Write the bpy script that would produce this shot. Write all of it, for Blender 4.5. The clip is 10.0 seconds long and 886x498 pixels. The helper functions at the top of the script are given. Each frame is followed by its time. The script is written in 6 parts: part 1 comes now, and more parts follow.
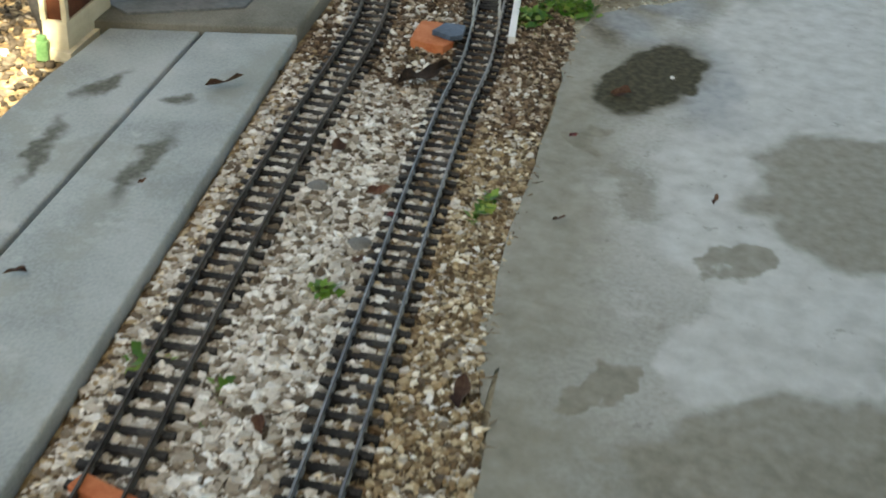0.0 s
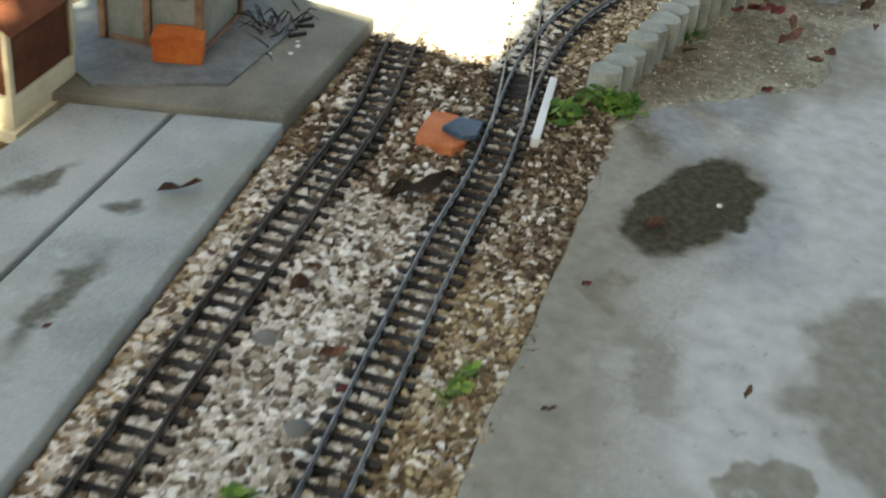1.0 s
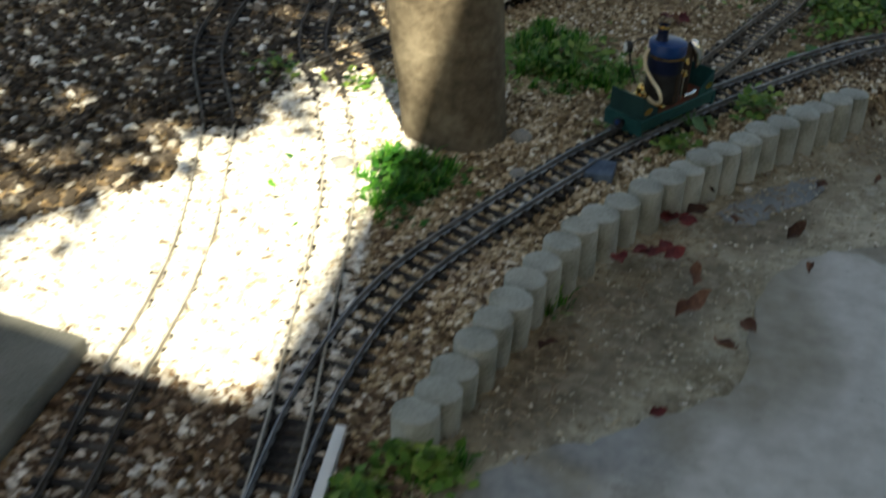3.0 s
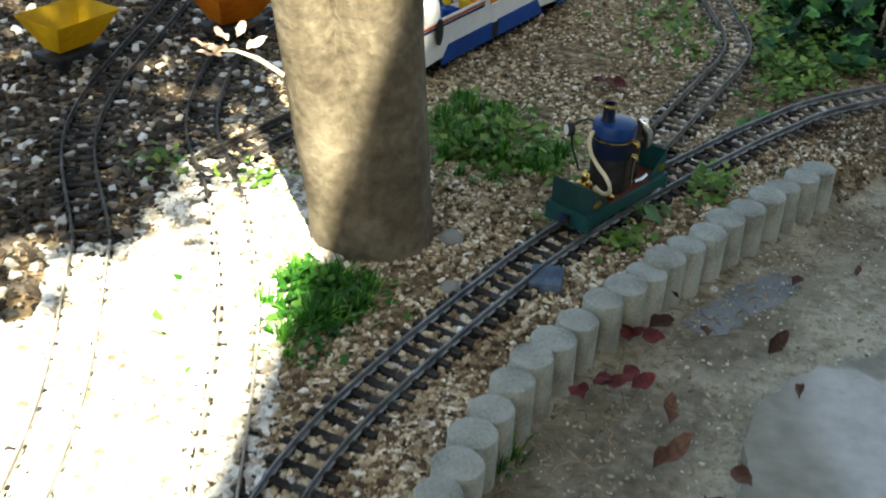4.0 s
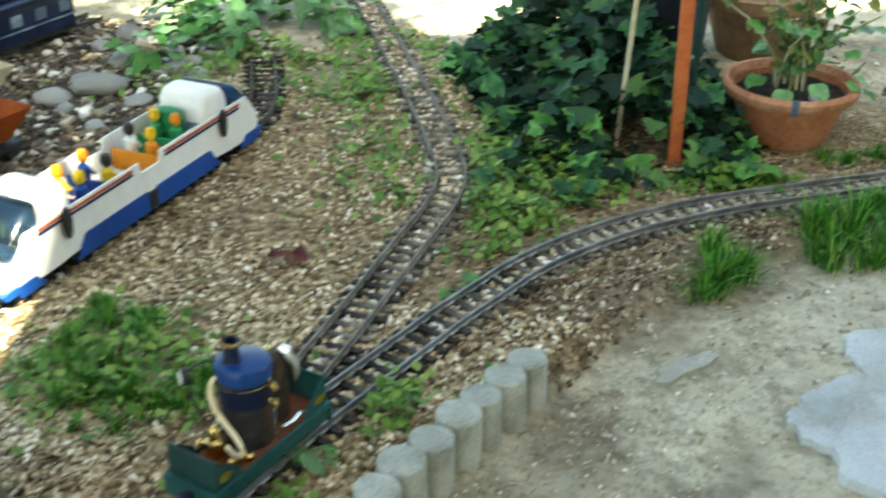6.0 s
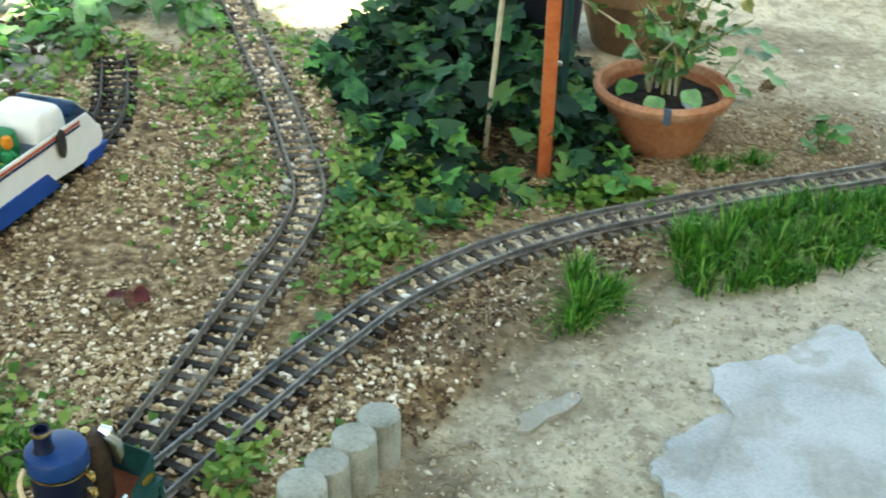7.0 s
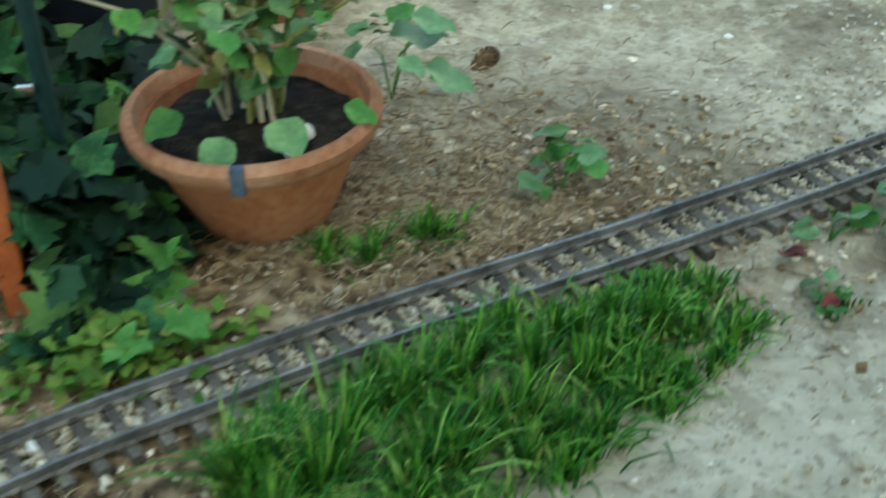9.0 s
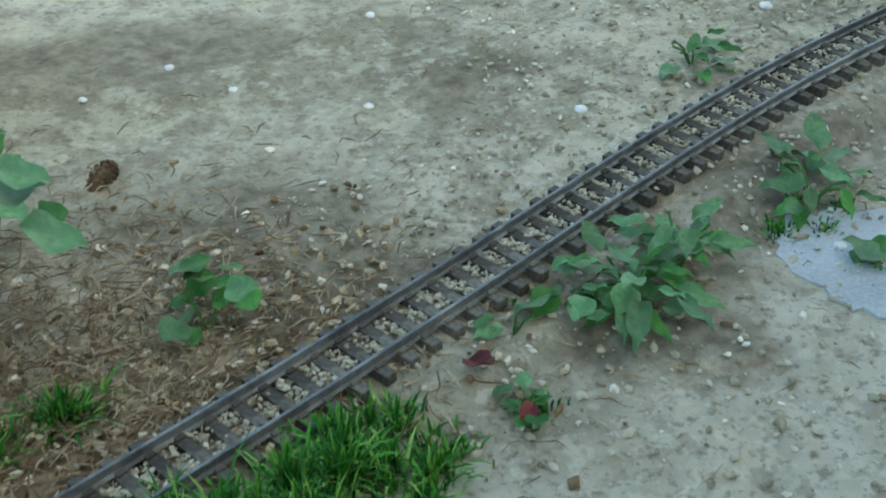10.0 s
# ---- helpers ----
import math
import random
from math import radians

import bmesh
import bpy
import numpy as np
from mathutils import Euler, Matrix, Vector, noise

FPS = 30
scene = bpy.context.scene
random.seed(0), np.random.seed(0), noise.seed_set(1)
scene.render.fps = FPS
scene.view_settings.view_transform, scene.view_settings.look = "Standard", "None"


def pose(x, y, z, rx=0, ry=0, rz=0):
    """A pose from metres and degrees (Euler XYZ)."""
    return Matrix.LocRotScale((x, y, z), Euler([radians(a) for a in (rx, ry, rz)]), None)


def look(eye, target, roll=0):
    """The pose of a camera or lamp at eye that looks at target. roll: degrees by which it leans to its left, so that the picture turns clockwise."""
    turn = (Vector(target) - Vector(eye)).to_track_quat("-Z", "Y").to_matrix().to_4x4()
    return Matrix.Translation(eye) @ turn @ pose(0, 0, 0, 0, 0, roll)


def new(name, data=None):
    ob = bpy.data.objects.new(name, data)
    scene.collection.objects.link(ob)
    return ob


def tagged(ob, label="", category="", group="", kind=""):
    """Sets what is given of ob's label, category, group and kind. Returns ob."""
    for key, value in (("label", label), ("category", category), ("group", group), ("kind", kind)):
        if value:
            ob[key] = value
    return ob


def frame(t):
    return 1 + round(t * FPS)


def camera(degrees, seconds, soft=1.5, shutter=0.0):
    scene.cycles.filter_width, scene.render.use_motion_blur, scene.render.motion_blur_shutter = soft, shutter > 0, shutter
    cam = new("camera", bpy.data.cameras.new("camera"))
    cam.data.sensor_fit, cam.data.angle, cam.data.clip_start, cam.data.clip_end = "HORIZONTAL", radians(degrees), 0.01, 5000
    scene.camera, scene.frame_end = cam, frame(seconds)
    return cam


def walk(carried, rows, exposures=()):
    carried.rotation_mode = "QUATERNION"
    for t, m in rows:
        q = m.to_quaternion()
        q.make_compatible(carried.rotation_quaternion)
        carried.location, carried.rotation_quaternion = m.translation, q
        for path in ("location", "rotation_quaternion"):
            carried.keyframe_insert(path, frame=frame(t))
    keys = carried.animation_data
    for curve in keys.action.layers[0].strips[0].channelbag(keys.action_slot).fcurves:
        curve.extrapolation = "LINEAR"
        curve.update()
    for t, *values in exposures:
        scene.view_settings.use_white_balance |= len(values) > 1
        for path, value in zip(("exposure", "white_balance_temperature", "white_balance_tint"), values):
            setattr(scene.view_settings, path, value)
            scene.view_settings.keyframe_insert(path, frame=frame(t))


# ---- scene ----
cam = camera(38.533, 10.0, soft=1.9, shutter=0.45)
PATH = [
    (0, look((0.6005, -1.9700, 0.8721), (0.1800, -0.7743, 0.0698), 4.49)),
    (0.5, look((0.5719, -1.7770, 0.8836), (0.1262, -0.6082, 0.0558), 5.01)),
    (1, look((0.5593, -1.5665, 0.9044), (0.0595, -0.4211, 0.0748), 6.54)),
    (1.5, look((0.4943, -1.3498, 0.8686), (0.0427, -0.2044, 0.0118), 6.22)),
    (2, look((0.4325, -1.1463, 0.8866), (-0.0262, 0.0173, 0.0586), 2.12)),
    (2.5, look((0.4317, -0.9694, 0.9072), (-0.0557, 0.1913, 0.0915), 1.15)),
    (3, look((0.4382, -0.7522, 0.9021), (-0.0400, 0.4386, 0.1254), 3.57)),
    (3.2, look((0.4331, -0.6712, 0.8900), (-0.0382, 0.5364, 0.1353), 2.12)),
    (4.3, look((0.2699, -0.4087, 0.8615), (-0.0792, 0.8473, 0.1194), 3.67)),
    (4.5, look((0.2816, -0.3620, 0.8602), (-0.0533, 0.9029, 0.1267), 2.34)),
    (5, look((0.3284, -0.2604, 0.8619), (0.0312, 1.0237, 0.1459), 0.09)),
    (5.5, look((0.4035, -0.1055, 0.8871), (0.1042, 1.1778, 0.1705), -0.23)),
    (6, look((0.4479, 0.0448, 0.9021), (0.2201, 1.3489, 0.1968), 0.18)),
    (6.2, look((0.4677, 0.1045, 0.9029), (0.2691, 1.4132, 0.1972), 0.63)),
    (7.3, look((0.5151, 0.2124, 0.9934), (0.4377, 1.4857, 0.2043), 0.80)),
    (7.5, look((0.5368, 0.2284, 1.0036), (0.4859, 1.4982, 0.2068), 0.17)),
    (8, look((0.6325, 0.4683, 0.9000), (0.5904, 1.7592, 0.1372), -1.84)),
    (8.5, look((0.7642, 0.9347, 0.7643), (0.7440, 2.1871, -0.0609), -2.74)),
    (9, look((0.8597, 1.2037, 0.6914), (0.8507, 2.4126, -0.1967), -1.77)),
    (9.5, look((0.8979, 1.3128, 0.6942), (1.1741, 2.4904, -0.1931), 0.02)),
    (10, look((0.9114, 1.3826, 0.6908), (1.2687, 2.5351, -0.2004), -1.43)),
]
EXPO = [(t, e + 2.7, k, n) for t, e, k, n in ((0, -0.02, 9000, 0), (1.0, -0.04, 9000, 1), (2.0, -0.16, 8700, 1), (2.5, -0.55, 8400, 1), (3.0, -1.2, 8100, 1), (3.3, -1.0, 8000, 1), (4.3, -0.22, 7600, -1), (5.0, 0.22, 7500, -3), (5.5, 0.39, 7900, -6), (6.0, 0.57, 8600, -8), (7.4, 0.76, 8900, -9), (8.0, 0.42, 8800, -11), (9.0, 0.42, 8000, -13), (9.5, 0.24, 7600, -12), (10, 0.08, 7200, -11))]
walk(cam, PATH, EXPO)

# ---- world, sun ----
SUN = Vector((0.38, -0.75, 1.0)).normalized()
world = bpy.data.worlds.new("world")
scene.world = world
world.use_nodes = True
wn = world.node_tree.nodes
sky = wn.new("ShaderNodeTexSky")
sky.sky_type, sky.sun_disc = "NISHITA", False
sky.sun_elevation = math.asin(SUN.z)
sky.sun_rotation = math.atan2(SUN.x, SUN.y)
sky.dust_density = 2.0
world.node_tree.links.new(sky.outputs[0], wn["Background"].inputs[0])
wn["Background"].inputs[1].default_value = 0.07
sun = new("sun", bpy.data.lights.new("sun", "SUN"))
sun.data.energy, sun.data.angle, sun.data.color = 5.0, radians(0.55), (1.0, 0.95, 0.86)
sun.matrix_world = look(SUN * 20, (0, 0, 0))


# ---- small tools ----
def sstep(a, b, v):
    k = min(1.0, max(0.0, (v - a) / (b - a)))
    return k * k * (3 - 2 * k)


def lerp_list(pts, v):
    if v <= pts[0][0]:
        return pts[0][1]
    for (a, p), (b, q) in zip(pts, pts[1:]):
        if v <= b:
            return p + (q - p) * (v - a) / (b - a)
    return pts[-1][1]


def spline(pts, step):
    """Points at even steps along a smooth curve through pts, each with its heading."""
    P = [Vector(p) for p in pts]
    P = [2 * P[0] - P[1]] + P + [2 * P[-1] - P[-2]]
    fine = []
    for k in range(1, len(P) - 2):
        for j in range(24):
            t = j / 24
            a, b, c, d = P[k - 1:k + 3]
            fine.append(0.5 * ((2 * b) + (c - a) * t + (2 * a - 5 * b + 4 * c - d) * t * t + (3 * b - a - 3 * c + d) * t ** 3))
    fine.append(P[-2])
    out, left = [], 0.0
    for a, b in zip(fine, fine[1:]):
        n = (b - a).length
        while left <= n and n > 0:
            out.append((a + (b - a) * (left / n), (b - a).normalized()))
            left += step
        left -= n
    return out


def mesh(name, verts, faces, smooth=False):
    me = bpy.data.meshes.new(name)
    me.from_pydata([tuple(v) for v in verts], [], [tuple(f) for f in faces])
    if smooth:
        me.polygons.foreach_set("use_smooth", [True] * len(me.polygons))
    me.update()
    return me


def finish(bm, name, material, smooth=False):
    me = bpy.data.meshes.new(name)
    bmesh.ops.recalc_face_normals(bm, faces=bm.faces[:])
    bm.to_mesh(me)
    bm.free()
    if material:
        me.materials.append(material)
    if smooth:
        me.polygons.foreach_set("use_smooth", [True] * len(me.polygons))
        me.set_sharp_from_angle(angle=radians(38))
    return me


def part(name, bm, material, parent, label="", smooth=True):
    ob = new(name, finish(bm, name, material, smooth))
    ob.parent = parent
    return tagged(ob, label)


def thing(name, label, category, group="", kind="", at=None):
    ob = new(name)
    if at is not None:
        ob.matrix_world = at
    ob.empty_display_size = 0.02
    return tagged(ob, label, category, group, kind)


def solo(name, bm, material, label, category, group="", kind="", smooth=True, at=None):
    ob = new(name, finish(bm, name, material, smooth))
    if at is not None:
        ob.matrix_world = at
    return tagged(ob, label, category, group, kind)


def box(bm, x0, x1, y0, y1, z0, z1, bevel=0.0, m=None):
    made = bmesh.ops.create_cube(bm, size=1.0)
    vs = made["verts"]
    bmesh.ops.scale(bm, vec=(x1 - x0, y1 - y0, z1 - z0), verts=vs)
    bmesh.ops.translate(bm, vec=((x0 + x1) / 2, (y0 + y1) / 2, (z0 + z1) / 2), verts=vs)
    if bevel:
        es = list({e for v in vs for e in v.link_edges})
        r = bmesh.ops.bevel(bm, geom=es, offset=bevel, segments=2, affect="EDGES", profile=0.6)
        vs = list({v for f in r["faces"] for v in f.verts} | {v for v in vs if v.is_valid})
    if m is not None:
        bmesh.ops.transform(bm, matrix=m, verts=vs)
    return vs


def lathe(bm, prof, seg=24, m=None, closed=True):
    """Turn a profile of (radius, height) round the z axis."""
    rings = []
    for r, z in prof:
        if r < 1e-6:
            rings.append([bm.verts.new((0, 0, z))])
        else:
            rings.append([bm.verts.new((r * math.cos(2 * math.pi * k / seg), r * math.sin(2 * math.pi * k / seg), z)) for k in range(seg)])
    for a, b in zip(rings, rings[1:]):
        for k in range(seg):
            q = [a[k % len(a)], a[(k + 1) % len(a)], b[(k + 1) % len(b)], b[k % len(b)]]
            q = list(dict.fromkeys(q))
            if len(q) > 2:
                bm.faces.new(q)
    vs = [v for r in rings for v in r]
    if closed:
        for r in (rings[0], rings[-1]):
            if len(r) > 2:
                bm.faces.new(r)
    if m is not None:
        bmesh.ops.transform(bm, matrix=m, verts=vs)
    return vs


def tube(bm, pts, radius, seg=8, cap=True):
    """A round bar along points; radius may be a list."""
    pts = [Vector(p) for p in pts]
    rad = radius if isinstance(radius, (list, tuple)) else [radius] * len(pts)
    rings, ref = [], Vector((0, 0, 1))
    for k, p in enumerate(pts):
        d = (pts[min(k + 1, len(pts) - 1)] - pts[max(k - 1, 0)]).normalized()
        if abs(d.dot(ref)) > 0.95:
            ref = Vector((1, 0, 0))
        u = d.cross(ref).normalized()
        v = d.cross(u)
        rings.append([bm.verts.new(p + rad[k] * (u * math.cos(2 * math.pi * j / seg) + v * math.sin(2 * math.pi * j / seg))) for j in range(seg)])
    for a, b in zip(rings, rings[1:]):
        for j in range(seg):
            bm.faces.new((a[j], a[(j + 1) % seg], b[(j + 1) % seg], b[j]))
    if cap:
        bm.faces.new(rings[0])
        bm.faces.new(rings[-1])
    return [v for r in rings for v in r]


def blob(pts, n, wob, seed):
    """An uneven closed outline through rough corner points."""
    rnd = random.Random(seed)
    P = [Vector(p) for p in pts]
    out = []
    for k in range(len(P)):
        a, b, c, d = P[k - 1], P[k], P[(k + 1) % len(P)], P[(k + 2) % len(P)]
        for j in range(n):
            t = j / n
            q = 0.5 * ((2 * b) + (c - a) * t + (2 * a - 5 * b + 4 * c - d) * t * t + (3 * b - a - 3 * c + d) * t ** 3)
            out.append(q + Vector((rnd.uniform(-wob, wob), rnd.uniform(-wob, wob))))
    return out


def sheet(bm, outline, z, thick):
    """A flat plate with an outline, its upper face at z."""
    top = [bm.verts.new((p.x, p.y, z)) for p in outline]
    low = [bm.verts.new((p.x, p.y, z - thick)) for p in outline]
    bm.faces.new(top)
    n = len(top)
    for k in range(n):
        bm.faces.new((top[k], low[k], low[(k + 1) % n], top[(k + 1) % n]))


# ---- materials ----
def material(name, colours, scale=20.0, rough=0.8, metal=0.0, bump=0.15, fine=6.0, detail=6.0, tint=None, vary=0.0, spec=0.22, coat=0.0, depth=0.002, grain=0.5):
    """Two scales of noise between the colours, with a fine relief. vary: brightness shift from object to object."""
    m = bpy.data.materials.new(name)
    m.use_nodes = True
    t, N, L = m.node_tree, m.node_tree.nodes, m.node_tree.links
    b = N["Principled BSDF"]
    co = N.new("ShaderNodeTexCoord")
    big = N.new("ShaderNodeTexNoise")
    big.inputs["Scale"].default_value, big.inputs["Detail"].default_value = scale, detail
    small = N.new("ShaderNodeTexNoise")
    small.inputs["Scale"].default_value, small.inputs["Detail"].default_value = scale * fine, 4.0
    for n in (big, small):
        L.new(co.outputs["Object"], n.inputs["Vector"])
    mixn = N.new("ShaderNodeMath")
    mixn.operation = "MULTIPLY_ADD"
    mixn.inputs[1].default_value, mixn.inputs[2].default_value = grain, -0.5 * grain
    L.new(small.outputs[0], mixn.inputs[0])
    add = N.new("ShaderNodeMath")
    L.new(big.outputs[0], add.inputs[0])
    L.new(mixn.outputs[0], add.inputs[1])
    ramp = N.new("ShaderNodeValToRGB")
    e = ramp.color_ramp.elements
    while len(e) < len(colours):
        e.new(0.5)
    for k, c in enumerate(colours):
        e[k].position = 0.3 + 0.4 * k / max(1, len(colours) - 1)
        e[k].color = (*c, 1)
    L.new(add.outputs[0], ramp.inputs[0])
    out = ramp.outputs[0]
    if vary:
        info = N.new("ShaderNodeObjectInfo")
        hsv = N.new("ShaderNodeHueSaturation")
        mp = N.new("ShaderNodeMapRange")
        mp.inputs[3].default_value, mp.inputs[4].default_value = 1 - vary, 1 + vary
        L.new(info.outputs["Random"], mp.inputs[0])
        L.new(mp.outputs[0], hsv.inputs["Value"])
        L.new(out, hsv.inputs["Color"])
        out = hsv.outputs[0]
    L.new(out, b.inputs["Base Color"])
    rr = N.new("ShaderNodeMapRange")
    rr.inputs[3].default_value, rr.inputs[4].default_value = max(0.05, rough - 0.1), min(1.0, rough + 0.1)
    L.new(big.outputs[0], rr.inputs[0])
    L.new(rr.outputs[0], b.inputs["Roughness"])
    b.inputs["Metallic"].default_value = metal
    b.inputs["Specular IOR Level"].default_value = spec
    b.inputs["Coat Weight"].default_value = coat
    if bump:
        bp = N.new("ShaderNodeBump")
        bp.inputs["Strength"].default_value, bp.inputs["Distance"].default_value = bump, depth
        L.new(small.outputs[0], bp.inputs["Height"])
        L.new(bp.outputs[0], b.inputs["Normal"])
    return m


def add_patches(m, patches, colours, rough, soft=0.25, warp=0.05, scale=9.0, most=1.0):
    """Stains with soft uneven outlines: ellipses (x, y, half-length, half-width, degrees) in a wavering plane."""
    N, L = m.node_tree.nodes, m.node_tree.links
    b = N["Principled BSDF"]
    co = N.new("ShaderNodeTexCoord")
    wn, wf = N.new("ShaderNodeTexNoise"), N.new("ShaderNodeTexNoise")
    wn.inputs["Scale"].default_value, wn.inputs["Detail"].default_value = scale, 8.0
    wf.inputs["Scale"].default_value, wf.inputs["Detail"].default_value = scale * 6, 5.0
    L.new(co.outputs["Object"], wn.inputs["Vector"])
    L.new(co.outputs["Object"], wf.inputs["Vector"])
    off = N.new("ShaderNodeVectorMath")
    off.operation = "MULTIPLY_ADD"
    off.inputs[1].default_value = (warp * 2, warp * 2, 0)
    L.new(wn.outputs["Color"], off.inputs[0])
    shift = N.new("ShaderNodeVectorMath")
    shift.operation = "SUBTRACT"
    shift.inputs[1].default_value = (warp, warp, 0)
    L.new(co.outputs["Object"], shift.inputs[0])
    L.new(shift.outputs[0], off.inputs[2])
    last = None
    for x, y, rx, ry, a in patches:
        mp = N.new("ShaderNodeMapping")
        mp.vector_type = "TEXTURE"
        mp.inputs["Location"].default_value = (x, y, 0)
        mp.inputs["Rotation"].default_value = (0, 0, radians(a))
        mp.inputs["Scale"].default_value = (rx, ry, 1)
        L.new(off.outputs[0], mp.inputs["Vector"])
        flat = N.new("ShaderNodeVectorMath")
        flat.operation = "MULTIPLY"
        flat.inputs[1].default_value = (1, 1, 0)
        L.new(mp.outputs[0], flat.inputs[0])
        ln = N.new("ShaderNodeVectorMath")
        ln.operation = "LENGTH"
        L.new(flat.outputs[0], ln.inputs[0])
        mr = N.new("ShaderNodeMapRange")
        mr.interpolation_type = "SMOOTHSTEP"
        mr.inputs[1].default_value, mr.inputs[2].default_value = 1 + soft, 1 - soft
        mr.inputs[3].default_value, mr.inputs[4].default_value = 0.0, most
        L.new(ln.outputs["Value"], mr.inputs[0])
        if last:
            mx = N.new("ShaderNodeMath")
            mx.operation = "MAXIMUM"
            L.new(last, mx.inputs[0])
            L.new(mr.outputs[0], mx.inputs[1])
            last = mx.outputs[0]
        else:
            last = mr.outputs[0]
    ramp = N.new("ShaderNodeValToRGB")
    e = ramp.color_ramp.elements
    while len(e) < len(colours):
        e.new(0.5)
    for k, c in enumerate(colours):
        e[k].position, e[k].color = 0.32 + 0.36 * k / max(1, len(colours) - 1), (*c, 1)
    L.new(wf.outputs[0], ramp.inputs[0])
    for sock, new_value in (("Base Color", ramp.outputs[0]), ("Roughness", None)):
        old = b.inputs[sock].links[0].from_socket
        mix = N.new("ShaderNodeMix")
        mix.data_type = "RGBA" if sock == "Base Color" else "FLOAT"
        ins = [s for s in mix.inputs if s.enabled]
        L.new(last, ins[0])
        L.new(old, ins[1])
        if new_value:
            L.new(new_value, ins[2])
        else:
            ins[2].default_value = rough
        L.new([s for s in mix.outputs if s.enabled][0], b.inputs[sock])


def add_wash(m, scale, lo, hi, colour, most, shift=0.0):
    """A broad uneven stain of one colour, where a warped noise passes lo to hi."""
    N, L = m.node_tree.nodes, m.node_tree.links
    b = N["Principled BSDF"]
    co, mp, nz, mr, mix = (N.new("ShaderNode" + k) for k in ("TexCoord", "Mapping", "TexNoise", "MapRange", "Mix"))
    mp.inputs["Location"].default_value = (shift, -0.7 * shift, 0.3 * shift)
    L.new(co.outputs["Object"], mp.inputs["Vector"])
    L.new(mp.outputs[0], nz.inputs["Vector"])
    nz.inputs["Scale"].default_value, nz.inputs["Detail"].default_value = scale, 9.0
    nz.inputs["Roughness"].default_value, nz.inputs["Distortion"].default_value = 0.65, 0.0
    mr.interpolation_type = "SMOOTHSTEP"
    mr.inputs[1].default_value, mr.inputs[2].default_value, mr.inputs[4].default_value = lo, hi, most
    L.new(nz.outputs[0], mr.inputs[0])
    mix.data_type = "RGBA"
    ins = [q for q in mix.inputs if q.enabled]
    L.new(mr.outputs[0], ins[0])
    L.new(b.inputs["Base Color"].links[0].from_socket, ins[1])
    ins[2].default_value = (*colour, 1)
    L.new([q for q in mix.outputs if q.enabled][0], b.inputs["Base Color"])


def island_material(name, stops, rough=0.8, sheen=0.0, trans=0.0):
    """A colour for each loose piece, drawn from the stops."""
    m = bpy.data.materials.new(name)
    m.use_nodes = True
    N, L = m.node_tree.nodes, m.node_tree.links
    b = N["Principled BSDF"]
    g = N.new("ShaderNodeNewGeometry")
    ramp = N.new("ShaderNodeValToRGB")
    e = ramp.color_ramp.elements
    while len(e) < len(stops):
        e.new(0.5)
    for k, (p, c) in enumerate(stops):
        e[k].position, e[k].color = p, (*c, 1)
    L.new(g.outputs["Random Per Island"], ramp.inputs[0])
    co, nz = N.new("ShaderNodeTexCoord"), N.new("ShaderNodeTexNoise")
    nz.inputs["Scale"].default_value, nz.inputs["Detail"].default_value = 180, 4
    L.new(co.outputs["Object"], nz.inputs["Vector"])
    mp = N.new("ShaderNodeMapRange")
    mp.inputs[3].default_value, mp.inputs[4].default_value = 0.6, 1.35
    L.new(nz.outputs[0], mp.inputs[0])
    hsv = N.new("ShaderNodeHueSaturation")
    L.new(ramp.outputs[0], hsv.inputs["Color"])
    L.new(mp.outputs[0], hsv.inputs["Value"])
    L.new(hsv.outputs[0], b.inputs["Base Color"])
    b.inputs["Roughness"].default_value = rough
    b.inputs["Specular IOR Level"].default_value = 0.2
    if trans:
        b.inputs["Subsurface Weight"].default_value = trans
        b.inputs["Subsurface Radius"].default_value = (0.004, 0.006, 0.002)
        b.inputs["Subsurface Scale"].default_value = 1.0
    return m


M_DIRT = material("dry_dirt", [(0.20, 0.178, 0.122), (0.35, 0.322, 0.24), (0.51, 0.48, 0.385)], 3.2, 0.95, bump=0.9, fine=24, depth=0.005, detail=10, grain=0.45)
add_wash(M_DIRT, 1.7, 0.50, 0.62, (0.53, 0.505, 0.41), 0.55, 3.1)
add_wash(M_DIRT, 5.0, 0.53, 0.62, (0.22, 0.19, 0.14), 0.65, 7.7)
add_wash(M_DIRT, 13.0, 0.50, 0.62, (0.22, 0.195, 0.14), 0.5, 4.4)
add_wash(M_DIRT, 60.0, 0.53, 0.66, (0.19, 0.165, 0.118), 0.55, 1.3)
add_patches(M_DIRT, [(1.10, 1.72, 0.45, 0.30, 20), (1.5, 1.9, 0.4, 0.25, 10)], [(0.40, 0.378, 0.30), (0.485, 0.46, 0.375), (0.57, 0.545, 0.455)], 0.92, 0.5, 0.2, 6, 0.7)
add_wash(M_DIRT, 9.0, 0.50, 0.58, (0.56, 0.515, 0.39), 0.5, 11.3)
add_wash(M_DIRT, 30.0, 0.53, 0.59, (0.19, 0.158, 0.11), 0.4, 9.2)
add_wash(M_DIRT, 24.0, 0.54, 0.60, (0.62, 0.58, 0.46), 0.35, 14.6)
add_wash(M_DIRT, 110.0, 0.55, 0.62, (0.13, 0.105, 0.07), 0.5, 2.2)
add_wash(M_DIRT, 45.0, 0.58, 0.66, (0.58, 0.56, 0.50), 0.5, 6.1)
gN, gL = M_DIRT.node_tree.nodes, M_DIRT.node_tree.links
bed = gN.new("ShaderNodeAttribute")
bed.attribute_name = "bed"
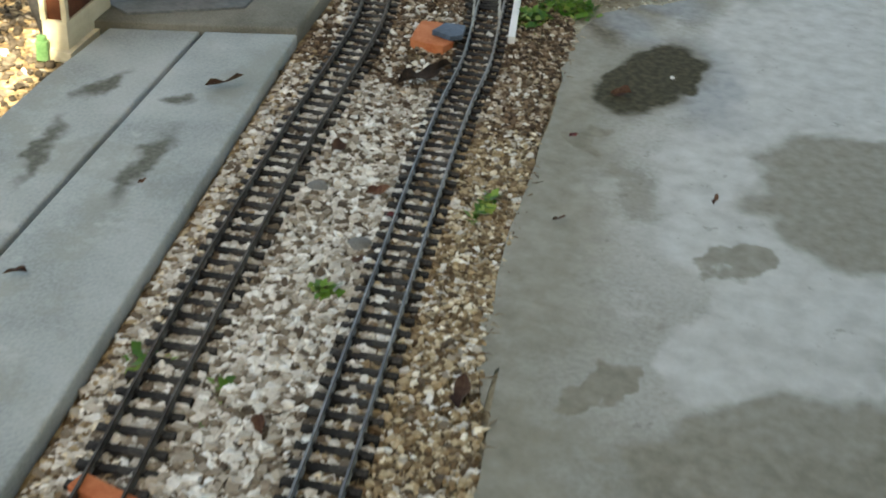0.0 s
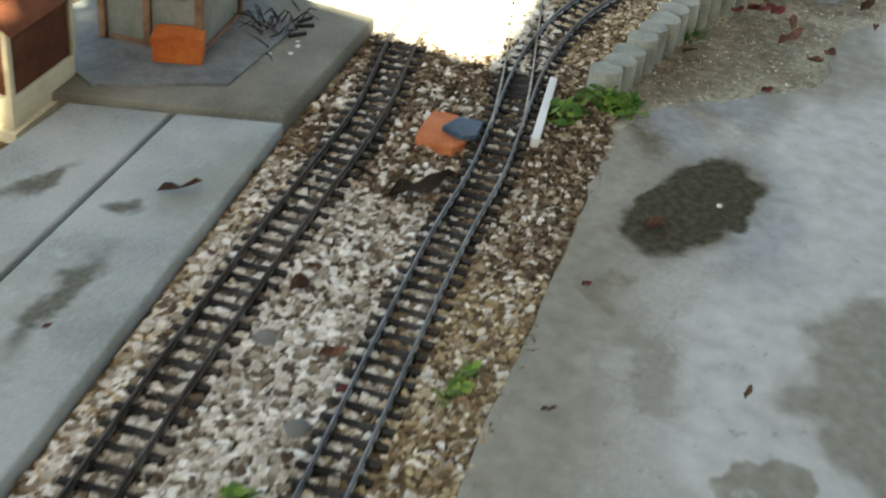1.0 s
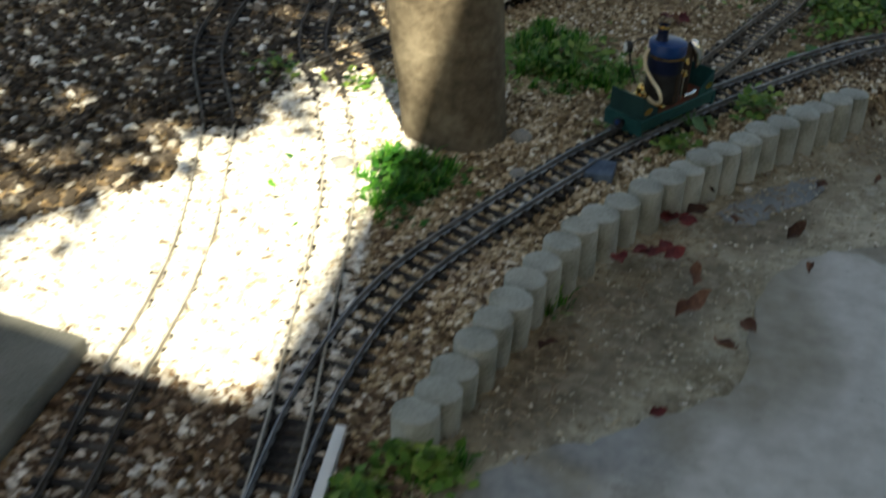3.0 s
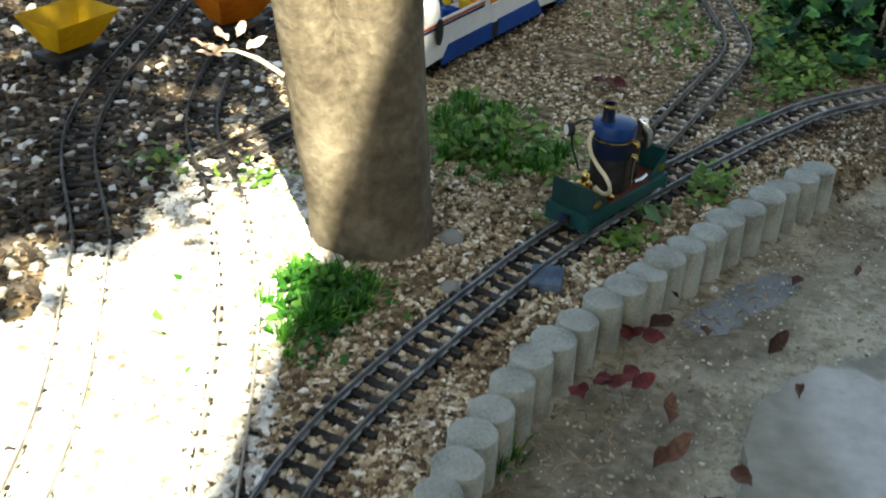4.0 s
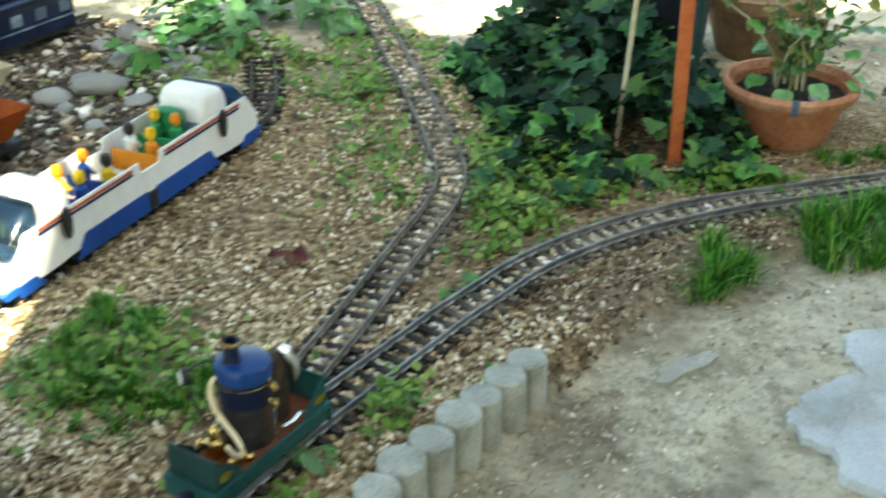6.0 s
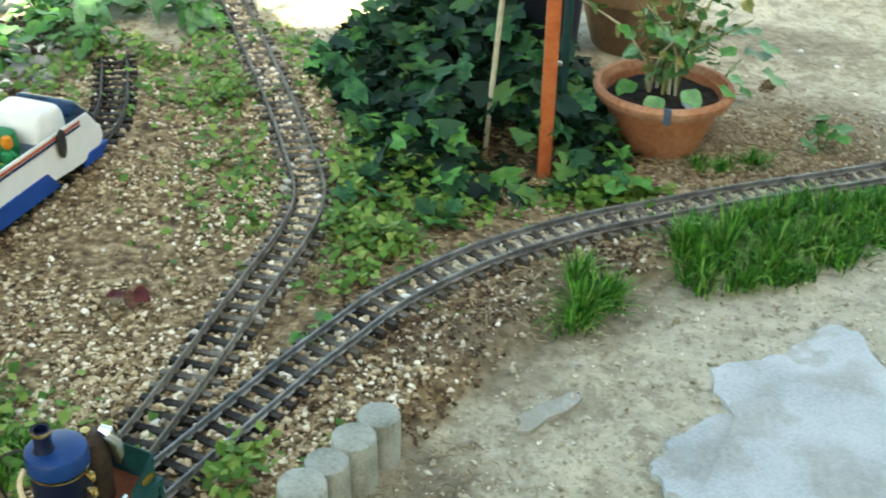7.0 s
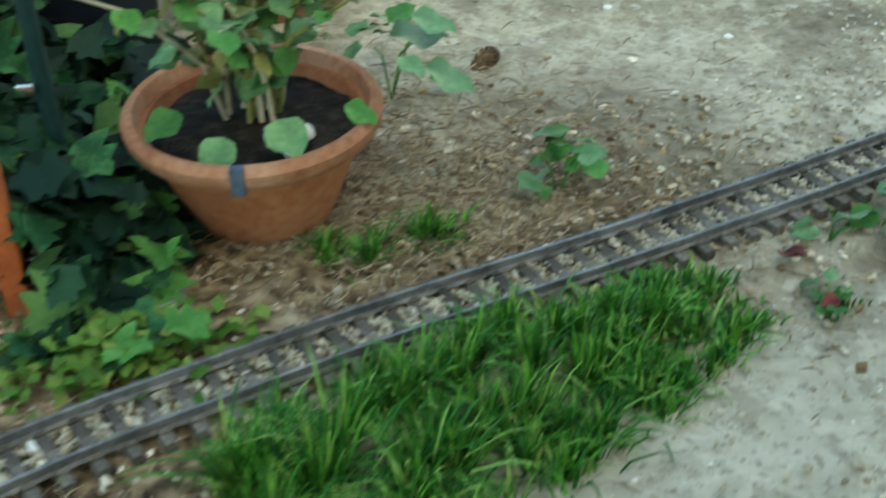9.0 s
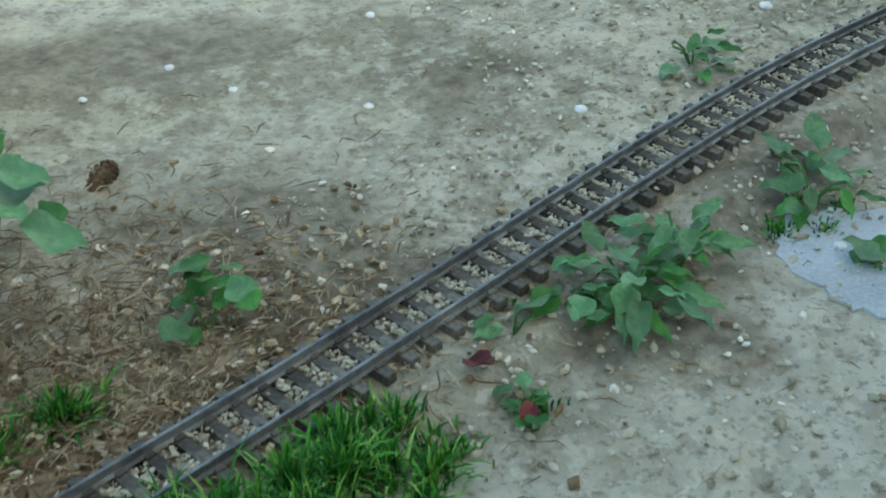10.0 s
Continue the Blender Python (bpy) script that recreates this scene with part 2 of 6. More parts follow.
bco, bnz = gN.new("ShaderNodeTexCoord"), gN.new("ShaderNodeTexNoise")
bnz.inputs["Scale"].default_value, bnz.inputs["Detail"].default_value = 11, 8
gL.new(bco.outputs["Object"], bnz.inputs["Vector"])
badd = gN.new("ShaderNodeMath")
badd.operation = "MULTIPLY_ADD"
badd.inputs[1].default_value, badd.inputs[2].default_value = 1.6, -0.8
gL.new(bnz.outputs[0], badd.inputs[0])
bsum = gN.new("ShaderNodeMath")
gL.new(badd.outputs[0], bsum.inputs[0])
gL.new(bed.outputs["Fac"], bsum.inputs[1])
bmr = gN.new("ShaderNodeMapRange")
bmr.interpolation_type = "SMOOTHSTEP"
bmr.inputs[1].default_value, bmr.inputs[2].default_value = 0.25, 0.8
gL.new(bsum.outputs[0], bmr.inputs[0])
bramp, bfine = gN.new("ShaderNodeValToRGB"), gN.new("ShaderNodeTexNoise")
bfine.inputs["Scale"].default_value, bfine.inputs["Detail"].default_value = 60, 8
gL.new(bco.outputs["Object"], bfine.inputs["Vector"])
for k, (ps, cc) in enumerate(((0.34, (0.06, 0.040, 0.023)), (0.50, (0.20, 0.14, 0.08)), (0.66, (0.40, 0.31, 0.19)))):
    if k > 1:
        bramp.color_ramp.elements.new(ps)
    bramp.color_ramp.elements[k].position, bramp.color_ramp.elements[k].color = ps, (*cc, 1)
gL.new(bfine.outputs[0], bramp.inputs[0])
gmix = gN.new("ShaderNodeMix")
gmix.data_type = "RGBA"
gins = [s for s in gmix.inputs if s.enabled]
gb_ = gN["Principled BSDF"]
gL.new(bmr.outputs[0], gins[0])
gL.new(gb_.inputs["Base Color"].links[0].from_socket, gins[1])
gL.new(bramp.outputs[0], gins[2])
gL.new([s for s in gmix.outputs if s.enabled][0], gb_.inputs["Base Color"])
add_patches(M_DIRT, [(1.30, 2.57, 0.05, 0.035, 20), (1.05, 2.30, 0.10, 0.16, 30), (1.55, 2.27, 0.22, 0.05, 25), (0.95, 2.75, 0.20, 0.08, 0), (1.6, 2.9, 0.3, 0.06, 15), (1.2, 1.75, 0.12, 0.05, 40), (0.50, 1.60, 0.14, 0.05, 50), (1.35, 2.13, 0.12, 0.05, 25), (0.38, 1.30, 0.05, 0.12, 10), (0.085, 0.40, 0.05, 0.15, -5), (0.12, 0.62, 0.045, 0.12, -15), (0.55, 1.20, 0.12, 0.05, 60), (0.15, 0.44, 0.05, 0.13, -12), (0.19, 0.66, 0.06, 0.14, -12), (0.27, 0.95, 0.05, 0.12, -25), (0.57, 1.71, 0.15, 0.085, 30), (0.46, 1.60, 0.13, 0.06, 50), (0.66, 1.78, 0.08, 0.05, 30)],
            [(0.085, 0.07, 0.048), (0.17, 0.145, 0.105), (0.27, 0.24, 0.185)], 0.95, 0.6, 0.10, 9, 0.75)
M_PATIO = material("weathered_concrete", [(0.27, 0.268, 0.243), (0.375, 0.372, 0.345), (0.46, 0.46, 0.437)], 4.5, 0.85, bump=0.35, fine=30, depth=0.0015)
add_wash(M_PATIO, 2.4, 0.50, 0.57, (0.255, 0.245, 0.205), 0.55, 5.2)
add_wash(M_PATIO, 6.0, 0.56, 0.62, (0.23, 0.215, 0.175), 0.5, 1.7)
add_wash(M_PATIO, 5.0, 0.57, 0.66, (0.56, 0.565, 0.56), 0.6, 9.4)
add_patches(M_PATIO, [(0.64, 0.25, 0.36, 0.55, -8), (0.55, 0.72, 0.22, 0.22, 0), (0.60, -0.30, 0.25, 0.33, 0), (0.60, -0.70, 0.14, 0.16, -10)], [(0.46, 0.465, 0.455), (0.55, 0.56, 0.55), (0.63, 0.64, 0.635)], 0.8, 0.10, 0.17, 5, 0.75)
add_wash(M_PATIO, 40.0, 0.62, 0.70, (0.16, 0.15, 0.12), 0.45, 2.2)
M_PATH = material("bluish_concrete", [(0.24, 0.265, 0.27), (0.34, 0.375, 0.38), (0.42, 0.45, 0.455)], 6, 0.8, bump=0.3, fine=40, depth=0.001)
add_wash(M_PATH, 5.0, 0.52, 0.60, (0.27, 0.285, 0.26), 0.55, 2.0)
add_wash(M_PATH, 9.0, 0.58, 0.68, (0.47, 0.50, 0.51), 0.6, 4.0)
M_PLAT = material("grey_concrete", [(0.12, 0.122, 0.105), (0.185, 0.186, 0.165), (0.25, 0.25, 0.228)], 8, 0.85, bump=0.3, fine=40, depth=0.001)
M_PATCH = material("pale_blue_concrete", [(0.33, 0.365, 0.39), (0.45, 0.485, 0.515), (0.55, 0.585, 0.615)], 6, 0.75, bump=0.25, fine=40, depth=0.001)
M_PATCHD = material("blue_grey_concrete", [(0.15, 0.17, 0.185), (0.215, 0.24, 0.255), (0.28, 0.30, 0.315)], 9, 0.8, bump=0.4, fine=20, depth=0.0015)
add_patches(M_PATIO, [(0.215, -0.42, 0.55, 0.085, 101), (0.36, -1.15, 0.35, 0.10, 103), (0.33, 0.72, 0.06, 0.25, 5), (0.14, 0.28, 0.06, 0.1, 20)], [(0.20, 0.185, 0.145), (0.25, 0.235, 0.19), (0.30, 0.285, 0.235)], 0.9, 0.55, 0.09, 6, 0.75)
add_patches(M_PATIO, [(0.68, -0.25, 0.22, 0.20, 20), (0.495, -0.52, 0.05, 0.05, 0), (0.66, -0.95, 0.22, 0.17, 40), (0.42, 0.98, 0.16, 0.06, 30), (0.40, -0.86, 0.05, 0.025, 60), (0.235, -0.27, 0.03, 0.06, 10)], [(0.175, 0.16, 0.12), (0.225, 0.208, 0.165), (0.275, 0.258, 0.21)], 0.9, 0.12, 0.11, 9, 0.8)
add_patches(M_PATIO, [(0.12, 0.20, 0.055, 0.11, 25), (0.17, 0.34, 0.05, 0.05, 40)], [(0.075, 0.06, 0.04), (0.13, 0.108, 0.075), (0.20, 0.175, 0.13)], 0.95, 0.5, 0.06, 12, 0.85)
add_patches(M_PATIO, [(0.33, 0.02, 0.075, 0.16, 20), (0.16, 0.2, 0.05, 0.1, 40), (0.19, 0.36, 0.05, 0.09, 60)], [(0.24, 0.26, 0.28), (0.31, 0.33, 0.345), (0.36, 0.38, 0.39)], 0.8, 0.5, 0.05, 8, 0.8)
add_patches(M_PATIO, [(0.259, -0.006, 0.082, 0.172, -8)], [(0.15, 0.14, 0.105), (0.19, 0.178, 0.14), (0.23, 0.215, 0.17)], 0.8, 0.30, 0.045, 12, 0.8)
add_patches(M_PATIO, [(0.259, -0.006, 0.070, 0.155, -8)], [(0.034, 0.029, 0.014), (0.054, 0.047, 0.025), (0.085, 0.074, 0.044)], 0.8, 0.10, 0.045, 14, 1.0)
add_patches(M_PATCH, [(0.75, 1.45, 0.10, 0.03, 60), (0.90, 1.56, 0.05, 0.03, 20), (0.68, 1.38, 0.05, 0.03, 10), (0.84, 1.63, 0.07, 0.015, 40), (0.86, 1.36, 0.08, 0.04, 100), (1.6, 2.0, 0.1, 0.04, 30)], [(0.20, 0.185, 0.14), (0.28, 0.26, 0.205), (0.35, 0.33, 0.27)], 0.9, 0.6, 0.09, 18, 0.45)
add_patches(M_PATH, [(-0.29, -0.69, 0.10, 0.018, 100), (-0.43, -0.72, 0.09, 0.014, 110), (-0.475, -0.51, 0.05, 0.016, 80), (-0.40, -0.9, 0.03, 0.02, 0), (-0.36, -0.5, 0.02, 0.015, 0)], [(0.075, 0.078, 0.062), (0.11, 0.112, 0.092), (0.16, 0.162, 0.14)], 0.85, 0.5, 0.035, 22, 0.95)
M_POST = material("cast_concrete", [(0.20, 0.215, 0.185), (0.33, 0.345, 0.315), (0.42, 0.44, 0.415)], 18, 0.85, bump=0.5, fine=14, vary=0.12)
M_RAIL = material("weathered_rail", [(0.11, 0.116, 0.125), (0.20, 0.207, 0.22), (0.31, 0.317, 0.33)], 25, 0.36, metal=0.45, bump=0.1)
# Rust-brown rails; the far tracks reuse this dark tone to paint their shade.
M_RAILD = material("rusty_shade_dark_rail", [(0.045, 0.038, 0.034), (0.085, 0.075, 0.068), (0.15, 0.14, 0.13)], 25, 0.6, metal=0.5, bump=0.2)
# Pale rail copy that paints sunlight on the rails of the sunny stretch.
M_RAIL_SUN = material("sun_pale_rail", [(0.22, 0.205, 0.18), (0.34, 0.32, 0.285), (0.46, 0.44, 0.40)], 25, 0.8, bump=0.2)
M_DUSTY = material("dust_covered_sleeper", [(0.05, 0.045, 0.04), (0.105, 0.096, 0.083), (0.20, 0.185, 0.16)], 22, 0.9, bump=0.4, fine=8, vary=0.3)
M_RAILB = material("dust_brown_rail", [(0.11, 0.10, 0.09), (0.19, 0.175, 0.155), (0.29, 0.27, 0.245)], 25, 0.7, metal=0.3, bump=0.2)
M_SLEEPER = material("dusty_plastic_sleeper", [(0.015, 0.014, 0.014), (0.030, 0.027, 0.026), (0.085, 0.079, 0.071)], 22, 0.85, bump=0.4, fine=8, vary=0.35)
M_BARK = material("smooth_bark", [(0.066, 0.053, 0.037), (0.125, 0.104, 0.075), (0.20, 0.172, 0.128)], 11, 0.9, bump=0.9, fine=7, depth=0.004)
M_TERRA = material("terracotta", [(0.22, 0.08, 0.038), (0.34, 0.13, 0.062), (0.43, 0.20, 0.11)], 9, 0.8, bump=0.2, fine=12)
M_RIM = material("worn_terracotta", [(0.26, 0.108, 0.058), (0.37, 0.175, 0.103), (0.47, 0.27, 0.18)], 14, 0.8, bump=0.2, fine=10)
M_POTSOIL = material("black_potting_soil", [(0.006, 0.005, 0.004), (0.016, 0.013, 0.010), (0.05, 0.04, 0.032)], 60, 0.95, bump=0.9, fine=6, depth=0.006)
M_BLUE = material("blue_enamel", [(0.002, 0.026, 0.12), (0.003, 0.038, 0.165), (0.005, 0.05, 0.20)], 12, 0.32, bump=0.03, spec=0.3)
M_NAVY = material("dark_blue_enamel", [(0.003, 0.007, 0.026), (0.005, 0.011, 0.04), (0.009, 0.016, 0.055)], 12, 0.4, bump=0.05)
M_TEAL = material("dark_green_paint", [(0.005, 0.042, 0.046), (0.008, 0.058, 0.062), (0.016, 0.08, 0.082)], 15, 0.45, bump=0.08)
M_TEALD = material("black_green_paint", [(0.006, 0.028, 0.03), (0.01, 0.04, 0.042), (0.014, 0.05, 0.05)], 15, 0.5, bump=0.08)
M_BRASS = material("polished_brass", [(0.55, 0.36, 0.12), (0.68, 0.48, 0.18), (0.78, 0.58, 0.26)], 30, 0.25, metal=1.0, bump=0.05)
M_CREAM = material("cream_hose", [(0.58, 0.48, 0.32), (0.68, 0.58, 0.40), (0.74, 0.65, 0.48)], 30, 0.7, bump=0.1)
M_CHROME = material("bright_steel", [(0.62, 0.62, 0.60), (0.72, 0.72, 0.71), (0.80, 0.80, 0.80)], 30, 0.2, metal=1.0, bump=0.04)
M_BLACK = material("black_metal", [(0.012, 0.012, 0.013), (0.022, 0.022, 0.024), (0.04, 0.04, 0.042)], 30, 0.5, bump=0.1)
M_RUST = material("red_brown_deck", [(0.11, 0.035, 0.02), (0.17, 0.055, 0.03), (0.22, 0.08, 0.045)], 25, 0.75, bump=0.2)
M_BROWNLAG = material("brown_lagging", [(0.025, 0.017, 0.013), (0.045, 0.032, 0.025), (0.08, 0.058, 0.046)], 20, 0.7, bump=0.2)
M_WHITE = material("white_plastic", [(0.66, 0.67, 0.67), (0.74, 0.75, 0.75), (0.80, 0.80, 0.80)], 8, 0.4, bump=0.03)
M_TBLUE = material("royal_blue_plastic", [(0.003, 0.040, 0.20), (0.004, 0.054, 0.27), (0.008, 0.068, 0.32)], 10, 0.45, bump=0.03)
M_STRIPE_R = material("red_stripe", [(0.34, 0.06, 0.025), (0.45, 0.09, 0.035), (0.5, 0.12, 0.05)], 10, 0.5, bump=0.0)
M_STRIPE_B = material("navy_stripe", [(0.015, 0.02, 0.07), (0.02, 0.03, 0.10), (0.03, 0.04, 0.12)], 10, 0.5, bump=0.0)
M_ORANGE = material("orange_plastic", [(0.50, 0.16, 0.015), (0.62, 0.22, 0.02), (0.68, 0.28, 0.03)], 12, 0.5, bump=0.05)
M_YELLOW = material("yellow_plastic", [(0.58, 0.36, 0.02), (0.68, 0.45, 0.03), (0.72, 0.5, 0.05)], 12, 0.5, bump=0.05)
M_GREENP = material("green_plastic", [(0.01, 0.16, 0.06), (0.015, 0.22, 0.08), (0.02, 0.27, 0.10)], 12, 0.45, bump=0.05)
M_BRICK = material("orange_brick", [(0.42, 0.12, 0.05), (0.52, 0.17, 0.075), (0.58, 0.22, 0.11)], 30, 0.85, bump=0.5)
M_SLATE = material("blue_grey_slate", [(0.045, 0.068, 0.105), (0.075, 0.11, 0.165), (0.12, 0.165, 0.23)], 25, 0.6, bump=0.4)
M_PLATE = material("grey_slate_plate", [(0.10, 0.115, 0.125), (0.15, 0.168, 0.18), (0.20, 0.22, 0.235)], 20, 0.7, bump=0.3)
M_WALLG = material("pale_grey_plaster", [(0.15, 0.17, 0.165), (0.20, 0.22, 0.215), (0.25, 0.265, 0.26)], 14, 0.85, bump=0.2)
M_TIMBER = material("brown_timber", [(0.13, 0.075, 0.05), (0.20, 0.12, 0.085), (0.26, 0.17, 0.12)], 18, 0.8, bump=0.3)
M_BOXRED = material("orange_red_box", [(0.33, 0.075, 0.022), (0.43, 0.11, 0.03), (0.48, 0.15, 0.045)], 16, 0.75, bump=0.2)
M_CREAMW = material("cream_boards", [(0.50, 0.45, 0.33), (0.58, 0.53, 0.40), (0.64, 0.6, 0.47)], 16, 0.7, bump=0.2)
M_BROWNW = material("red_brown_panel", [(0.075, 0.026, 0.014), (0.11, 0.038, 0.02), (0.15, 0.055, 0.03)], 16, 0.75, bump=0.2)
M_STAKE = material("orange_stained_wood", [(0.32, 0.075, 0.025), (0.42, 0.11, 0.04), (0.48, 0.15, 0.06)], 20, 0.75, bump=0.3)
M_CANE = material("grey_bamboo", [(0.34, 0.31, 0.22), (0.44, 0.41, 0.31), (0.52, 0.49, 0.39)], 25, 0.7, bump=0.2)
M_NAVYBIN = material("dark_bin_plastic", [(0.005, 0.008, 0.016), (0.008, 0.012, 0.024), (0.014, 0.02, 0.036)], 8, 0.7, bump=0.1)
M_BROWNPOT = material("brown_clay", [(0.14, 0.085, 0.05), (0.21, 0.13, 0.08), (0.28, 0.18, 0.12)], 10, 0.85, bump=0.3)
M_STONE = material("grey_stone", [(0.16, 0.16, 0.16), (0.26, 0.26, 0.25), (0.36, 0.36, 0.34)], 30, 0.85, bump=0.5, vary=0.3)
M_DEADLEAF = material("brown_dead_leaf", [(0.045, 0.02, 0.014), (0.085, 0.04, 0.026), (0.15, 0.085, 0.055)], 40, 0.8, bump=0.4, vary=0.5)
M_REDLEAF = material("red_fallen_leaf", [(0.05, 0.009, 0.011), (0.105, 0.018, 0.020), (0.18, 0.045, 0.037)], 40, 0.6, bump=0.4, vary=0.3)
M_WOODBIT = material("dark_bark_bit", [(0.07, 0.045, 0.028), (0.17, 0.115, 0.07), (0.34, 0.25, 0.16)], 40, 0.9, bump=0.6)
M_BARKBIT = material("black_brown_bark", [(0.012, 0.008, 0.007), (0.03, 0.02, 0.015), (0.07, 0.048, 0.036)], 60, 0.9, bump=0.8)
M_CHIP = island_material("pale_gravel", [(0.0, (0.07, 0.05, 0.035)), (0.2, (0.22, 0.175, 0.13)), (0.45, (0.43, 0.385, 0.325)), (0.75, (0.64, 0.61, 0.56)), (1.0, (0.86, 0.85, 0.82))], 0.8)
# Lighter copy of the pale gravel, painting in the glare of the sun patch.
M_CHIP_SUN = island_material("sun_bright_gravel", [(0.0, (0.16, 0.13, 0.095)), (0.14, (0.40, 0.36, 0.30)), (0.38, (0.62, 0.58, 0.51)), (0.7, (0.78, 0.76, 0.71)), (1.0, (0.90, 0.89, 0.86))], 0.8)
M_CHIPB = island_material("brown_gravel", [(0.0, (0.09, 0.058, 0.034)), (0.35, (0.22, 0.150, 0.085)), (0.62, (0.38, 0.285, 0.172)), (0.85, (0.56, 0.46, 0.31)), (0.95, (0.82, 0.75, 0.61)), (1.0, (0.88, 0.83, 0.73))], 0.85)
M_CHIPT = island_material("tan_gravel", [(0.0, (0.21, 0.152, 0.09)), (0.3, (0.37, 0.28, 0.175)), (0.6, (0.54, 0.43, 0.285)), (0.85, (0.71, 0.605, 0.435)), (0.95, (0.87, 0.80, 0.66)), (1.0, (0.91, 0.86, 0.76))], 0.85)
M_CHIPD = island_material("dark_brown_gravel", [(0.0, (0.035, 0.022, 0.014)), (0.4, (0.105, 0.066, 0.04)), (0.72, (0.22, 0.15, 0.095)), (0.9, (0.46, 0.38, 0.29)), (1.0, (0.86, 0.82, 0.74))], 0.85)
M_CLOD = island_material("dirt_clods", [(0.0, (0.25, 0.215, 0.15)), (0.4, (0.38, 0.345, 0.26)), (1.0, (0.55, 0.51, 0.41))], 0.95)
M_STRAW = island_material("dry_needles", [(0.0, (0.13, 0.09, 0.055)), (0.5, (0.28, 0.215, 0.14)), (1.0, (0.50, 0.42, 0.30))], 0.8)
M_CRUMB = island_material("dirt_crumbs", [(0.0, (0.22, 0.18, 0.12)), (0.3, (0.39, 0.35, 0.26)), (0.8, (0.56, 0.52, 0.42)), (1.0, (0.80, 0.77, 0.69))], 0.9)
# Dark litter with pale bits; the near-black tones also stand for shade.
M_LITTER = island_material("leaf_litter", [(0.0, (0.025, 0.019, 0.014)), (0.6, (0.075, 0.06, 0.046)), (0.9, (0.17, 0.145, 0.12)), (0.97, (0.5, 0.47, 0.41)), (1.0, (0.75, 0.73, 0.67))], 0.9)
M_GRASS = island_material("grass_blades", [(0.0, (0.010, 0.075, 0.008)), (0.45, (0.032, 0.165, 0.018)), (0.8, (0.11, 0.32, 0.04)), (1.0, (0.29, 0.43, 0.12))], 0.5)
M_IVY_SHADE = island_material("shade_dark_ivy", [(0.0, (0.003, 0.015, 0.011)), (0.6, (0.007, 0.033, 0.019)), (0.88, (0.022, 0.075, 0.033)), (1.0, (0.10, 0.21, 0.055))], 0.6)
M_LEAF = material("ivy_leaf", [(0.007, 0.036, 0.018), (0.016, 0.064, 0.028), (0.042, 0.12, 0.048)], 30, 0.62, bump=0.2, vary=0.7, spec=0.1)
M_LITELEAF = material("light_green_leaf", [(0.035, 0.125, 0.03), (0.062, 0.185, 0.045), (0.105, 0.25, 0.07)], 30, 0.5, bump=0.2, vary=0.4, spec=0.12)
M_GREYLEAF = material("grey_green_leaf", [(0.06, 0.145, 0.062), (0.10, 0.215, 0.09), (0.165, 0.30, 0.145)], 30, 0.45, bump=0.2, vary=0.3)
M_CROWN = island_material("crown_leaves", [(0.0, (0.03, 0.075, 0.015)), (0.6, (0.055, 0.12, 0.025)), (1.0, (0.10, 0.17, 0.04))], 0.5)
M_MOSS = island_material("small_green_leaves", [(0.0, (0.04, 0.11, 0.016)), (0.5, (0.095, 0.20, 0.03)), (1.0, (0.24, 0.32, 0.08))], 0.5)
M_MOSSD = island_material("deep_green_leaves", [(0.0, (0.010, 0.058, 0.008)), (0.6, (0.026, 0.115, 0.015)), (1.0, (0.075, 0.20, 0.03))], 0.5)
M_STUCCO = material("house_stucco", [(0.24, 0.215, 0.175), (0.30, 0.27, 0.225), (0.36, 0.33, 0.28)], 3, 0.9, bump=0.3)
M_ROOF = material("roof_tiles", [(0.15, 0.09, 0.07), (0.2, 0.12, 0.09), (0.26, 0.16, 0.12)], 6, 0.85, bump=0.3)
M_GLASS = bpy.data.materials.new("smoky_canopy_glass")
M_GLASS.use_nodes = True
gb = M_GLASS.node_tree.nodes["Principled BSDF"]
gb.inputs["Base Color"].default_value = (0.045, 0.11, 0.22, 1)
gb.inputs["Transmission Weight"].default_value = 0.85
gb.inputs["Roughness"].default_value = 0.12
gb.inputs["IOR"].default_value = 1.3

# ---- the lie of the land ----
EDGE = [(-3.0, 0.75), (-1.057, 0.332), (-0.83, 0.254), (-0.53, 0.196), (-0.13, 0.12), (0.09, 0.092), (0.23, 0.03), (0.34, 0.02), (0.55, 0.03), (0.69, 0.059), (0.85, 0.10), (1.03, 0.177),
        (1.22, 0.263), (1.37, 0.34), (1.5, 0.42), (1.7, 0.55), (1.85, 0.75), (2.05, 1.10), (2.3, 1.60), (2.6, 2.2)]
PATH_SIDE = [(-3.0, 0.35), (-1.253, -0.059), (-0.172, -0.314), (0.21, -0.388), (0.3, -0.6), (0.5, -0.9), (2.7, -0.9)]


def edge_x(y):
    return lerp_list(EDGE, y)


def gz(x, y):
    """Height of the soil: level with the patio at first, a raised gravel bed behind the edging."""
    up = 0.028 * sstep(0.2, 0.55, y) * sstep(-0.02, 0.035, edge_x(y) - x) * (1 - 0.6 * sstep(0.5, 1.1, x))
    return up - 0.006 - 0.010 * sstep(0.25, 0.5, y) * (1 - sstep(1.3, 1.6, y)) * sstep(-0.01, 0.03, x - edge_x(y)) + 0.004 * noise.noise((x * 3.1, y * 3.1, 0.3))


# ground: one sheet, fine in the middle and coarse to the horizon
def axis(lo, hi, step):
    far = [400, 120, 40, 14, 6]
    inner = [lo + (hi - lo) * k / round((hi - lo) / step) for k in range(round((hi - lo) / step) + 1)]
    return [-f + lo for f in far] + inner + [f + hi for f in reversed(far)]


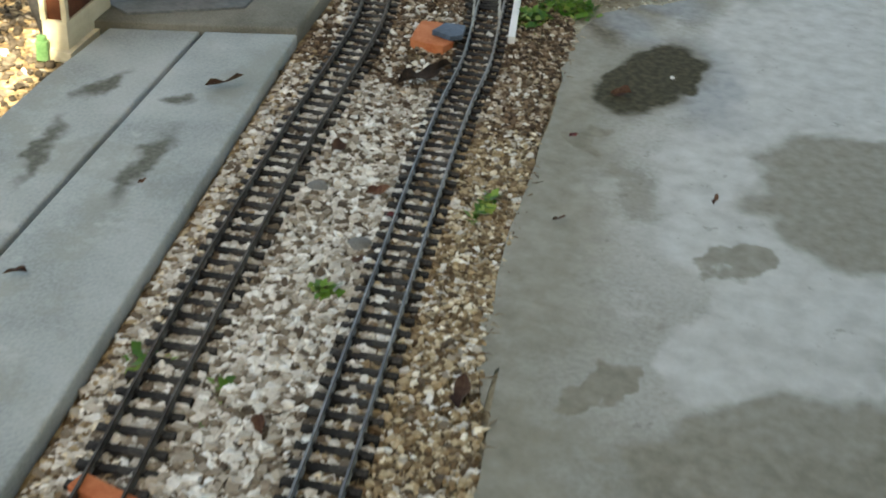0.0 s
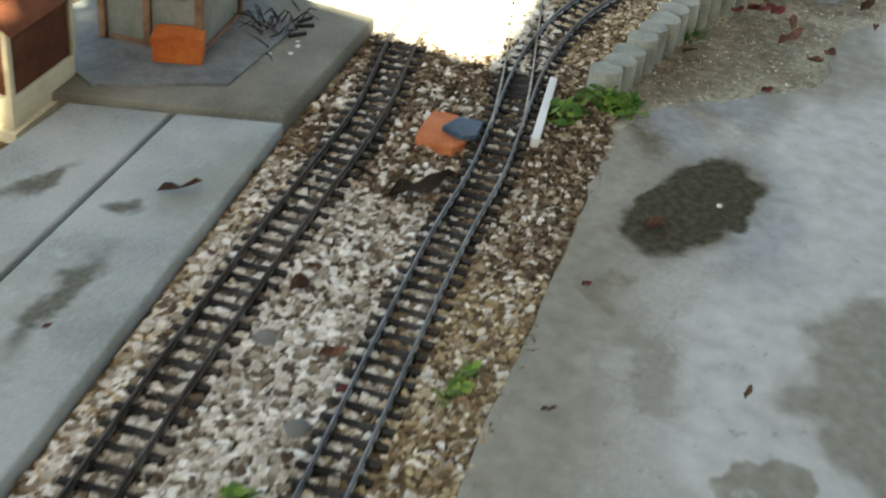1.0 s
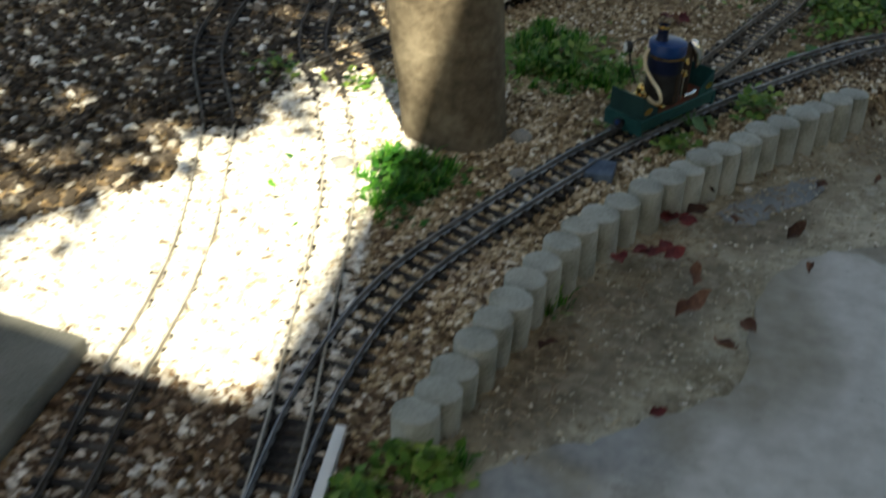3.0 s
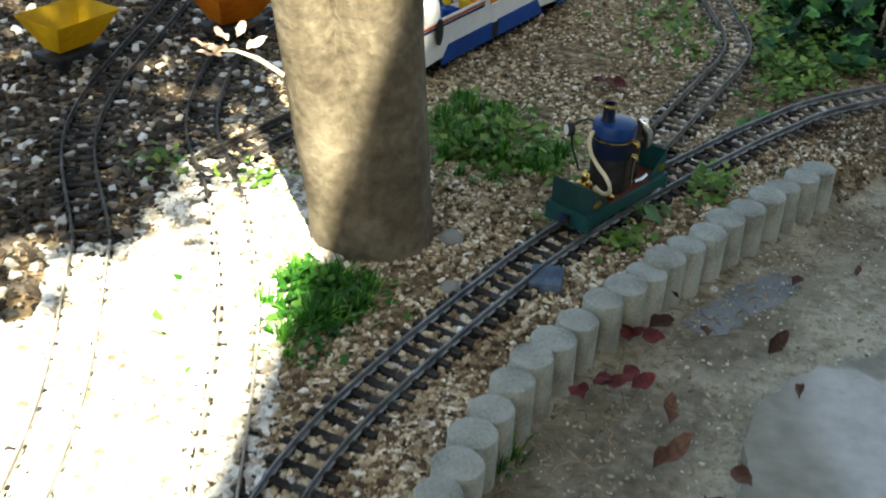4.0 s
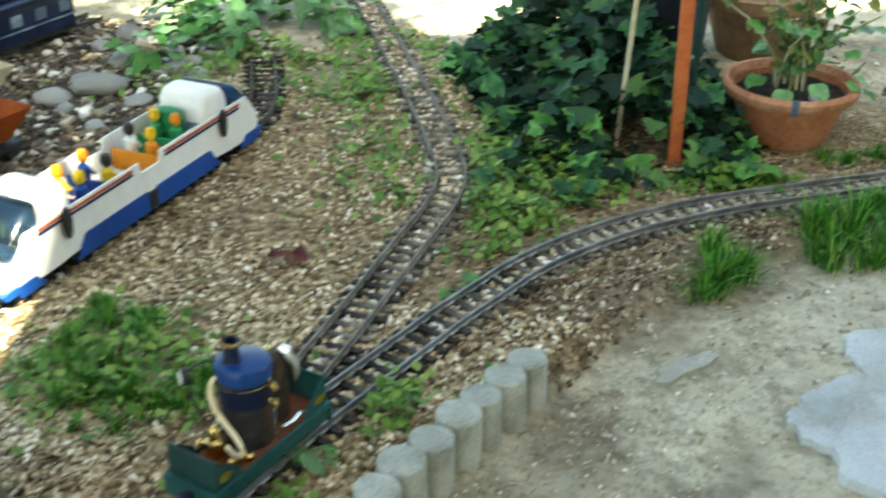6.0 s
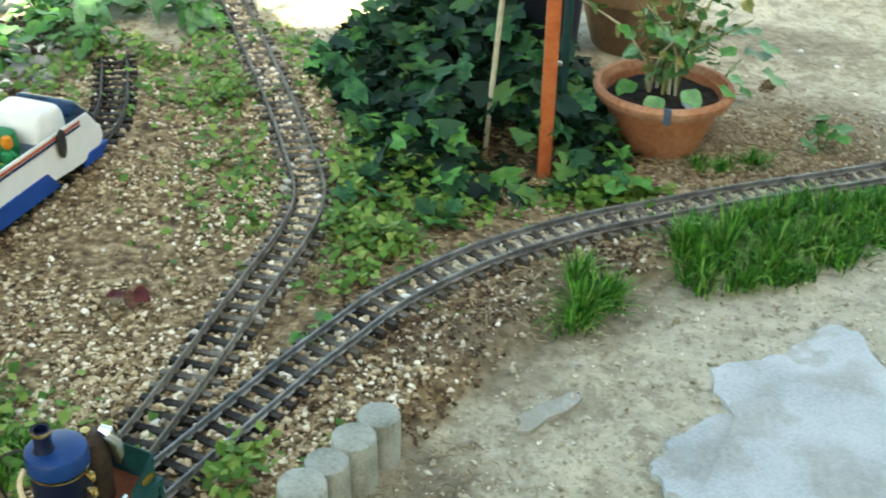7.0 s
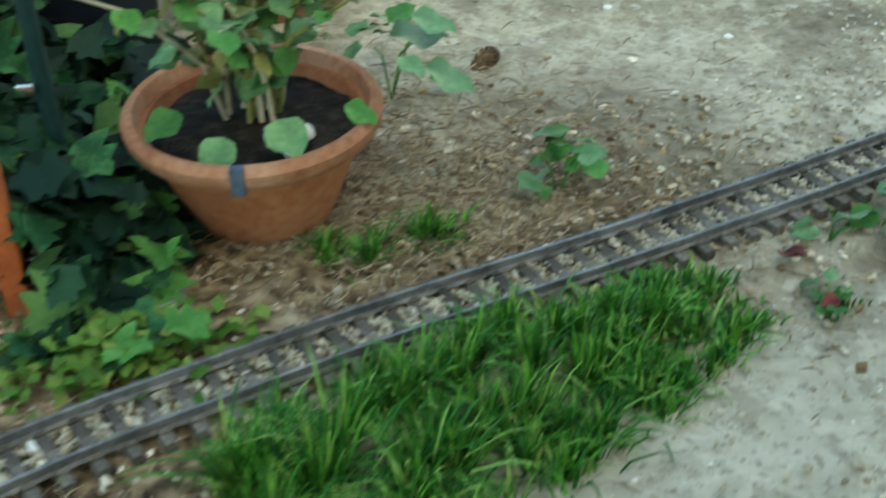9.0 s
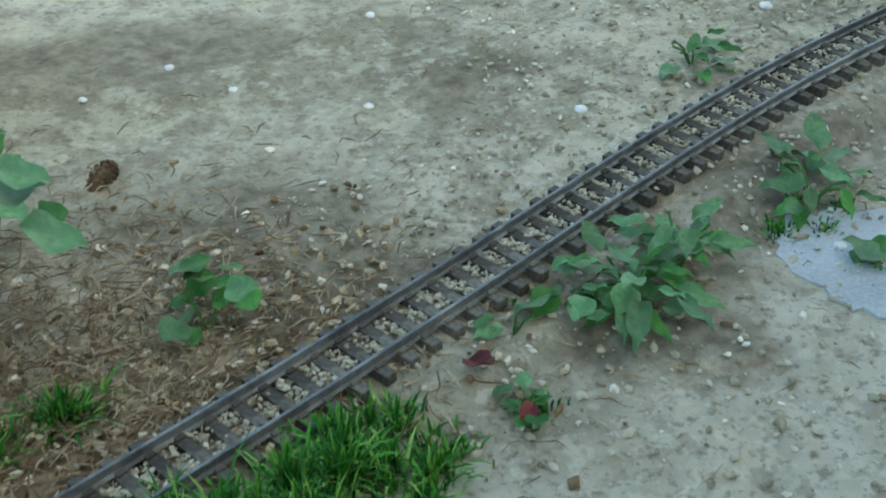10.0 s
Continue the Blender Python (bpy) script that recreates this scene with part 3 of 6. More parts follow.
gx, gy = axis(-1.6, 2.8, 0.018), axis(-2.4, 3.6, 0.018)
verts = [(x, y, gz(x, y) + (0.003 * noise.noise((x * 20, y * 20, 4)) + 0.0022 * noise.noise((x * 48, y * 48, 7)) + 0.007 * sstep(1.9, 2.4, y) * sstep(0.6, 0.9, x) * noise.noise((x * 8, y * 13, 2)) if abs(x) < 3 and abs(y) < 4 else 0)) for y in gy for x in gx]
nx = len(gx)
faces = [(j * nx + i, j * nx + i + 1, (j + 1) * nx + i + 1, (j + 1) * nx + i) for j in range(len(gy) - 1) for i in range(nx - 1)]
me = mesh("ground", verts, faces, True)
me.materials.append(M_DIRT)


def bed_at(x, y):
    """How far the brown gravel bed covers the sandy dirt."""
    v = sstep(-0.03, 0.05, edge_x(y) - x + 0.02) * (1 - sstep(0.55, 0.95, x)) * (1 - 0.7 * sstep(2.2, 2.6, y))
    v = max(v, 0.85 * math.exp(-((x - 0.88) / 0.34) ** 2 - ((y - 2.1 - 0.3 * (x - 0.88)) / 0.16) ** 2))
    v = max(v, 0.45 * math.exp(-((y - 2.13 - 0.5 * (x - 1.15)) / 0.055) ** 2) * sstep(1.0, 1.3, x) * (1 - sstep(1.6, 1.9, x)))
    v = max(v, 0.85 * math.exp(-((x - 0.085) / 0.07) ** 2 - ((y - 0.45) / 0.17) ** 2), 0.4 * math.exp(-((x - 1.38) ** 2 + (y - 2.16) ** 2) / 0.02))
    return v


me.attributes.new("bed", "FLOAT", "POINT").data.foreach_set("value", [bed_at(v[0], v[1]) for v in verts])
tagged(new("ground", me), "dry sandy garden soil with scattered crumbs", "ground", kind="structure")

# patio
bm = bmesh.new()
P_OUT = [(0.78, -3.2), (0.333, -1.06), (0.297, -0.956), (0.254, -0.831), (0.196, -0.53), (0.13, -0.135), (0.09, 0.09), (0.11, 0.24), (0.19, 0.33), (0.245, 0.41), (0.318, 0.518), (0.303, 0.735), (0.345, 0.86), (0.43, 0.945), (0.52, 1.04), (0.75, 1.02), (1.1, 0.9), (1.9, 0.8), (3.5, 0.6), (3.5, -3.2)]
sheet(bm, blob(P_OUT, 6, 0.006, 3), 0.0, 0.08)
patio = solo("patio", bm, M_PATIO, "worn grey concrete patio with damp patches", "patio", kind="structure", smooth=False)


# flat concrete patches in the dirt
for name, pts, sd in (("concrete_patch", [(0.729, 1.569), (0.80, 1.60), (0.86, 1.655), (0.91, 1.695), (0.945, 1.645), (0.98, 1.48), (0.945, 1.365), (0.89, 1.25), (0.72, 1.24), (0.70, 1.33), (0.745, 1.45)], 11),
                      ("concrete_patch", [(0.66, 1.40), (0.69, 1.44), (0.76, 1.475), (0.76, 1.30), (0.68, 1.32), (0.645, 1.36)], 12),
                      ("concrete_patch", [(0.486, 1.442), (0.541, 1.501), (0.56, 1.49), (0.50, 1.42)], 13),
                      ("concrete_patch", [(0.198, 0.94), (0.212, 0.985), (0.236, 1.037), (0.268, 1.09), (0.300, 1.132), (0.325, 1.118), (0.318, 1.065), (0.28, 0.995), (0.24, 0.932)], 14),
                      ("concrete_patch", [(1.47, 2.16), (1.49, 2.10), (1.515, 2.06), (1.60, 2.02), (1.85, 2.0), (1.85, 2.15), (1.61, 2.204), (1.51, 2.219)], 15)):
    bm = bmesh.new()
    sheet(bm, blob(pts, 5, 0.006, sd), {11: -0.0015, 12: -0.005, 13: -0.0055, 14: -0.012}.get(sd, -0.004), 0.03)
    solo(name, bm, M_PATCHD if sd == 14 else M_PATIO if sd == 13 else M_PATCH, "pale blue-grey concrete showing through the dirt", "paving", kind="structure", smooth=False)

# concrete path and platform, slab by slab
pave = thing("pavement", "blue-grey concrete path of large slabs", "path", kind="structure")


def slab(pts, z, mat, label):
    bm = bmesh.new()
    sheet(bm, [Vector(p) for p in pts], z, 0.09)
    es = [e for e in bm.edges if all(abs(v.co.z - z) < 1e-6 for v in e.verts)]
    bmesh.ops.bevel(bm, geom=es, offset=0.006, segments=3, affect="EDGES", profile=0.5)
    return part("paving_slab", bm, mat, pave, label, smooth=True)


slab([(-0.3165, -0.187), (0.21, -2.42), (-0.02, -2.45), (-0.455, -0.255)], 0.020, M_PATH, "blue-grey concrete slab")
slab([(-0.461, -0.258), (-0.028, -2.45), (-0.227, -2.47), (-0.535, -0.70), (-0.567, -0.53), (-0.597, -0.322)], 0.020, M_PATH, "blue-grey concrete slab with dark marks")
slab([(-0.392, 0.212), (-0.320, -0.180), (-0.599, -0.313), (-0.66, -0.34), (-0.86, 0.19)], 0.026, M_PLAT, "darker grey concrete slab of the platform")

# ---- railway ----
def sleeper_mesh():
    bm = bmesh.new()
    box(bm, -0.0053, 0.0053, -0.041, 0.041, -0.010, 0.0)
    for s in (-1, 1):
        box(bm, -0.004, 0.004, s * 0.0235 - 0.006, s * 0.0235 + 0.006, -0.001, 0.0022)
    return finish(bm, "sleeper", M_SLEEPER)


SLEEPER = sleeper_mesh()
SLEEPER_DUSTY = SLEEPER.copy()
SLEEPER_DUSTY.materials.clear()
SLEEPER_DUSTY.materials.append(M_DUSTY)
RAILTOP = 0.0115
LIFT = 0.009
TIES = []


def track(pts, label, lift=lambda y: LIFT, skip=lambda p: False, pitch=0.0265, metal=M_RAIL, dusty=9.0):
    """Two rails and a row of sleepers along a curve on the ground."""
    tr = thing("railway_track", label, "model railway", group="garden railway tracks")
    line = spline(pts, pitch)
    for s in (-1, 1):
        prof = [(-0.0028, 0.001), (0.0028, 0.001), (0.0009, 0.0035), (0.0016, RAILTOP - 0.001), (0.0012, RAILTOP), (-0.0012, RAILTOP), (-0.0016, RAILTOP - 0.001), (-0.0009, 0.0035)]
        bm, rows = bmesh.new(), []
        for p, d in spline(pts, 0.02):
            n = Vector((-d.y, d.x))
            z = gz(p.x, p.y) + lift(p.y)
            rows.append([bm.verts.new((p.x + n.x * (s * 0.0235 + u), p.y + n.y * (s * 0.0235 + u), z + w)) for u, w in prof])
        for a, b in zip(rows, rows[1:]):
            for k in range(8):
                bm.faces.new((a[k], a[(k + 1) % 8], b[(k + 1) % 8], b[k]))
        bm.faces.new(rows[0])
        bm.faces.new(rows[-1])
        part("rail", bm, metal, tr, "dull grey metal rail", smooth=False)
    rnd = random.Random(len(pts))
    for p, d in line:
        if skip(p):
            continue
        TIES.append((p.x, p.y, d.x, d.y))
        ob = new("sleeper", SLEEPER_DUSTY if p.y + rnd.uniform(-0.15, 0.15) > dusty else SLEEPER)
        ob.parent = tr
        ob.matrix_world = Matrix.Translation((p.x, p.y, gz(p.x, p.y) + lift(p.y) + 0.0008)) @ Matrix.Rotation(math.atan2(d.y, d.x) + rnd.uniform(-0.03, 0.03), 4, "Z")
    return tr


MAIN = [(0.30, -1.60), (0.205, -1.16), (0.165, -0.98), (0.07, -0.57), (0.010, -0.29), (-0.02, -0.115), (-0.066, 0.065), (-0.105, 0.22), (-0.118, 0.32), (-0.118, 0.43), (-0.101, 0.55), (-0.080, 0.66), (-0.056, 0.76), (-0.03, 0.86),
        (0.0, 0.97), (0.042, 1.09), (0.10, 1.23), (0.175, 1.39), (0.215, 1.472), (0.25, 1.535), (0.29, 1.61), (0.335, 1.672), (0.405, 1.746), (0.49, 1.814), (0.59, 1.884), (0.70, 1.948), (0.80, 2.004), (0.90, 2.058), (1.0, 2.110), (1.1, 2.162), (1.2, 2.213), (1.3, 2.266), (1.45, 2.341), (1.6, 2.413), (1.75, 2.474), (2.2, 2.64)]
track(MAIN, "grey-railed main line winding past the edging and the pot", dusty=1.5)
SIDING = [(0.12, -1.65), (0.014, -1.22), (-0.022, -1.08), (-0.087, -0.81), (-0.157, -0.49), (-0.238, -0.085), (-0.324, 0.19)]
SIDING_SUN = [(-0.324, 0.19), (-0.40, 0.45), (-0.55, 0.75)]
SIDING_FAR = [(-0.55, 0.75), (-0.76, 1.06), (-0.88, 1.5), (-0.95, 1.9), (-0.86, 2.4), (-0.78, 2.6)]
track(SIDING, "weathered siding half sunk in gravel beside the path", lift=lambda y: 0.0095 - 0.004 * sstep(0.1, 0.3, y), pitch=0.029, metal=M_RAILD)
track(SIDING_SUN, "siding buried in pale sunlit gravel, rails coloured pale for the sun", lift=lambda y: 0.0095 - 0.004 * sstep(0.1, 0.3, y), pitch=0.029, metal=M_RAIL_SUN, skip=lambda p: p.y < 0.2)
track(SIDING_FAR, "siding curving away under the toy wagons, rails coloured dark for the shade", lift=lambda y: 0.0055, pitch=0.029, metal=M_RAILD)
BRANCH_A = [(-0.052, 0.02), (-0.10, 0.16), (-0.16, 0.32), (-0.235, 0.52), (-0.32, 0.71), (-0.45, 0.93)]
BRANCH_FAR = [(-0.45, 0.93), (-0.60, 1.14), (-0.69, 1.4), (-0.70, 1.6), (-0.66, 1.8), (-0.74, 2.1)]
track(BRANCH_A, "branch line leaving the main line, rails coloured pale for the sun", skip=lambda p: p.y < 0.14, lift=lambda y: 0.009 - 0.0035 * sstep(0.15, 0.3, y), metal=M_RAIL_SUN)
track(BRANCH_FAR, "branch line under the wagons, rails coloured dark for the dappled shade", lift=lambda y: 0.0055, metal=M_RAILD)
BRANCH_B = [(0.005, 0.985), (0.030, 1.12), (0.055, 1.28), (0.088, 1.47), (0.118, 1.65), (0.138, 1.78), (0.137, 1.90), (0.10, 2.03), (-0.005, 2.30), (-0.155, 2.66), (-0.27, 2.95)]
track(BRANCH_B, "branch line curving away between gravel and ivy", skip=lambda p: p.y < 1.17, lift=lambda y: 0.0085 - 0.0025 * sstep(1.6, 1.9, y), metal=M_RAILB, dusty=1.45)
track([(-0.52, 1.0), (-0.455, 1.25), (-0.348, 1.678), (-0.265, 2.02), (-0.262, 2.15), (-0.31, 2.32), (-0.345, 2.42)], "stretch of track under the open railcar", lift=lambda y: 0.0065, metal=M_RAILD)

# edging posts
posts = [(0.020, 0.243), (0.027, 0.285), (0.024, 0.335), (0.030, 0.385), (0.030, 0.437), (0.034, 0.487), (0.034, 0.540), (0.040, 0.588), (0.048, 0.638), (0.057, 0.690), (0.069, 0.742), (0.084, 0.795), (0.104, 0.848), (0.122, 0.894), (0.139, 0.940), (0.156, 0.982),
         (0.176, 1.027), (0.198, 1.072), (0.215, 1.122), (0.239, 1.169), (0.261, 1.222), (0.281, 1.264), (0.304, 1.307), (0.325, 1.354)]
rnd = random.Random(5)
for k, (x, y) in enumerate(posts):
    bm = bmesh.new()
    r = 0.0265 * rnd.uniform(0.94, 1.06)
    top = 0.055 + rnd.uniform(-0.004, 0.003) - (0.012 if k < 3 else 0)
    lathe(bm, [(r * 0.98, -0.06), (r, 0.0), (r, top - 0.003), (r - 0.001, top - 0.0008), (r - 0.0035, top), (0, top + 0.0008)], 20)
    for v in bm.verts:
        n = noise.noise((v.co.x * 60 + k * 7, v.co.y * 60, v.co.z * 40))
        v.co.x *= 1 + 0.03 * n
        v.co.y *= 1 + 0.03 * n
        v.co.z += 0.0012 * n if v.co.z > 0.02 else 0
    solo("edging_post", bm, M_POST, "round grey concrete edging post along the gravel bed", "edging", group="edging posts",
         at=Matrix.Translation((x, y, 0)) @ Matrix.Rotation(rnd.uniform(0, 6), 4, "Z") @ Matrix.Rotation(rnd.uniform(-0.04, 0.04), 4, "X"))

# ---- tree ----
tree = thing("tree", "garden tree with a smooth brown forked trunk beside the line", "tree", at=Matrix.Translation((-0.215, 0.945, 0.0)))


def limb(bm, pts, rad, seg, rough, seed):
    vs = tube(bm, pts, rad, seg)
    for v in vs:
        n = noise.noise((v.co.x * 9 + seed, v.co.y * 9, v.co.z * 3.5))
        c = noise.noise((v.co.x * 28 + seed, v.co.y * 28, v.co.z * 11))
        v.co += Vector((v.co.x, v.co.y, 0)).normalized() * (rough * n + 0.3 * rough * c)


bm = bmesh.new()
stem = [(-0.228, 0.935, -0.05, 0.094), (-0.228, 0.935, 0.0, 0.086), (-0.230, 0.935, 0.05, 0.081), (-0.232, 0.935, 0.10, 0.078), (-0.236, 0.935, 0.2, 0.071), (-0.240, 0.934, 0.3, 0.065), (-0.244, 0.932, 0.4, 0.061), (-0.252, 0.930, 0.6, 0.060), (-0.27, 0.93, 0.9, 0.058), (-0.31, 0.94, 1.3, 0.055), (-0.40, 0.97, 1.9, 0.045)]
limb(bm, [(x + 0.215, y - 0.945, z) for x, y, z, q in stem], [q[3] for q in stem], 30, 0.006, 1)
part("trunk", bm, M_BARK, tree)
bm = bmesh.new()
fork = [(-0.245, 0.918, -0.05, 0.062), (-0.250, 0.915, 0.0, 0.056), (-0.262, 0.902, 0.1, 0.050), (-0.281, 0.888, 0.2, 0.044), (-0.299, 0.878, 0.3, 0.038), (-0.318, 0.868, 0.4, 0.034), (-0.355, 0.855, 0.6, 0.033), (-0.42, 0.84, 0.9, 0.033), (-0.6, 0.84, 1.5, 0.03), (-0.8, 0.65, 2.2, 0.012)]
limb(bm, [(x + 0.215, y - 0.945, z) for x, y, z, q in fork], [q[3] for q in fork], 22, 0.004, 6)
part("limb", bm, M_BARK, tree)
for k, end in enumerate(((0.25, -1.45, 2.4), (0.2, -2.0, 2.5), (-0.5, -1.2, 2.6), (-0.3, -2.3, 2.5), (-0.4, 0.0, 2.8), (0.95, -0.4, 2.8))):
    bm = bmesh.new()
    e = Vector(end)
    a = Vector((-0.12, 0.005, 1.45))
    limb(bm, [a + (e - a) * t + Vector((0, 0, 0.25 * math.sin(3.1 * t))) for t in (0, 0.25, 0.5, 0.75, 1.0)], [0.045, 0.034, 0.024, 0.015, 0.006], 10, 0.004, 11 + k)
    part("limb", bm, M_BARK, tree)


def leaf_cloud(name, n, place, size, mat, parent, seed, aspect=0.5, tilt=1.0):
    """Many small pointed leaves, each a folded pair of faces."""
    r = np.random.default_rng(seed)
    pos = place(n, r)
    n = len(pos)
    a, b = r.uniform(0, 2 * np.pi, n), r.uniform(-tilt, tilt, n)
    L = size * r.uniform(0.6, 1.3, n)
    d = np.stack([np.cos(a) * np.cos(b), np.sin(a) * np.cos(b), np.sin(b)], 1)
    s = np.stack([-np.sin(a), np.cos(a), r.uniform(-0.5, 0.5, n)], 1)
    up = np.cross(d, s)
    o = pos
    m0 = o + d * (L * 0.5)[:, None] - up * (L * 0.10)[:, None]
    v = np.stack([o, m0 + s * (L * aspect * 0.5)[:, None] + up * (L * 0.12)[:, None], o + d * L[:, None], m0 - s * (L * aspect * 0.5)[:, None] + up * (L * 0.12)[:, None]], 1).reshape(-1, 3)
    k = np.arange(n)[:, None] * 4
    f = np.concatenate([k + [[0, 1, 2]], k + [[0, 2, 3]]]).tolist()
    me = mesh(name, v.tolist(), f)
    me.materials.append(mat)
    ob = new(name, me)
    if parent:
        ob.parent = parent
    return ob


def crown_place(n, r):
    # Unseen leaf clusters, each set where its shadow dapples the ground on the left.
    c = [(-0.05, -0.62, 2.45, 0.5, 1.25), (0.0, -1.15, 2.5, 0.42, 1.05), (-0.45, -1.0, 2.6, 0.5, 1), (-0.75, -0.3, 2.7, 0.55, 1), (0.15, -0.15, 2.55, 0.42, 2.0), (-0.5, -1.55, 2.5, 0.42, 1), (-0.3, 0.1, 2.7, 0.4, 1), (-0.6, 0.9, 2.9, 0.5, 1), (0.75, 0.55, 2.9, 0.25, 1),
         (0.20, -1.95, 2.6, 0.42, 0.8), (0.34, -1.0, 2.6, 0.20, 0.28), (0.10, -1.5, 2.55, 0.36, 0.18), (0.40, 0.20, 2.6, 0.30, 0.8), (0.05, 0.50, 2.65, 0.42, 1.5)]
    out = []
    for x, y, z, rr, w in c:
        q = r.normal(0, 0.5, (int(800 * w), 3))
        q = q[np.hypot(q[:, 0], q[:, 1]) < 0.95] * (rr, rr, 0.22)
        out.append(q + (x + 0.215, y - 0.945, z))
    return np.concatenate(out)


crown = leaf_cloud("crown", 8400, crown_place, 0.075, M_CROWN, tree, 3, 0.55, 0.6)
tagged(crown, "unseen loose crown of small green leaves, placed to dapple the ground")

# ---- unseen house added behind the camera; roof outline cut to shade the yard ----
house = thing("house", "unseen stuccoed house with a wing and wide eaves, added to shade the yard", "house")
# Walls stand close by to block skylight over the near ground as well.
for x0, x1, y0, y1 in ((1.25, 9, -8.4, -2.45), (1.25, 9, -2.449, -0.25)):
    bm = bmesh.new()
    box(bm, x0, x1, y0, y1, -0.1, 3.16)
    part("wall", bm, M_STUCCO, house, smooth=False)
bm = bmesh.new()
sheet(bm, [Vector(p) for p in ((0.474, -2.255), (0.584, -2.805), (0.674, -3.075), (0.854, -4.475), (1.404, -8.85), (9.2, -8.85), (9.2, 4.25), (4.254, 1.725), (2.524, 0.83), (2.164, 0.57), (1.614, 0.30), (0.954, 0.12), (0.689, 0.09), (1.069, -2.205), (1.064, -2.255))], 3.3, 0.12)
part("roof", bm, M_ROOF, house, smooth=False)


# ---- toy locomotive ----
def on_track(pts, near, back=0.0):
    line = spline(pts, 0.01)
    k = min(range(len(line)), key=lambda i: (line[i][0] - Vector(near)).length)
    p, d = line[k]
    return pose(p.x, p.y, gz(p.x, p.y) + LIFT + RAILTOP, rz=math.degrees(math.atan2(d.y, d.x)))


loco = thing("toy_locomotive", "dark green live-steam model locomotive with a blue vertical boiler", "model locomotive", at=on_track(MAIN, (0.042, 1.117)) @ Matrix.Scale(0.84, 4))
bm = bmesh.new()
box(bm, -0.112, 0.112, -0.041, 0.041, 0.016, 0.034, 0.002)
part("chassis", bm, M_TEAL, loco)
bm = bmesh.new()
box(bm, -0.108, 0.108, -0.036, 0.036, 0.0345, 0.037)
part("deck", bm, M_RUST, loco, "red-brown deck plate", smooth=False)
for s in (-1, 1):
    bm = bmesh.new()
    box(bm, -0.112, 0.112, s * 0.041 - 0.0025, s * 0.041 + 0.0025, 0.032, 0.041, 0.001)
    part("side_rail", bm, M_TEAL, loco)
    bm = bmesh.new()
    x = s * 0.115
    box(bm, x - 0.004, x + 0.004, -0.043, 0.043, 0.010, 0.040, 0.0015)
    beam = part("buffer_beam", bm, M_TEAL, loco)
    bm = bmesh.new()
    lathe(bm, [(0.006, 0), (0.006, 0.008), (0.011, 0.010), (0.011, 0.013), (0, 0.0135)], 16, pose(x + s * 0.004, 0, 0.026, ry=90 * s))
    part("buffer", bm, M_BLACK, beam, "round black buffer")
    bm = bmesh.new()
    lathe(bm, [(0.0045, 0), (0.0045, 0.004), (0, 0.005)], 12, pose(x + s * 0.0175, 0, 0.030, ry=90 * s))
    part("buffer_cap", bm, M_BLUE, beam, "small blue buffer cap")
    # open bunker: four plates and a floor
    a, b = (s * 0.066, s * 0.110)
    lo, hi = min(a, b), max(a, b)
    bm = bmesh.new()
    box(bm, s * 0.110 - 0.0012, s * 0.110 + 0.0012, -0.038, 0.038, 0.037, 0.083)
    for w in (-1, 1):
        vs = box(bm, lo, hi, w * 0.038 - 0.0012, w * 0.038 + 0.0012, 0.037, 0.083)
        for v in vs:
            if v.co.z > 0.06 and abs(v.co.x) < 0.07:
                v.co.z = 0.052
    part("bunker", bm, M_TEAL if s > 0 else M_TEALD, loco, "dark green open bunker")
    bm = bmesh.new()
    lathe(bm, [(0.0095, -0.001), (0.0095, 0.0004), (0, 0.0006)], 20, pose(s * 0.096, -0.0396, 0.054, rx=90) @ Matrix.Diagonal((1.25, 0.7, 1, 1)))
    part("maker_plate", bm, M_BRASS, loco, "small oval brass plate")
for x in (-0.055, 0.055):
    for s in (-1, 1):
        bm = bmesh.new()
        lathe(bm, [(0.004, -0.004), (0.0165, -0.004), (0.0165, -0.001), (0.014, 0.0), (0.014, 0.004), (0.003, 0.0045), (0.003, 0.007), (0, 0.007)], 24, pose(x, s * 0.0235, 0.0145, rx=-90 * s))
        part("wheel", bm, M_BLACK, loco, "black spoked wheel")
bm = bmesh.new()
lathe(bm, [(0.0325, 0.037), (0.0325, 0.1005)], 32, pose(0.0, 0.004, 0))
firebox = part("firebox", bm, M_BLACK, loco, "dark lower boiler")
bm = bmesh.new()
for k in range(9):
    a0, a1 = radians(-100 + k * 8), radians(-100 + (k + 1) * 8)
    q = [(0.0342 * math.cos(a), 0.004 + 0.0342 * math.sin(a), z) for a, z in ((a0, 0.039), (a1, 0.039), (a1, 0.096), (a0, 0.096))]
    bm.faces.new([bm.verts.new(p) for p in q])
bmesh.ops.remove_doubles(bm, verts=bm.verts[:], dist=0.0001)
bmesh.ops.solidify(bm, geom=bm.faces[:], thickness=0.0012)
part("lagging_plate", bm, M_BROWNLAG, firebox, "curved brown plate on the lower boiler")
bm = bmesh.new()
lathe(bm, [(0.0335, 0.099), (0.0335, 0.1365)], 36, pose(0.0, 0.004, 0))
boiler = part("boiler", bm, M_NAVY, loco, "dark blue boiler shell")
bm = bmesh.new()
lathe(bm, [(0.0338, 0.134), (0.0362, 0.1345), (0.0362, 0.152), (0.0345, 0.1555), (0.031, 0.157), (0.0, 0.1585)], 36, pose(0.0, 0.004, 0))
part("boiler_cap", bm, M_BLUE, boiler, "glossy blue boiler cap")
bm = bmesh.new()
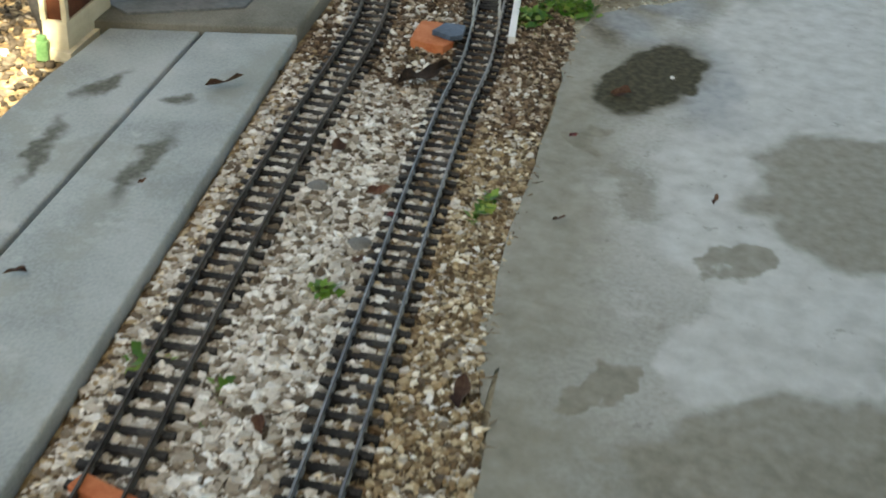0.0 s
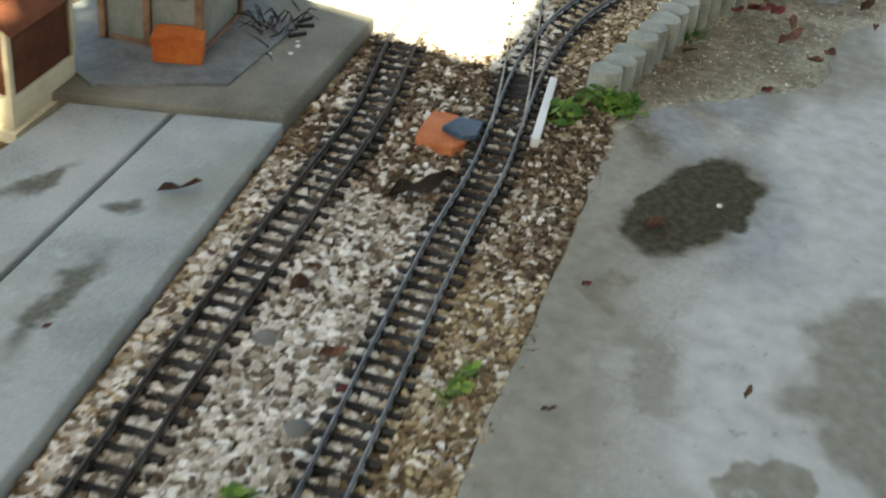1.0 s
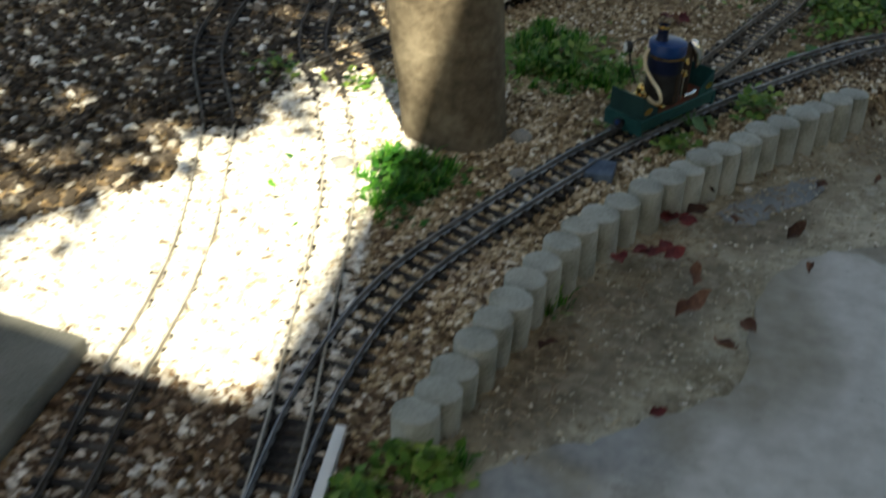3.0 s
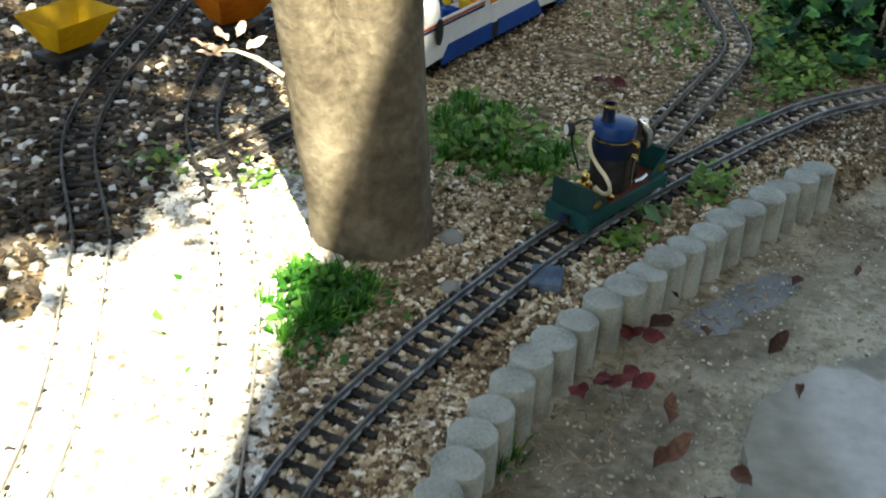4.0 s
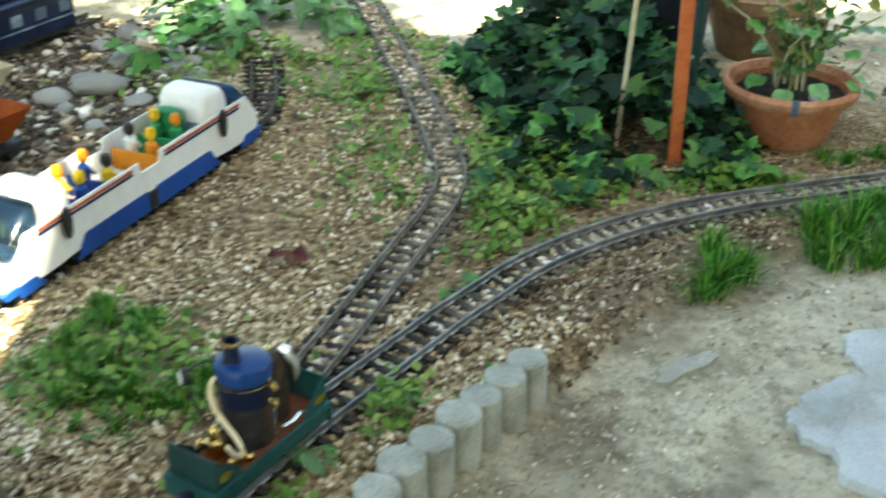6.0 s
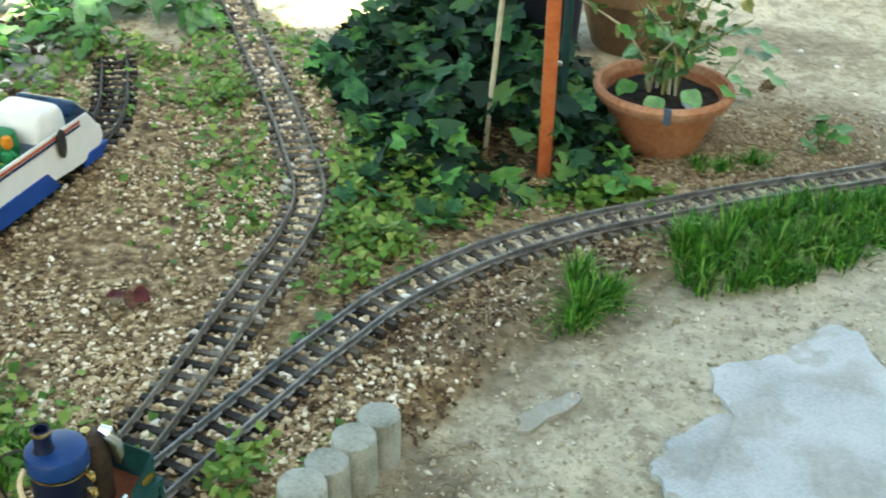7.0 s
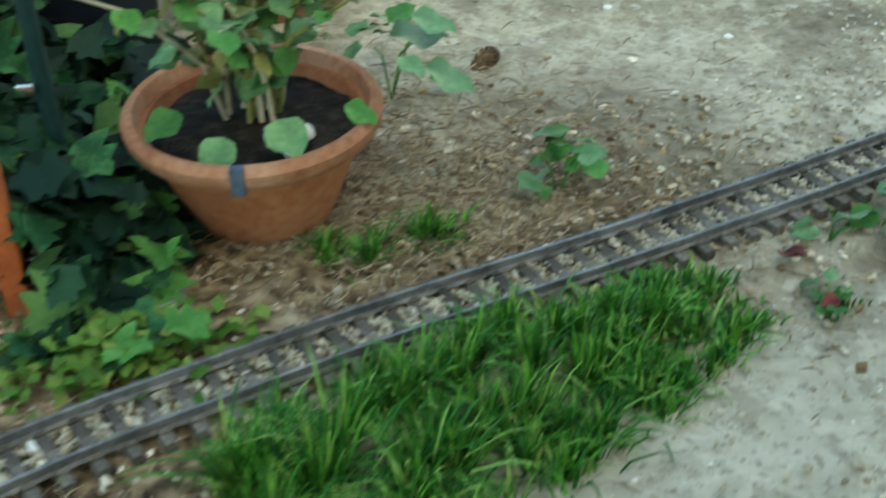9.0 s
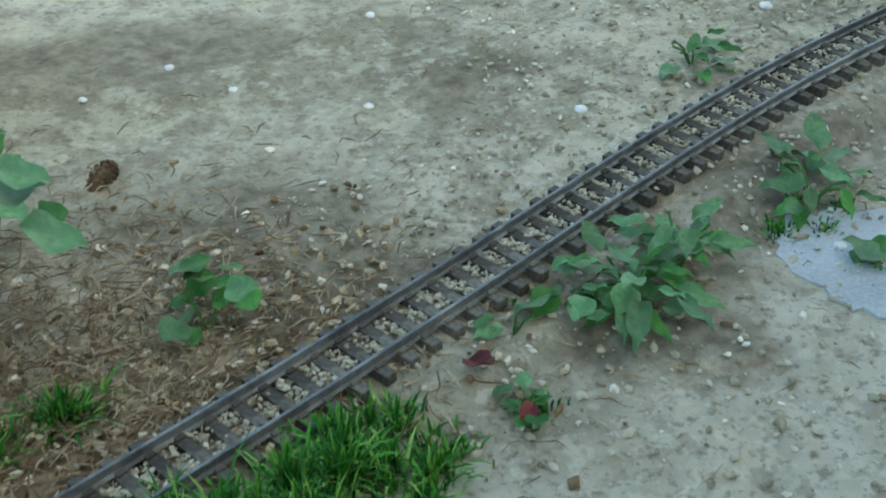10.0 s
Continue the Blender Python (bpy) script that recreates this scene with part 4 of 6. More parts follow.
lathe(bm, [(0.013, 0.157), (0.0105, 0.163), (0.010, 0.178), (0.0115, 0.1785), (0.0115, 0.186), (0.0085, 0.1865), (0.008, 0.178), (0.0, 0.176)], 24, pose(-0.010, 0.012, 0))
chimney = part("chimney", bm, M_NAVY, boiler, "short dark chimney")
bm = bmesh.new()
lathe(bm, [(0.0118, 0.181), (0.0124, 0.184), (0.0118, 0.187)], 24, pose(-0.010, 0.012, 0), closed=False)
part("chimney_band", bm, M_BRASS, chimney, "brass band")
bm = bmesh.new()
lathe(bm, [(0.0335, 0.1275), (0.0347, 0.128), (0.0347, 0.130), (0.0335, 0.1305)], 32, pose(0.0, 0.004, 0), closed=False)
part("boiler_band", bm, M_BRASS, boiler, "thin brass band")
for z in (0.128, 0.104):
    bm = bmesh.new()
    lathe(bm, [(0.0035, 0), (0.0035, 0.006), (0.005, 0.007), (0.005, 0.010), (0, 0.011)], 12, pose(0.006, -0.030, z, rx=90))
    box(bm, 0.003, 0.009, -0.043, -0.037, z - 0.007, z - 0.001, 0.001)
    part("valve", bm, M_BRASS, boiler, "small brass valve")
bm = bmesh.new()
tube(bm, [(0.005, -0.033, 0.108), (0.006, -0.038, 0.100), (0.007, -0.036, 0.07), (0.010, -0.034, 0.045)], 0.0016, 8)
part("water_glass", bm, M_CHROME, boiler, "thin water gauge")
# gas tank and cylinder behind the boiler
bm = bmesh.new()
lathe(bm, [(0.021, 0.037), (0.0225, 0.041), (0.0225, 0.122), (0.020, 0.131), (0.010, 0.135), (0.0, 0.135)], 28, pose(0.056, 0.008, 0))
tank = part("gas_tank", bm, M_BROWNLAG, loco, "dark upright gas tank")
bm = bmesh.new()
lathe(bm, [(0.004, 0.133), (0.004, 0.141), (0.006, 0.142), (0.006, 0.146), (0, 0.147)], 12, pose(0.050, 0.006, 0))
part("tank_valve", bm, M_BRASS, tank, "brass valve")
bm = bmesh.new()
tube(bm, [(0.062, -0.004, 0.144), (0.066, -0.012, 0.138), (0.070, -0.018, 0.122), (0.073, -0.020, 0.104), (0.074, -0.018, 0.090)], [0.006, 0.0092, 0.0095, 0.0078, 0.0035], 14)
part("steam_cylinder", bm, M_CHROME, loco, "polished steel cylinder")
bm = bmesh.new()
lathe(bm, [(0.0065, -0.008), (0.008, -0.006), (0.008, 0.006), (0.0065, 0.008)], 16, pose(0.085, 0.004, 0.120, rx=70))
part("handwheel", bm, M_BLACK, loco, "black round handwheel")
bm = bmesh.new()
tube(bm, [(0.085, 0.004, 0.118), (0.082, 0.004, 0.09), (0.080, 0.006, 0.06)], 0.0022, 8)
part("regulator_rod", bm, M_BLACK, loco, "thin black rod")
bm = bmesh.new()
tube(bm, [(0.028, -0.03, 0.048), (0.045, -0.034, 0.049), (0.062, -0.032, 0.050)], 0.0035, 10)
part("crank_rod", bm, M_CHROME, loco, "bright steel rod")
# cream hose on the near end, and the gauge on its bent pipe
bm = bmesh.new()
tube(bm, [p for p, _ in spline([(-0.034, 0.022, 0.142), (-0.046, 0.020, 0.130), (-0.052, 0.010, 0.112), (-0.055, -0.008, 0.096), (-0.058, -0.025, 0.086), (-0.060, -0.036, 0.074), (-0.059, -0.036, 0.061), (-0.056, -0.022, 0.054), (-0.052, -0.002, 0.058)], 0.004)], 0.0034, 12)
part("hose", bm, M_CREAM, loco, "cream-coloured curved hose")
bm = bmesh.new()
tube(bm, [(-0.014, 0.026, 0.150), (-0.024, 0.042, 0.154), (-0.034, 0.054, 0.148), (-0.046, 0.056, 0.140), (-0.046, 0.052, 0.110), (-0.044, 0.034, 0.070)], 0.0017, 8)
part("gauge_pipe", bm, M_BLACK, loco, "thin bent black pipe")
bm = bmesh.new()
lathe(bm, [(0.010, -0.006), (0.0115, -0.005), (0.0115, 0.004), (0.010, 0.0055), (0.0, 0.0055)], 24, pose(-0.047, 0.060, 0.137, ry=-88, rz=-30))
gauge = part("pressure_gauge", bm, M_BLACK, loco, "round black pressure gauge")
bm = bmesh.new()
lathe(bm, [(0.0092, 0.0), (0.0, 0.0003)], 24, pose(-0.047, 0.060, 0.137, ry=-88, rz=-30) @ pose(0, 0, 0.0058), closed=False)
part("gauge_face", bm, M_WHITE, gauge, "pale gauge dial")
bm = bmesh.new()
box(bm, -0.062, -0.036, 0.004, 0.030, 0.037, 0.058, 0.003)
lathe(bm, [(0.008, 0.058), (0.009, 0.062), (0.007, 0.074), (0.004, 0.078), (0, 0.079)], 16, pose(-0.049, 0.017, 0))
lathe(bm, [(0.006, -0.014), (0.006, 0.014)], 14, pose(-0.048, -0.014, 0.047, rx=90))
part("burner", bm, M_BRASS, loco, "brass burner fittings")
for q in ((-0.060, -0.020, 0.046), (-0.058, 0.034, 0.052), (-0.040, -0.030, 0.044), (-0.062, 0.0, 0.066)):
    bm = bmesh.new()
    lathe(bm, [(0.004, -0.004), (0.0055, -0.002), (0.0055, 0.002), (0.003, 0.005), (0, 0.006)], 12, pose(*q))
    part("brass_knob", bm, M_BRASS, loco, "small brass knob")

# ---- open toy railcar with seated figures ----
car = thing("toy_railcar", "white and blue open-sided toy sightseeing railcar standing on its track", "toy train", at=pose(-0.343, 1.700, 0.039, rz=math.degrees(math.atan2(0.97, 0.24))) @ Matrix.Diagonal((0.92, 1, 1, 1)))


def prism(bm, outline, y0, y1):
    a = [bm.verts.new((x, y0, z)) for x, z in outline]
    b = [bm.verts.new((x, y1, z)) for x, z in outline]
    bm.faces.new(a)
    bm.faces.new(list(reversed(b)))
    n = len(a)
    for k in range(n):
        bm.faces.new((a[k], b[k], b[(k + 1) % n], a[(k + 1) % n]))


HL = 0.325
bm = bmesh.new()
box(bm, -0.30, 0.30, -0.045, 0.045, 0.012, 0.030)
part("underframe", bm, M_BLACK, car, "black underframe", smooth=False)
for x in (-0.2, 0.2):
    for s in (-1, 1):
        bm = bmesh.new()
        lathe(bm, [(0.013, -0.004), (0.013, 0.004), (0, 0.005)], 18, pose(x, s * 0.024, 0.0145, rx=-90 * s))
        part("wheel", bm, M_BLACK, car, "small black wheel")
for s in (-1, 1):
    y0, y1 = (0.0552, 0.0585) if s > 0 else (-0.0585, -0.0552)
    for h in (-1, 1):
        bm = bmesh.new()
        prism(bm, [(h * 0.012, 0.004), (h * 0.20, 0.004), (h * 0.172, 0.036), (h * 0.012, 0.036)], y0, y1)
        part("skirt", bm, M_TBLUE, car, "royal blue lower skirt", smooth=False)
        bm = bmesh.new()
        prism(bm, [(h * 0.27, 0.004), (h * 0.328, 0.004), (h * 0.332, 0.022), (h * 0.292, 0.022)], y0, y1)
        part("skirt", bm, M_TBLUE, car, "royal blue lower skirt", smooth=False)
    bm = bmesh.new()
    box(bm, -0.0115, 0.0115, min(y0, y1), max(y0, y1), 0.004, 0.033)
    part("gap_filler", bm, M_BLACK, car, "black gap between the skirts", smooth=False)
    bm = bmesh.new()
    prism(bm, [(-HL, 0.012), (-0.24, 0.013), (-0.20, 0.016), (0.20, 0.016), (0.24, 0.013), (HL, 0.012), (HL + 0.004, 0.055), (0.30, 0.088), (0.035, 0.088), (0.030, 0.070), (-0.020, 0.070), (-0.025, 0.088), (-0.30, 0.088), (-HL - 0.004, 0.055)], s * 0.055 - (0.003 if s > 0 else 0), s * 0.055 + (0 if s > 0 else 0.003))
    part("side_panel", bm, M_WHITE, car, "white side wall", smooth=False)
    for z, mt, nm in ((0.082, M_STRIPE_R, "thin red stripe"), (0.076, M_STRIPE_B, "thin navy stripe")):
        for x0, x1 in ((-0.275, -0.045), (0.045, 0.275)):
            bm = bmesh.new()
            box(bm, x0, x1, s * 0.0560 - 0.0006, s * 0.0560 + 0.0006, z - 0.002, z + 0.002)
            part("stripe", bm, mt, car, nm, smooth=False)
    for x in (-0.215, 0.215):
        bm = bmesh.new()
        lathe(bm, [(0.009, 0), (0.010, 0.001), (0.010, 0.004), (0.008, 0.005), (0, 0.005)], 20, pose(x, s * 0.0575, 0.070, rx=-90 * s) @ Matrix.Diagonal((1.0, 2.4, 1.2, 1)))
        part("mirror", bm, M_BLACK, car, "oval black disc on the side")
bm = bmesh.new()
box(bm, -0.30, 0.30, -0.0515, 0.0515, 0.030, 0.036)
part("floor", bm, M_WHITE, car, smooth=False)
for s in (-1, 1):
    # rounded white nose
    bm = bmesh.new()
    prism(bm, [(s * 0.290, 0.012), (s * 0.348, 0.012), (s * 0.356, 0.030), (s * 0.350, 0.050), (s * 0.290, 0.060)], -0.047, 0.047)
    bmesh.ops.bevel(bm, geom=bm.edges[:], offset=0.008, segments=3, affect="EDGES", profile=0.5)
    part("nose", bm, M_WHITE, car, "rounded white nose")
    bm = bmesh.new()
    prism(bm, [(s * 0.300, 0.006), (s * 0.350, 0.006), (s * 0.358, 0.016), (s * 0.300, 0.018)], -0.05, 0.05)
    part("bumper", bm, M_TBLUE, car, "blue bumper")
    bm = bmesh.new()
    prism(bm, [(s * 0.205, 0.078), (s * 0.262, 0.078), (s * 0.256, 0.112), (s * 0.240, 0.126), (s * 0.200, 0.126), (s * 0.184, 0.114), (s * 0.178, 0.078)], -0.046, 0.046)
    bmesh.ops.bevel(bm, geom=[e for e in bm.edges if max(v.co.z for v in e.verts) > 0.1], offset=0.014, segments=4, affect="EDGES", profile=0.5)
    part("cab", bm, M_WHITE, car, "rounded white driver's cab")
    bm = bmesh.new()
    prism(bm, [(s * 0.258, 0.058), (s * 0.340, 0.056), (s * 0.330, 0.076), (s * 0.285, 0.114), (s * 0.258, 0.122)], -0.050, 0.050)
    bmesh.ops.bevel(bm, geom=bm.edges[:], offset=0.010, segments=4, affect="EDGES", profile=0.5)
    part("windshield", bm, M_GLASS, car, "sloping smoky blue windscreen")
    bm = bmesh.new()
    box(bm, s * 0.276 - 0.006, s * 0.276 + 0.006, -0.012, 0.012, 0.060, 0.085, 0.003)
    part("driver_seat", bm, M_YELLOW, car, "yellow driver's seat")
for x in (-0.06, -0.13, 0.06, 0.13):
    bm = bmesh.new()
    box(bm, x - 0.012, x + 0.012, -0.045, 0.045, 0.036, 0.058, 0.003)
    part("bench_seat", bm, M_ORANGE, car, "orange bench seat")
    bm = bmesh.new()
    box(bm, x - 0.0175, x - 0.0125, -0.045, 0.045, 0.036, 0.070, 0.002)
    part("bench_back", bm, (M_ORANGE if x > 0 else M_TBLUE) if x < 0.1 else M_GREENP, car, "upright bench back")
FIG = [(-0.128, -0.022, M_TBLUE, M_YELLOW), (-0.125, 0.02, M_YELLOW, M_ORANGE), (-0.058, -0.02, M_YELLOW, M_BLACK), (-0.06, 0.022, M_TBLUE, M_ORANGE), (0.062, -0.02, M_ORANGE, M_YELLOW), (0.064, 0.022, M_WHITE, M_BLACK), (0.132, -0.022, M_GREENP, M_ORANGE), (0.134, 0.02, M_GREENP, M_YELLOW)]
for k, (x, y, m1, m2) in enumerate(FIG):
    bm = bmesh.new()
    lathe(bm, [(0.010, 0.058), (0.0105, 0.064), (0.0095, 0.082), (0.005, 0.086), (0.0045, 0.089), (0.0085, 0.094), (0.009, 0.101), (0.007, 0.108), (0, 0.110)], 14)
    for w in (-1, 1):
        tube(bm, [(0.0, w * 0.010, 0.080), (0.010, w * 0.012, 0.068)], 0.003, 6)
    ob = solo("toy_figure", bm, m1, "small plain plastic toy figure seated in the railcar", "toy figure", group="toy figures", at=car.matrix_world @ pose(x, y, 0))
    ob.data.materials.append(m2)
    for p in ob.data.polygons:
        if p.center.z > 0.089:
            p.material_index = 1
bm = bmesh.new()
lathe(bm, [(0.018, 0.058), (0.020, 0.062), (0.020, 0.106), (0.017, 0.120), (0, 0.124)], 20, Matrix.Diagonal((0.9, 1.5, 1, 1)))
solo("green_toy_box", bm, M_GREENP, "rounded green plastic tub standing in the railcar", "toy", at=car.matrix_world @ pose(0.163, 0.012, -0.02))


# ---- orange tipper wagons ----
def wagon(at, label, mat):
    w = thing("toy_wagon", label, "toy wagon", group="tipper wagons", at=at)
    bm = bmesh.new()
    box(bm, -0.06, 0.06, -0.030, 0.030, 0.016, 0.026, 0.002)
    part("frame", bm, M_BLACK, w, "black wagon frame")
    bm = bmesh.new()
    lo = [(-0.040, -0.018, 0.030), (0.040, -0.018, 0.030), (0.040, 0.018, 0.030), (-0.040, 0.018, 0.030)]
    hi = [(-0.070, -0.052, 0.088), (0.070, -0.052, 0.088), (0.070, 0.052, 0.088), (-0.070, 0.052, 0.088)]
    a, b = [bm.verts.new(v) for v in lo], [bm.verts.new(v) for v in hi]
    bm.faces.new(a)
    for k in range(4):
        bm.faces.new((a[k], a[(k + 1) % 4], b[(k + 1) % 4], b[k]))
    r = bmesh.ops.solidify(bm, geom=bm.faces[:], thickness=0.003)
    part("tub", bm, mat, w, "orange tipping tub")
    for x in (-0.04, 0.04):
        for s in (-1, 1):
            bm = bmesh.new()
            lathe(bm, [(0.0135, -0.004), (0.0135, 0.003), (0, 0.004)], 16, pose(x, s * 0.024, 0.0135, rx=-90 * s))
            part("wheel", bm, M_BLACK, w)
    return w


wagon(pose(-0.728, 1.505, 0.034, rz=64), "orange plastic tipper wagon on its rails in dappled shade", M_ORANGE)
wagon(pose(-0.91, 1.262, 0.034, rz=76), "orange-yellow plastic tipper wagon on its rails in dappled shade", M_YELLOW)

wagon(pose(-0.640, 1.825, 0.030, rz=70), "orange-red plastic tipper wagon beside the open railcar", M_BOXRED)
wagon(pose(-0.765, 2.01, 0.030, rz=66), "dusty tan tipper wagon in the shade", M_CREAMW)


def coach(at, length, mat, trim, label):
    """A closed toy coach: frame, body, window strip, clerestory roof, wheels and buffers."""
    c = thing("toy_coach", label, "toy train", group="dark toy coaches", at=at)
    h = length / 2
    for name, mt, lab, dims, bev in (("frame", M_BLACK, "black underframe", (-h, h, -0.040, 0.040, 0.018, 0.028), 0.001), ("body", mat, "", (-h + 0.006, h - 0.006, -0.046, 0.046, 0.0282, 0.098), 0.003),
                                     ("roof", mat, "flat dark roof", (-h, h, -0.052, 0.052, 0.0982, 0.110), 0.005), ("clerestory", mat, "raised roof centre", (-h + 0.03, h - 0.03, -0.022, 0.022, 0.1102, 0.122), 0.003)):
        bm = bmesh.new()
        box(bm, *dims, bev)
        part(name, bm, mt, c, lab)
    for w in (-1, 1):
        bm = bmesh.new()
        box(bm, -h + 0.006, h - 0.006, w * 0.0475 - 0.001, w * 0.0475 + 0.001, 0.050, 0.054)
        part("waist_line", bm, trim, c, "thin painted line", smooth=False)
        n = int(length / 0.06)
        for k in range(n):
            x = -h + (k + 0.5) * length / n
            bm = bmesh.new()
            box(bm, x - 0.015, x + 0.015, w * 0.0468 - 0.0008, w * 0.0468 + 0.0008, 0.062, 0.086)
            part("window", bm, M_SLATE, c, "small dull window", smooth=False)
        for x in (-h * 0.65, h * 0.65):
            bm = bmesh.new()
            lathe(bm, [(0.0135, -0.004), (0.0135, 0.003), (0, 0.004)], 16, pose(x, w * 0.024, 0.0135, rx=-90 * w))
            part("wheel", bm, M_BLACK, c)
            bm = bmesh.new()
            lathe(bm, [(0.004, 0), (0.004, 0.010), (0.008, 0.011), (0.008, 0.013), (0, 0.0135)], 10, pose((h if x > 0 else -h), w * 0.022, 0.023, ry=90 if x > 0 else -90))
            part("buffer", bm, M_BLACK, c)
    return c


coach(pose(-0.885, 2.32, 0.026, rz=70), 0.40, M_NAVY, M_SLATE, "dark navy closed toy coach in deep shade")
coach(pose(-1.035, 1.86, 0.026, rz=72), 0.34, M_BROWNW, M_BOXRED, "dark maroon closed toy coach in deep shade")

# ---- model station, hut and box on the platform ----
st = thing("model_station", "small pale grey model station building with brown timber posts", "model building", at=pose(-0.527, -0.098, 0.031, rz=14))
bm = bmesh.new()
box(bm, -0.16, 0.0, 0.0, 0.165, 0.0, 0.17, 0.001)
part("wall", bm, M_WALLG, st)
for x, y in ((-0.160, -0.001), (0.0, -0.001), (0.0, 0.166), (-0.085, -0.001)):
    bm = bmesh.new()
    box(bm, x - 0.006, x + 0.006, y - 0.006, y + 0.006, 0.0, 0.170, 0.001)
    part("timber_post", bm, M_TIMBER, st, "brown timber post")
bm = bmesh.new()
box(bm, -0.15, -0.007, -0.004, -0.001, 0.0, 0.008)
part("base_board", bm, M_TIMBER, st, "brown base board", smooth=False)
bm = bmesh.new()
box(bm, 0.001, 0.004, 0.008, 0.158, 0.0, 0.008)
part("base_board", bm, M_TIMBER, st, "brown base board", smooth=False)
bm = bmesh.new()
box(bm, -0.070, -0.022, -0.0055, -0.0005, 0.085, 0.125, 0.001)
win = part("window", bm, M_SLATE, st, "blue-grey window frame")
bm = bmesh.new()
box(bm, -0.063, -0.029, -0.0068, -0.0057, 0.091, 0.119)
part("pane", bm, M_WHITE, win, "pale blank pane", smooth=False)
bm = bmesh.new()
prism(bm, [(-0.175, 0.170), (0.010, 0.170), (0.010, 0.174), (-0.08, 0.215), (-0.175, 0.174)], -0.01, 0.175)
part("roof", bm, M_BROWNW, st, "brown pitched roof")
bm = bmesh.new()
sheet(bm, [Vector(p) for p in ((-0.59, -0.275), (-0.437, -0.150), (-0.470, 0.085), (-0.60, 0.16), (-0.80, 0.05), (-0.80, -0.2))], 0.0305, 0.0042)
solo("slate_plate", bm, M_PLATE, "thin blue-grey slate plate under the model station", "slate", smooth=False)
tr = thing("toy_chest", "orange-red toy chest with a ridged lid", "toy chest", at=pose(-0.545, -0.128, 0.0305, rz=28) @ Matrix.Scale(0.82, 4))
bm = bmesh.new()
box(bm, -0.046, 0.046, -0.024, 0.024, 0.0, 0.034, 0.002)
part("body", bm, M_BOXRED, tr)
bm = bmesh.new()
prism(bm, [(-0.048, 0.0345), (0.048, 0.0345), (0.048, 0.048), (0.042, 0.055), (-0.042, 0.055), (-0.048, 0.048)], -0.026, 0.026)
part("lid", bm, M_BOXRED, tr)
hut = thing("model_hut", "cream model hut with red-brown upper panels beside the path", "model building", at=pose(-0.605, -0.420, 0.0, rz=100.5))
for name, mt, label, dims in (("sill", M_CREAMW, "pale projecting base board", (-0.010, 0.176, -0.008, 0.052, -0.005, 0.013)), ("lower_wall", M_CREAMW, "cream lower boards", (0.0, 0.165, 0.0, 0.042, 0.0132, 0.060)),
                              ("upper_wall", M_BROWNW, "red-brown upper panel", (0.006, 0.160, 0.003, 0.039, 0.0602, 0.150)), ("top_rail", M_CREAMW, "cream top rail", (-0.002, 0.167, -0.002, 0.044, 0.1502, 0.160))):
    bm = bmesh.new()
    box(bm, *dims, 0.0012)
    part(name, bm, mt, hut, label)
for x in (0.0, 0.158):
    for y in (-0.0015, 0.0345):
        bm = bmesh.new()
        box(bm, x - 0.001, x + 0.009, y, y + 0.009, 0.0604, 0.150, 0.001)
        part("corner_post", bm, M_CREAMW, hut, "cream corner post")
for w in (-1, 1):
    bm = bmesh.new()
    box(bm, -0.012, 0.178, -0.022, 0.022, 0.0, 0.005, 0.001)
    bmesh.ops.transform(bm, matrix=pose(0, 0.021 + w * 0.019, 0.170, rx=-w * 32), verts=bm.verts[:])
    part("roof_board", bm, M_BROWNW, hut, "red-brown roof board")
bm = bmesh.new()
lathe(bm, [(0.005, 0), (0.006, 0.004), (0.0075, 0.025), (0.012, 0.06), (0.013, 0.082), (0, 0.084)], 16)
solo("black_peg", bm, M_BLACK, "black tapered peg standing in the sunlit ground behind the hut", "peg", at=pose(-0.682, -0.376, -0.004, rx=4, ry=-8))
bm = bmesh.new()
box(bm, -0.010, 0.010, -0.007, 0.007, 0.0, 0.034, 0.002)
box(bm, -0.007, 0.007, -0.005, 0.005, 0.033, 0.042, 0.0015)
solo("teal_can", bm, M_GREYLEAF, "small teal tin against the corner of the hut", "tin", at=pose(-0.640, -0.440, -0.003, rz=20))
bm = bmesh.new()
lathe(bm, [(0.009, 0), (0.010, 0.01), (0.008, 0.04), (0.004, 0.055), (0, 0.056)], 14)
solo("blue_bottle_cap", bm, M_TBLUE, "small upright blue plastic peg on the platform", "peg", at=pose(-0.60, 0.13, 0.026))
for x, y, a in ((-0.452, 0.062, 60), (-0.462, 0.10, 40), (-0.475, 0.12, 75)):
    bm = bmesh.new()
    box(bm, -0.016, 0.016, -0.003, 0.003, 0.0, 0.006, 0.001)
    solo("black_clip", bm, M_BLACK, "short black plastic clip lying on the platform", "clip", group="black clips", at=pose(x, y, 0.0262, rz=a))

# Twig tangle added in place of a dark smudge on the slate.
twigs = thing("smudge_twigs", "tangle of dark twigs standing in for a dark smudge beside the station", "twigs", at=pose(-0.495, 0.055, 0.031))
rnd = random.Random(15)
for k in range(26):
    bm = bmesh.new()
    a, l = rnd.uniform(0, 6.28), rnd.uniform(0.02, 0.06)
    o = Vector((rnd.gauss(0, 0.018), rnd.gauss(0, 0.028), 0.002))
    tube(bm, [o, o + Vector((math.cos(a) * l * 0.5, math.sin(a) * l * 0.5, rnd.uniform(0.004, 0.03))), o + Vector((math.cos(a) * l, math.sin(a) * l, rnd.uniform(0.0, 0.03)))], [0.0016, 0.0012, 0.0006], 5)
    part("twig", bm, M_BARKBIT, twigs)

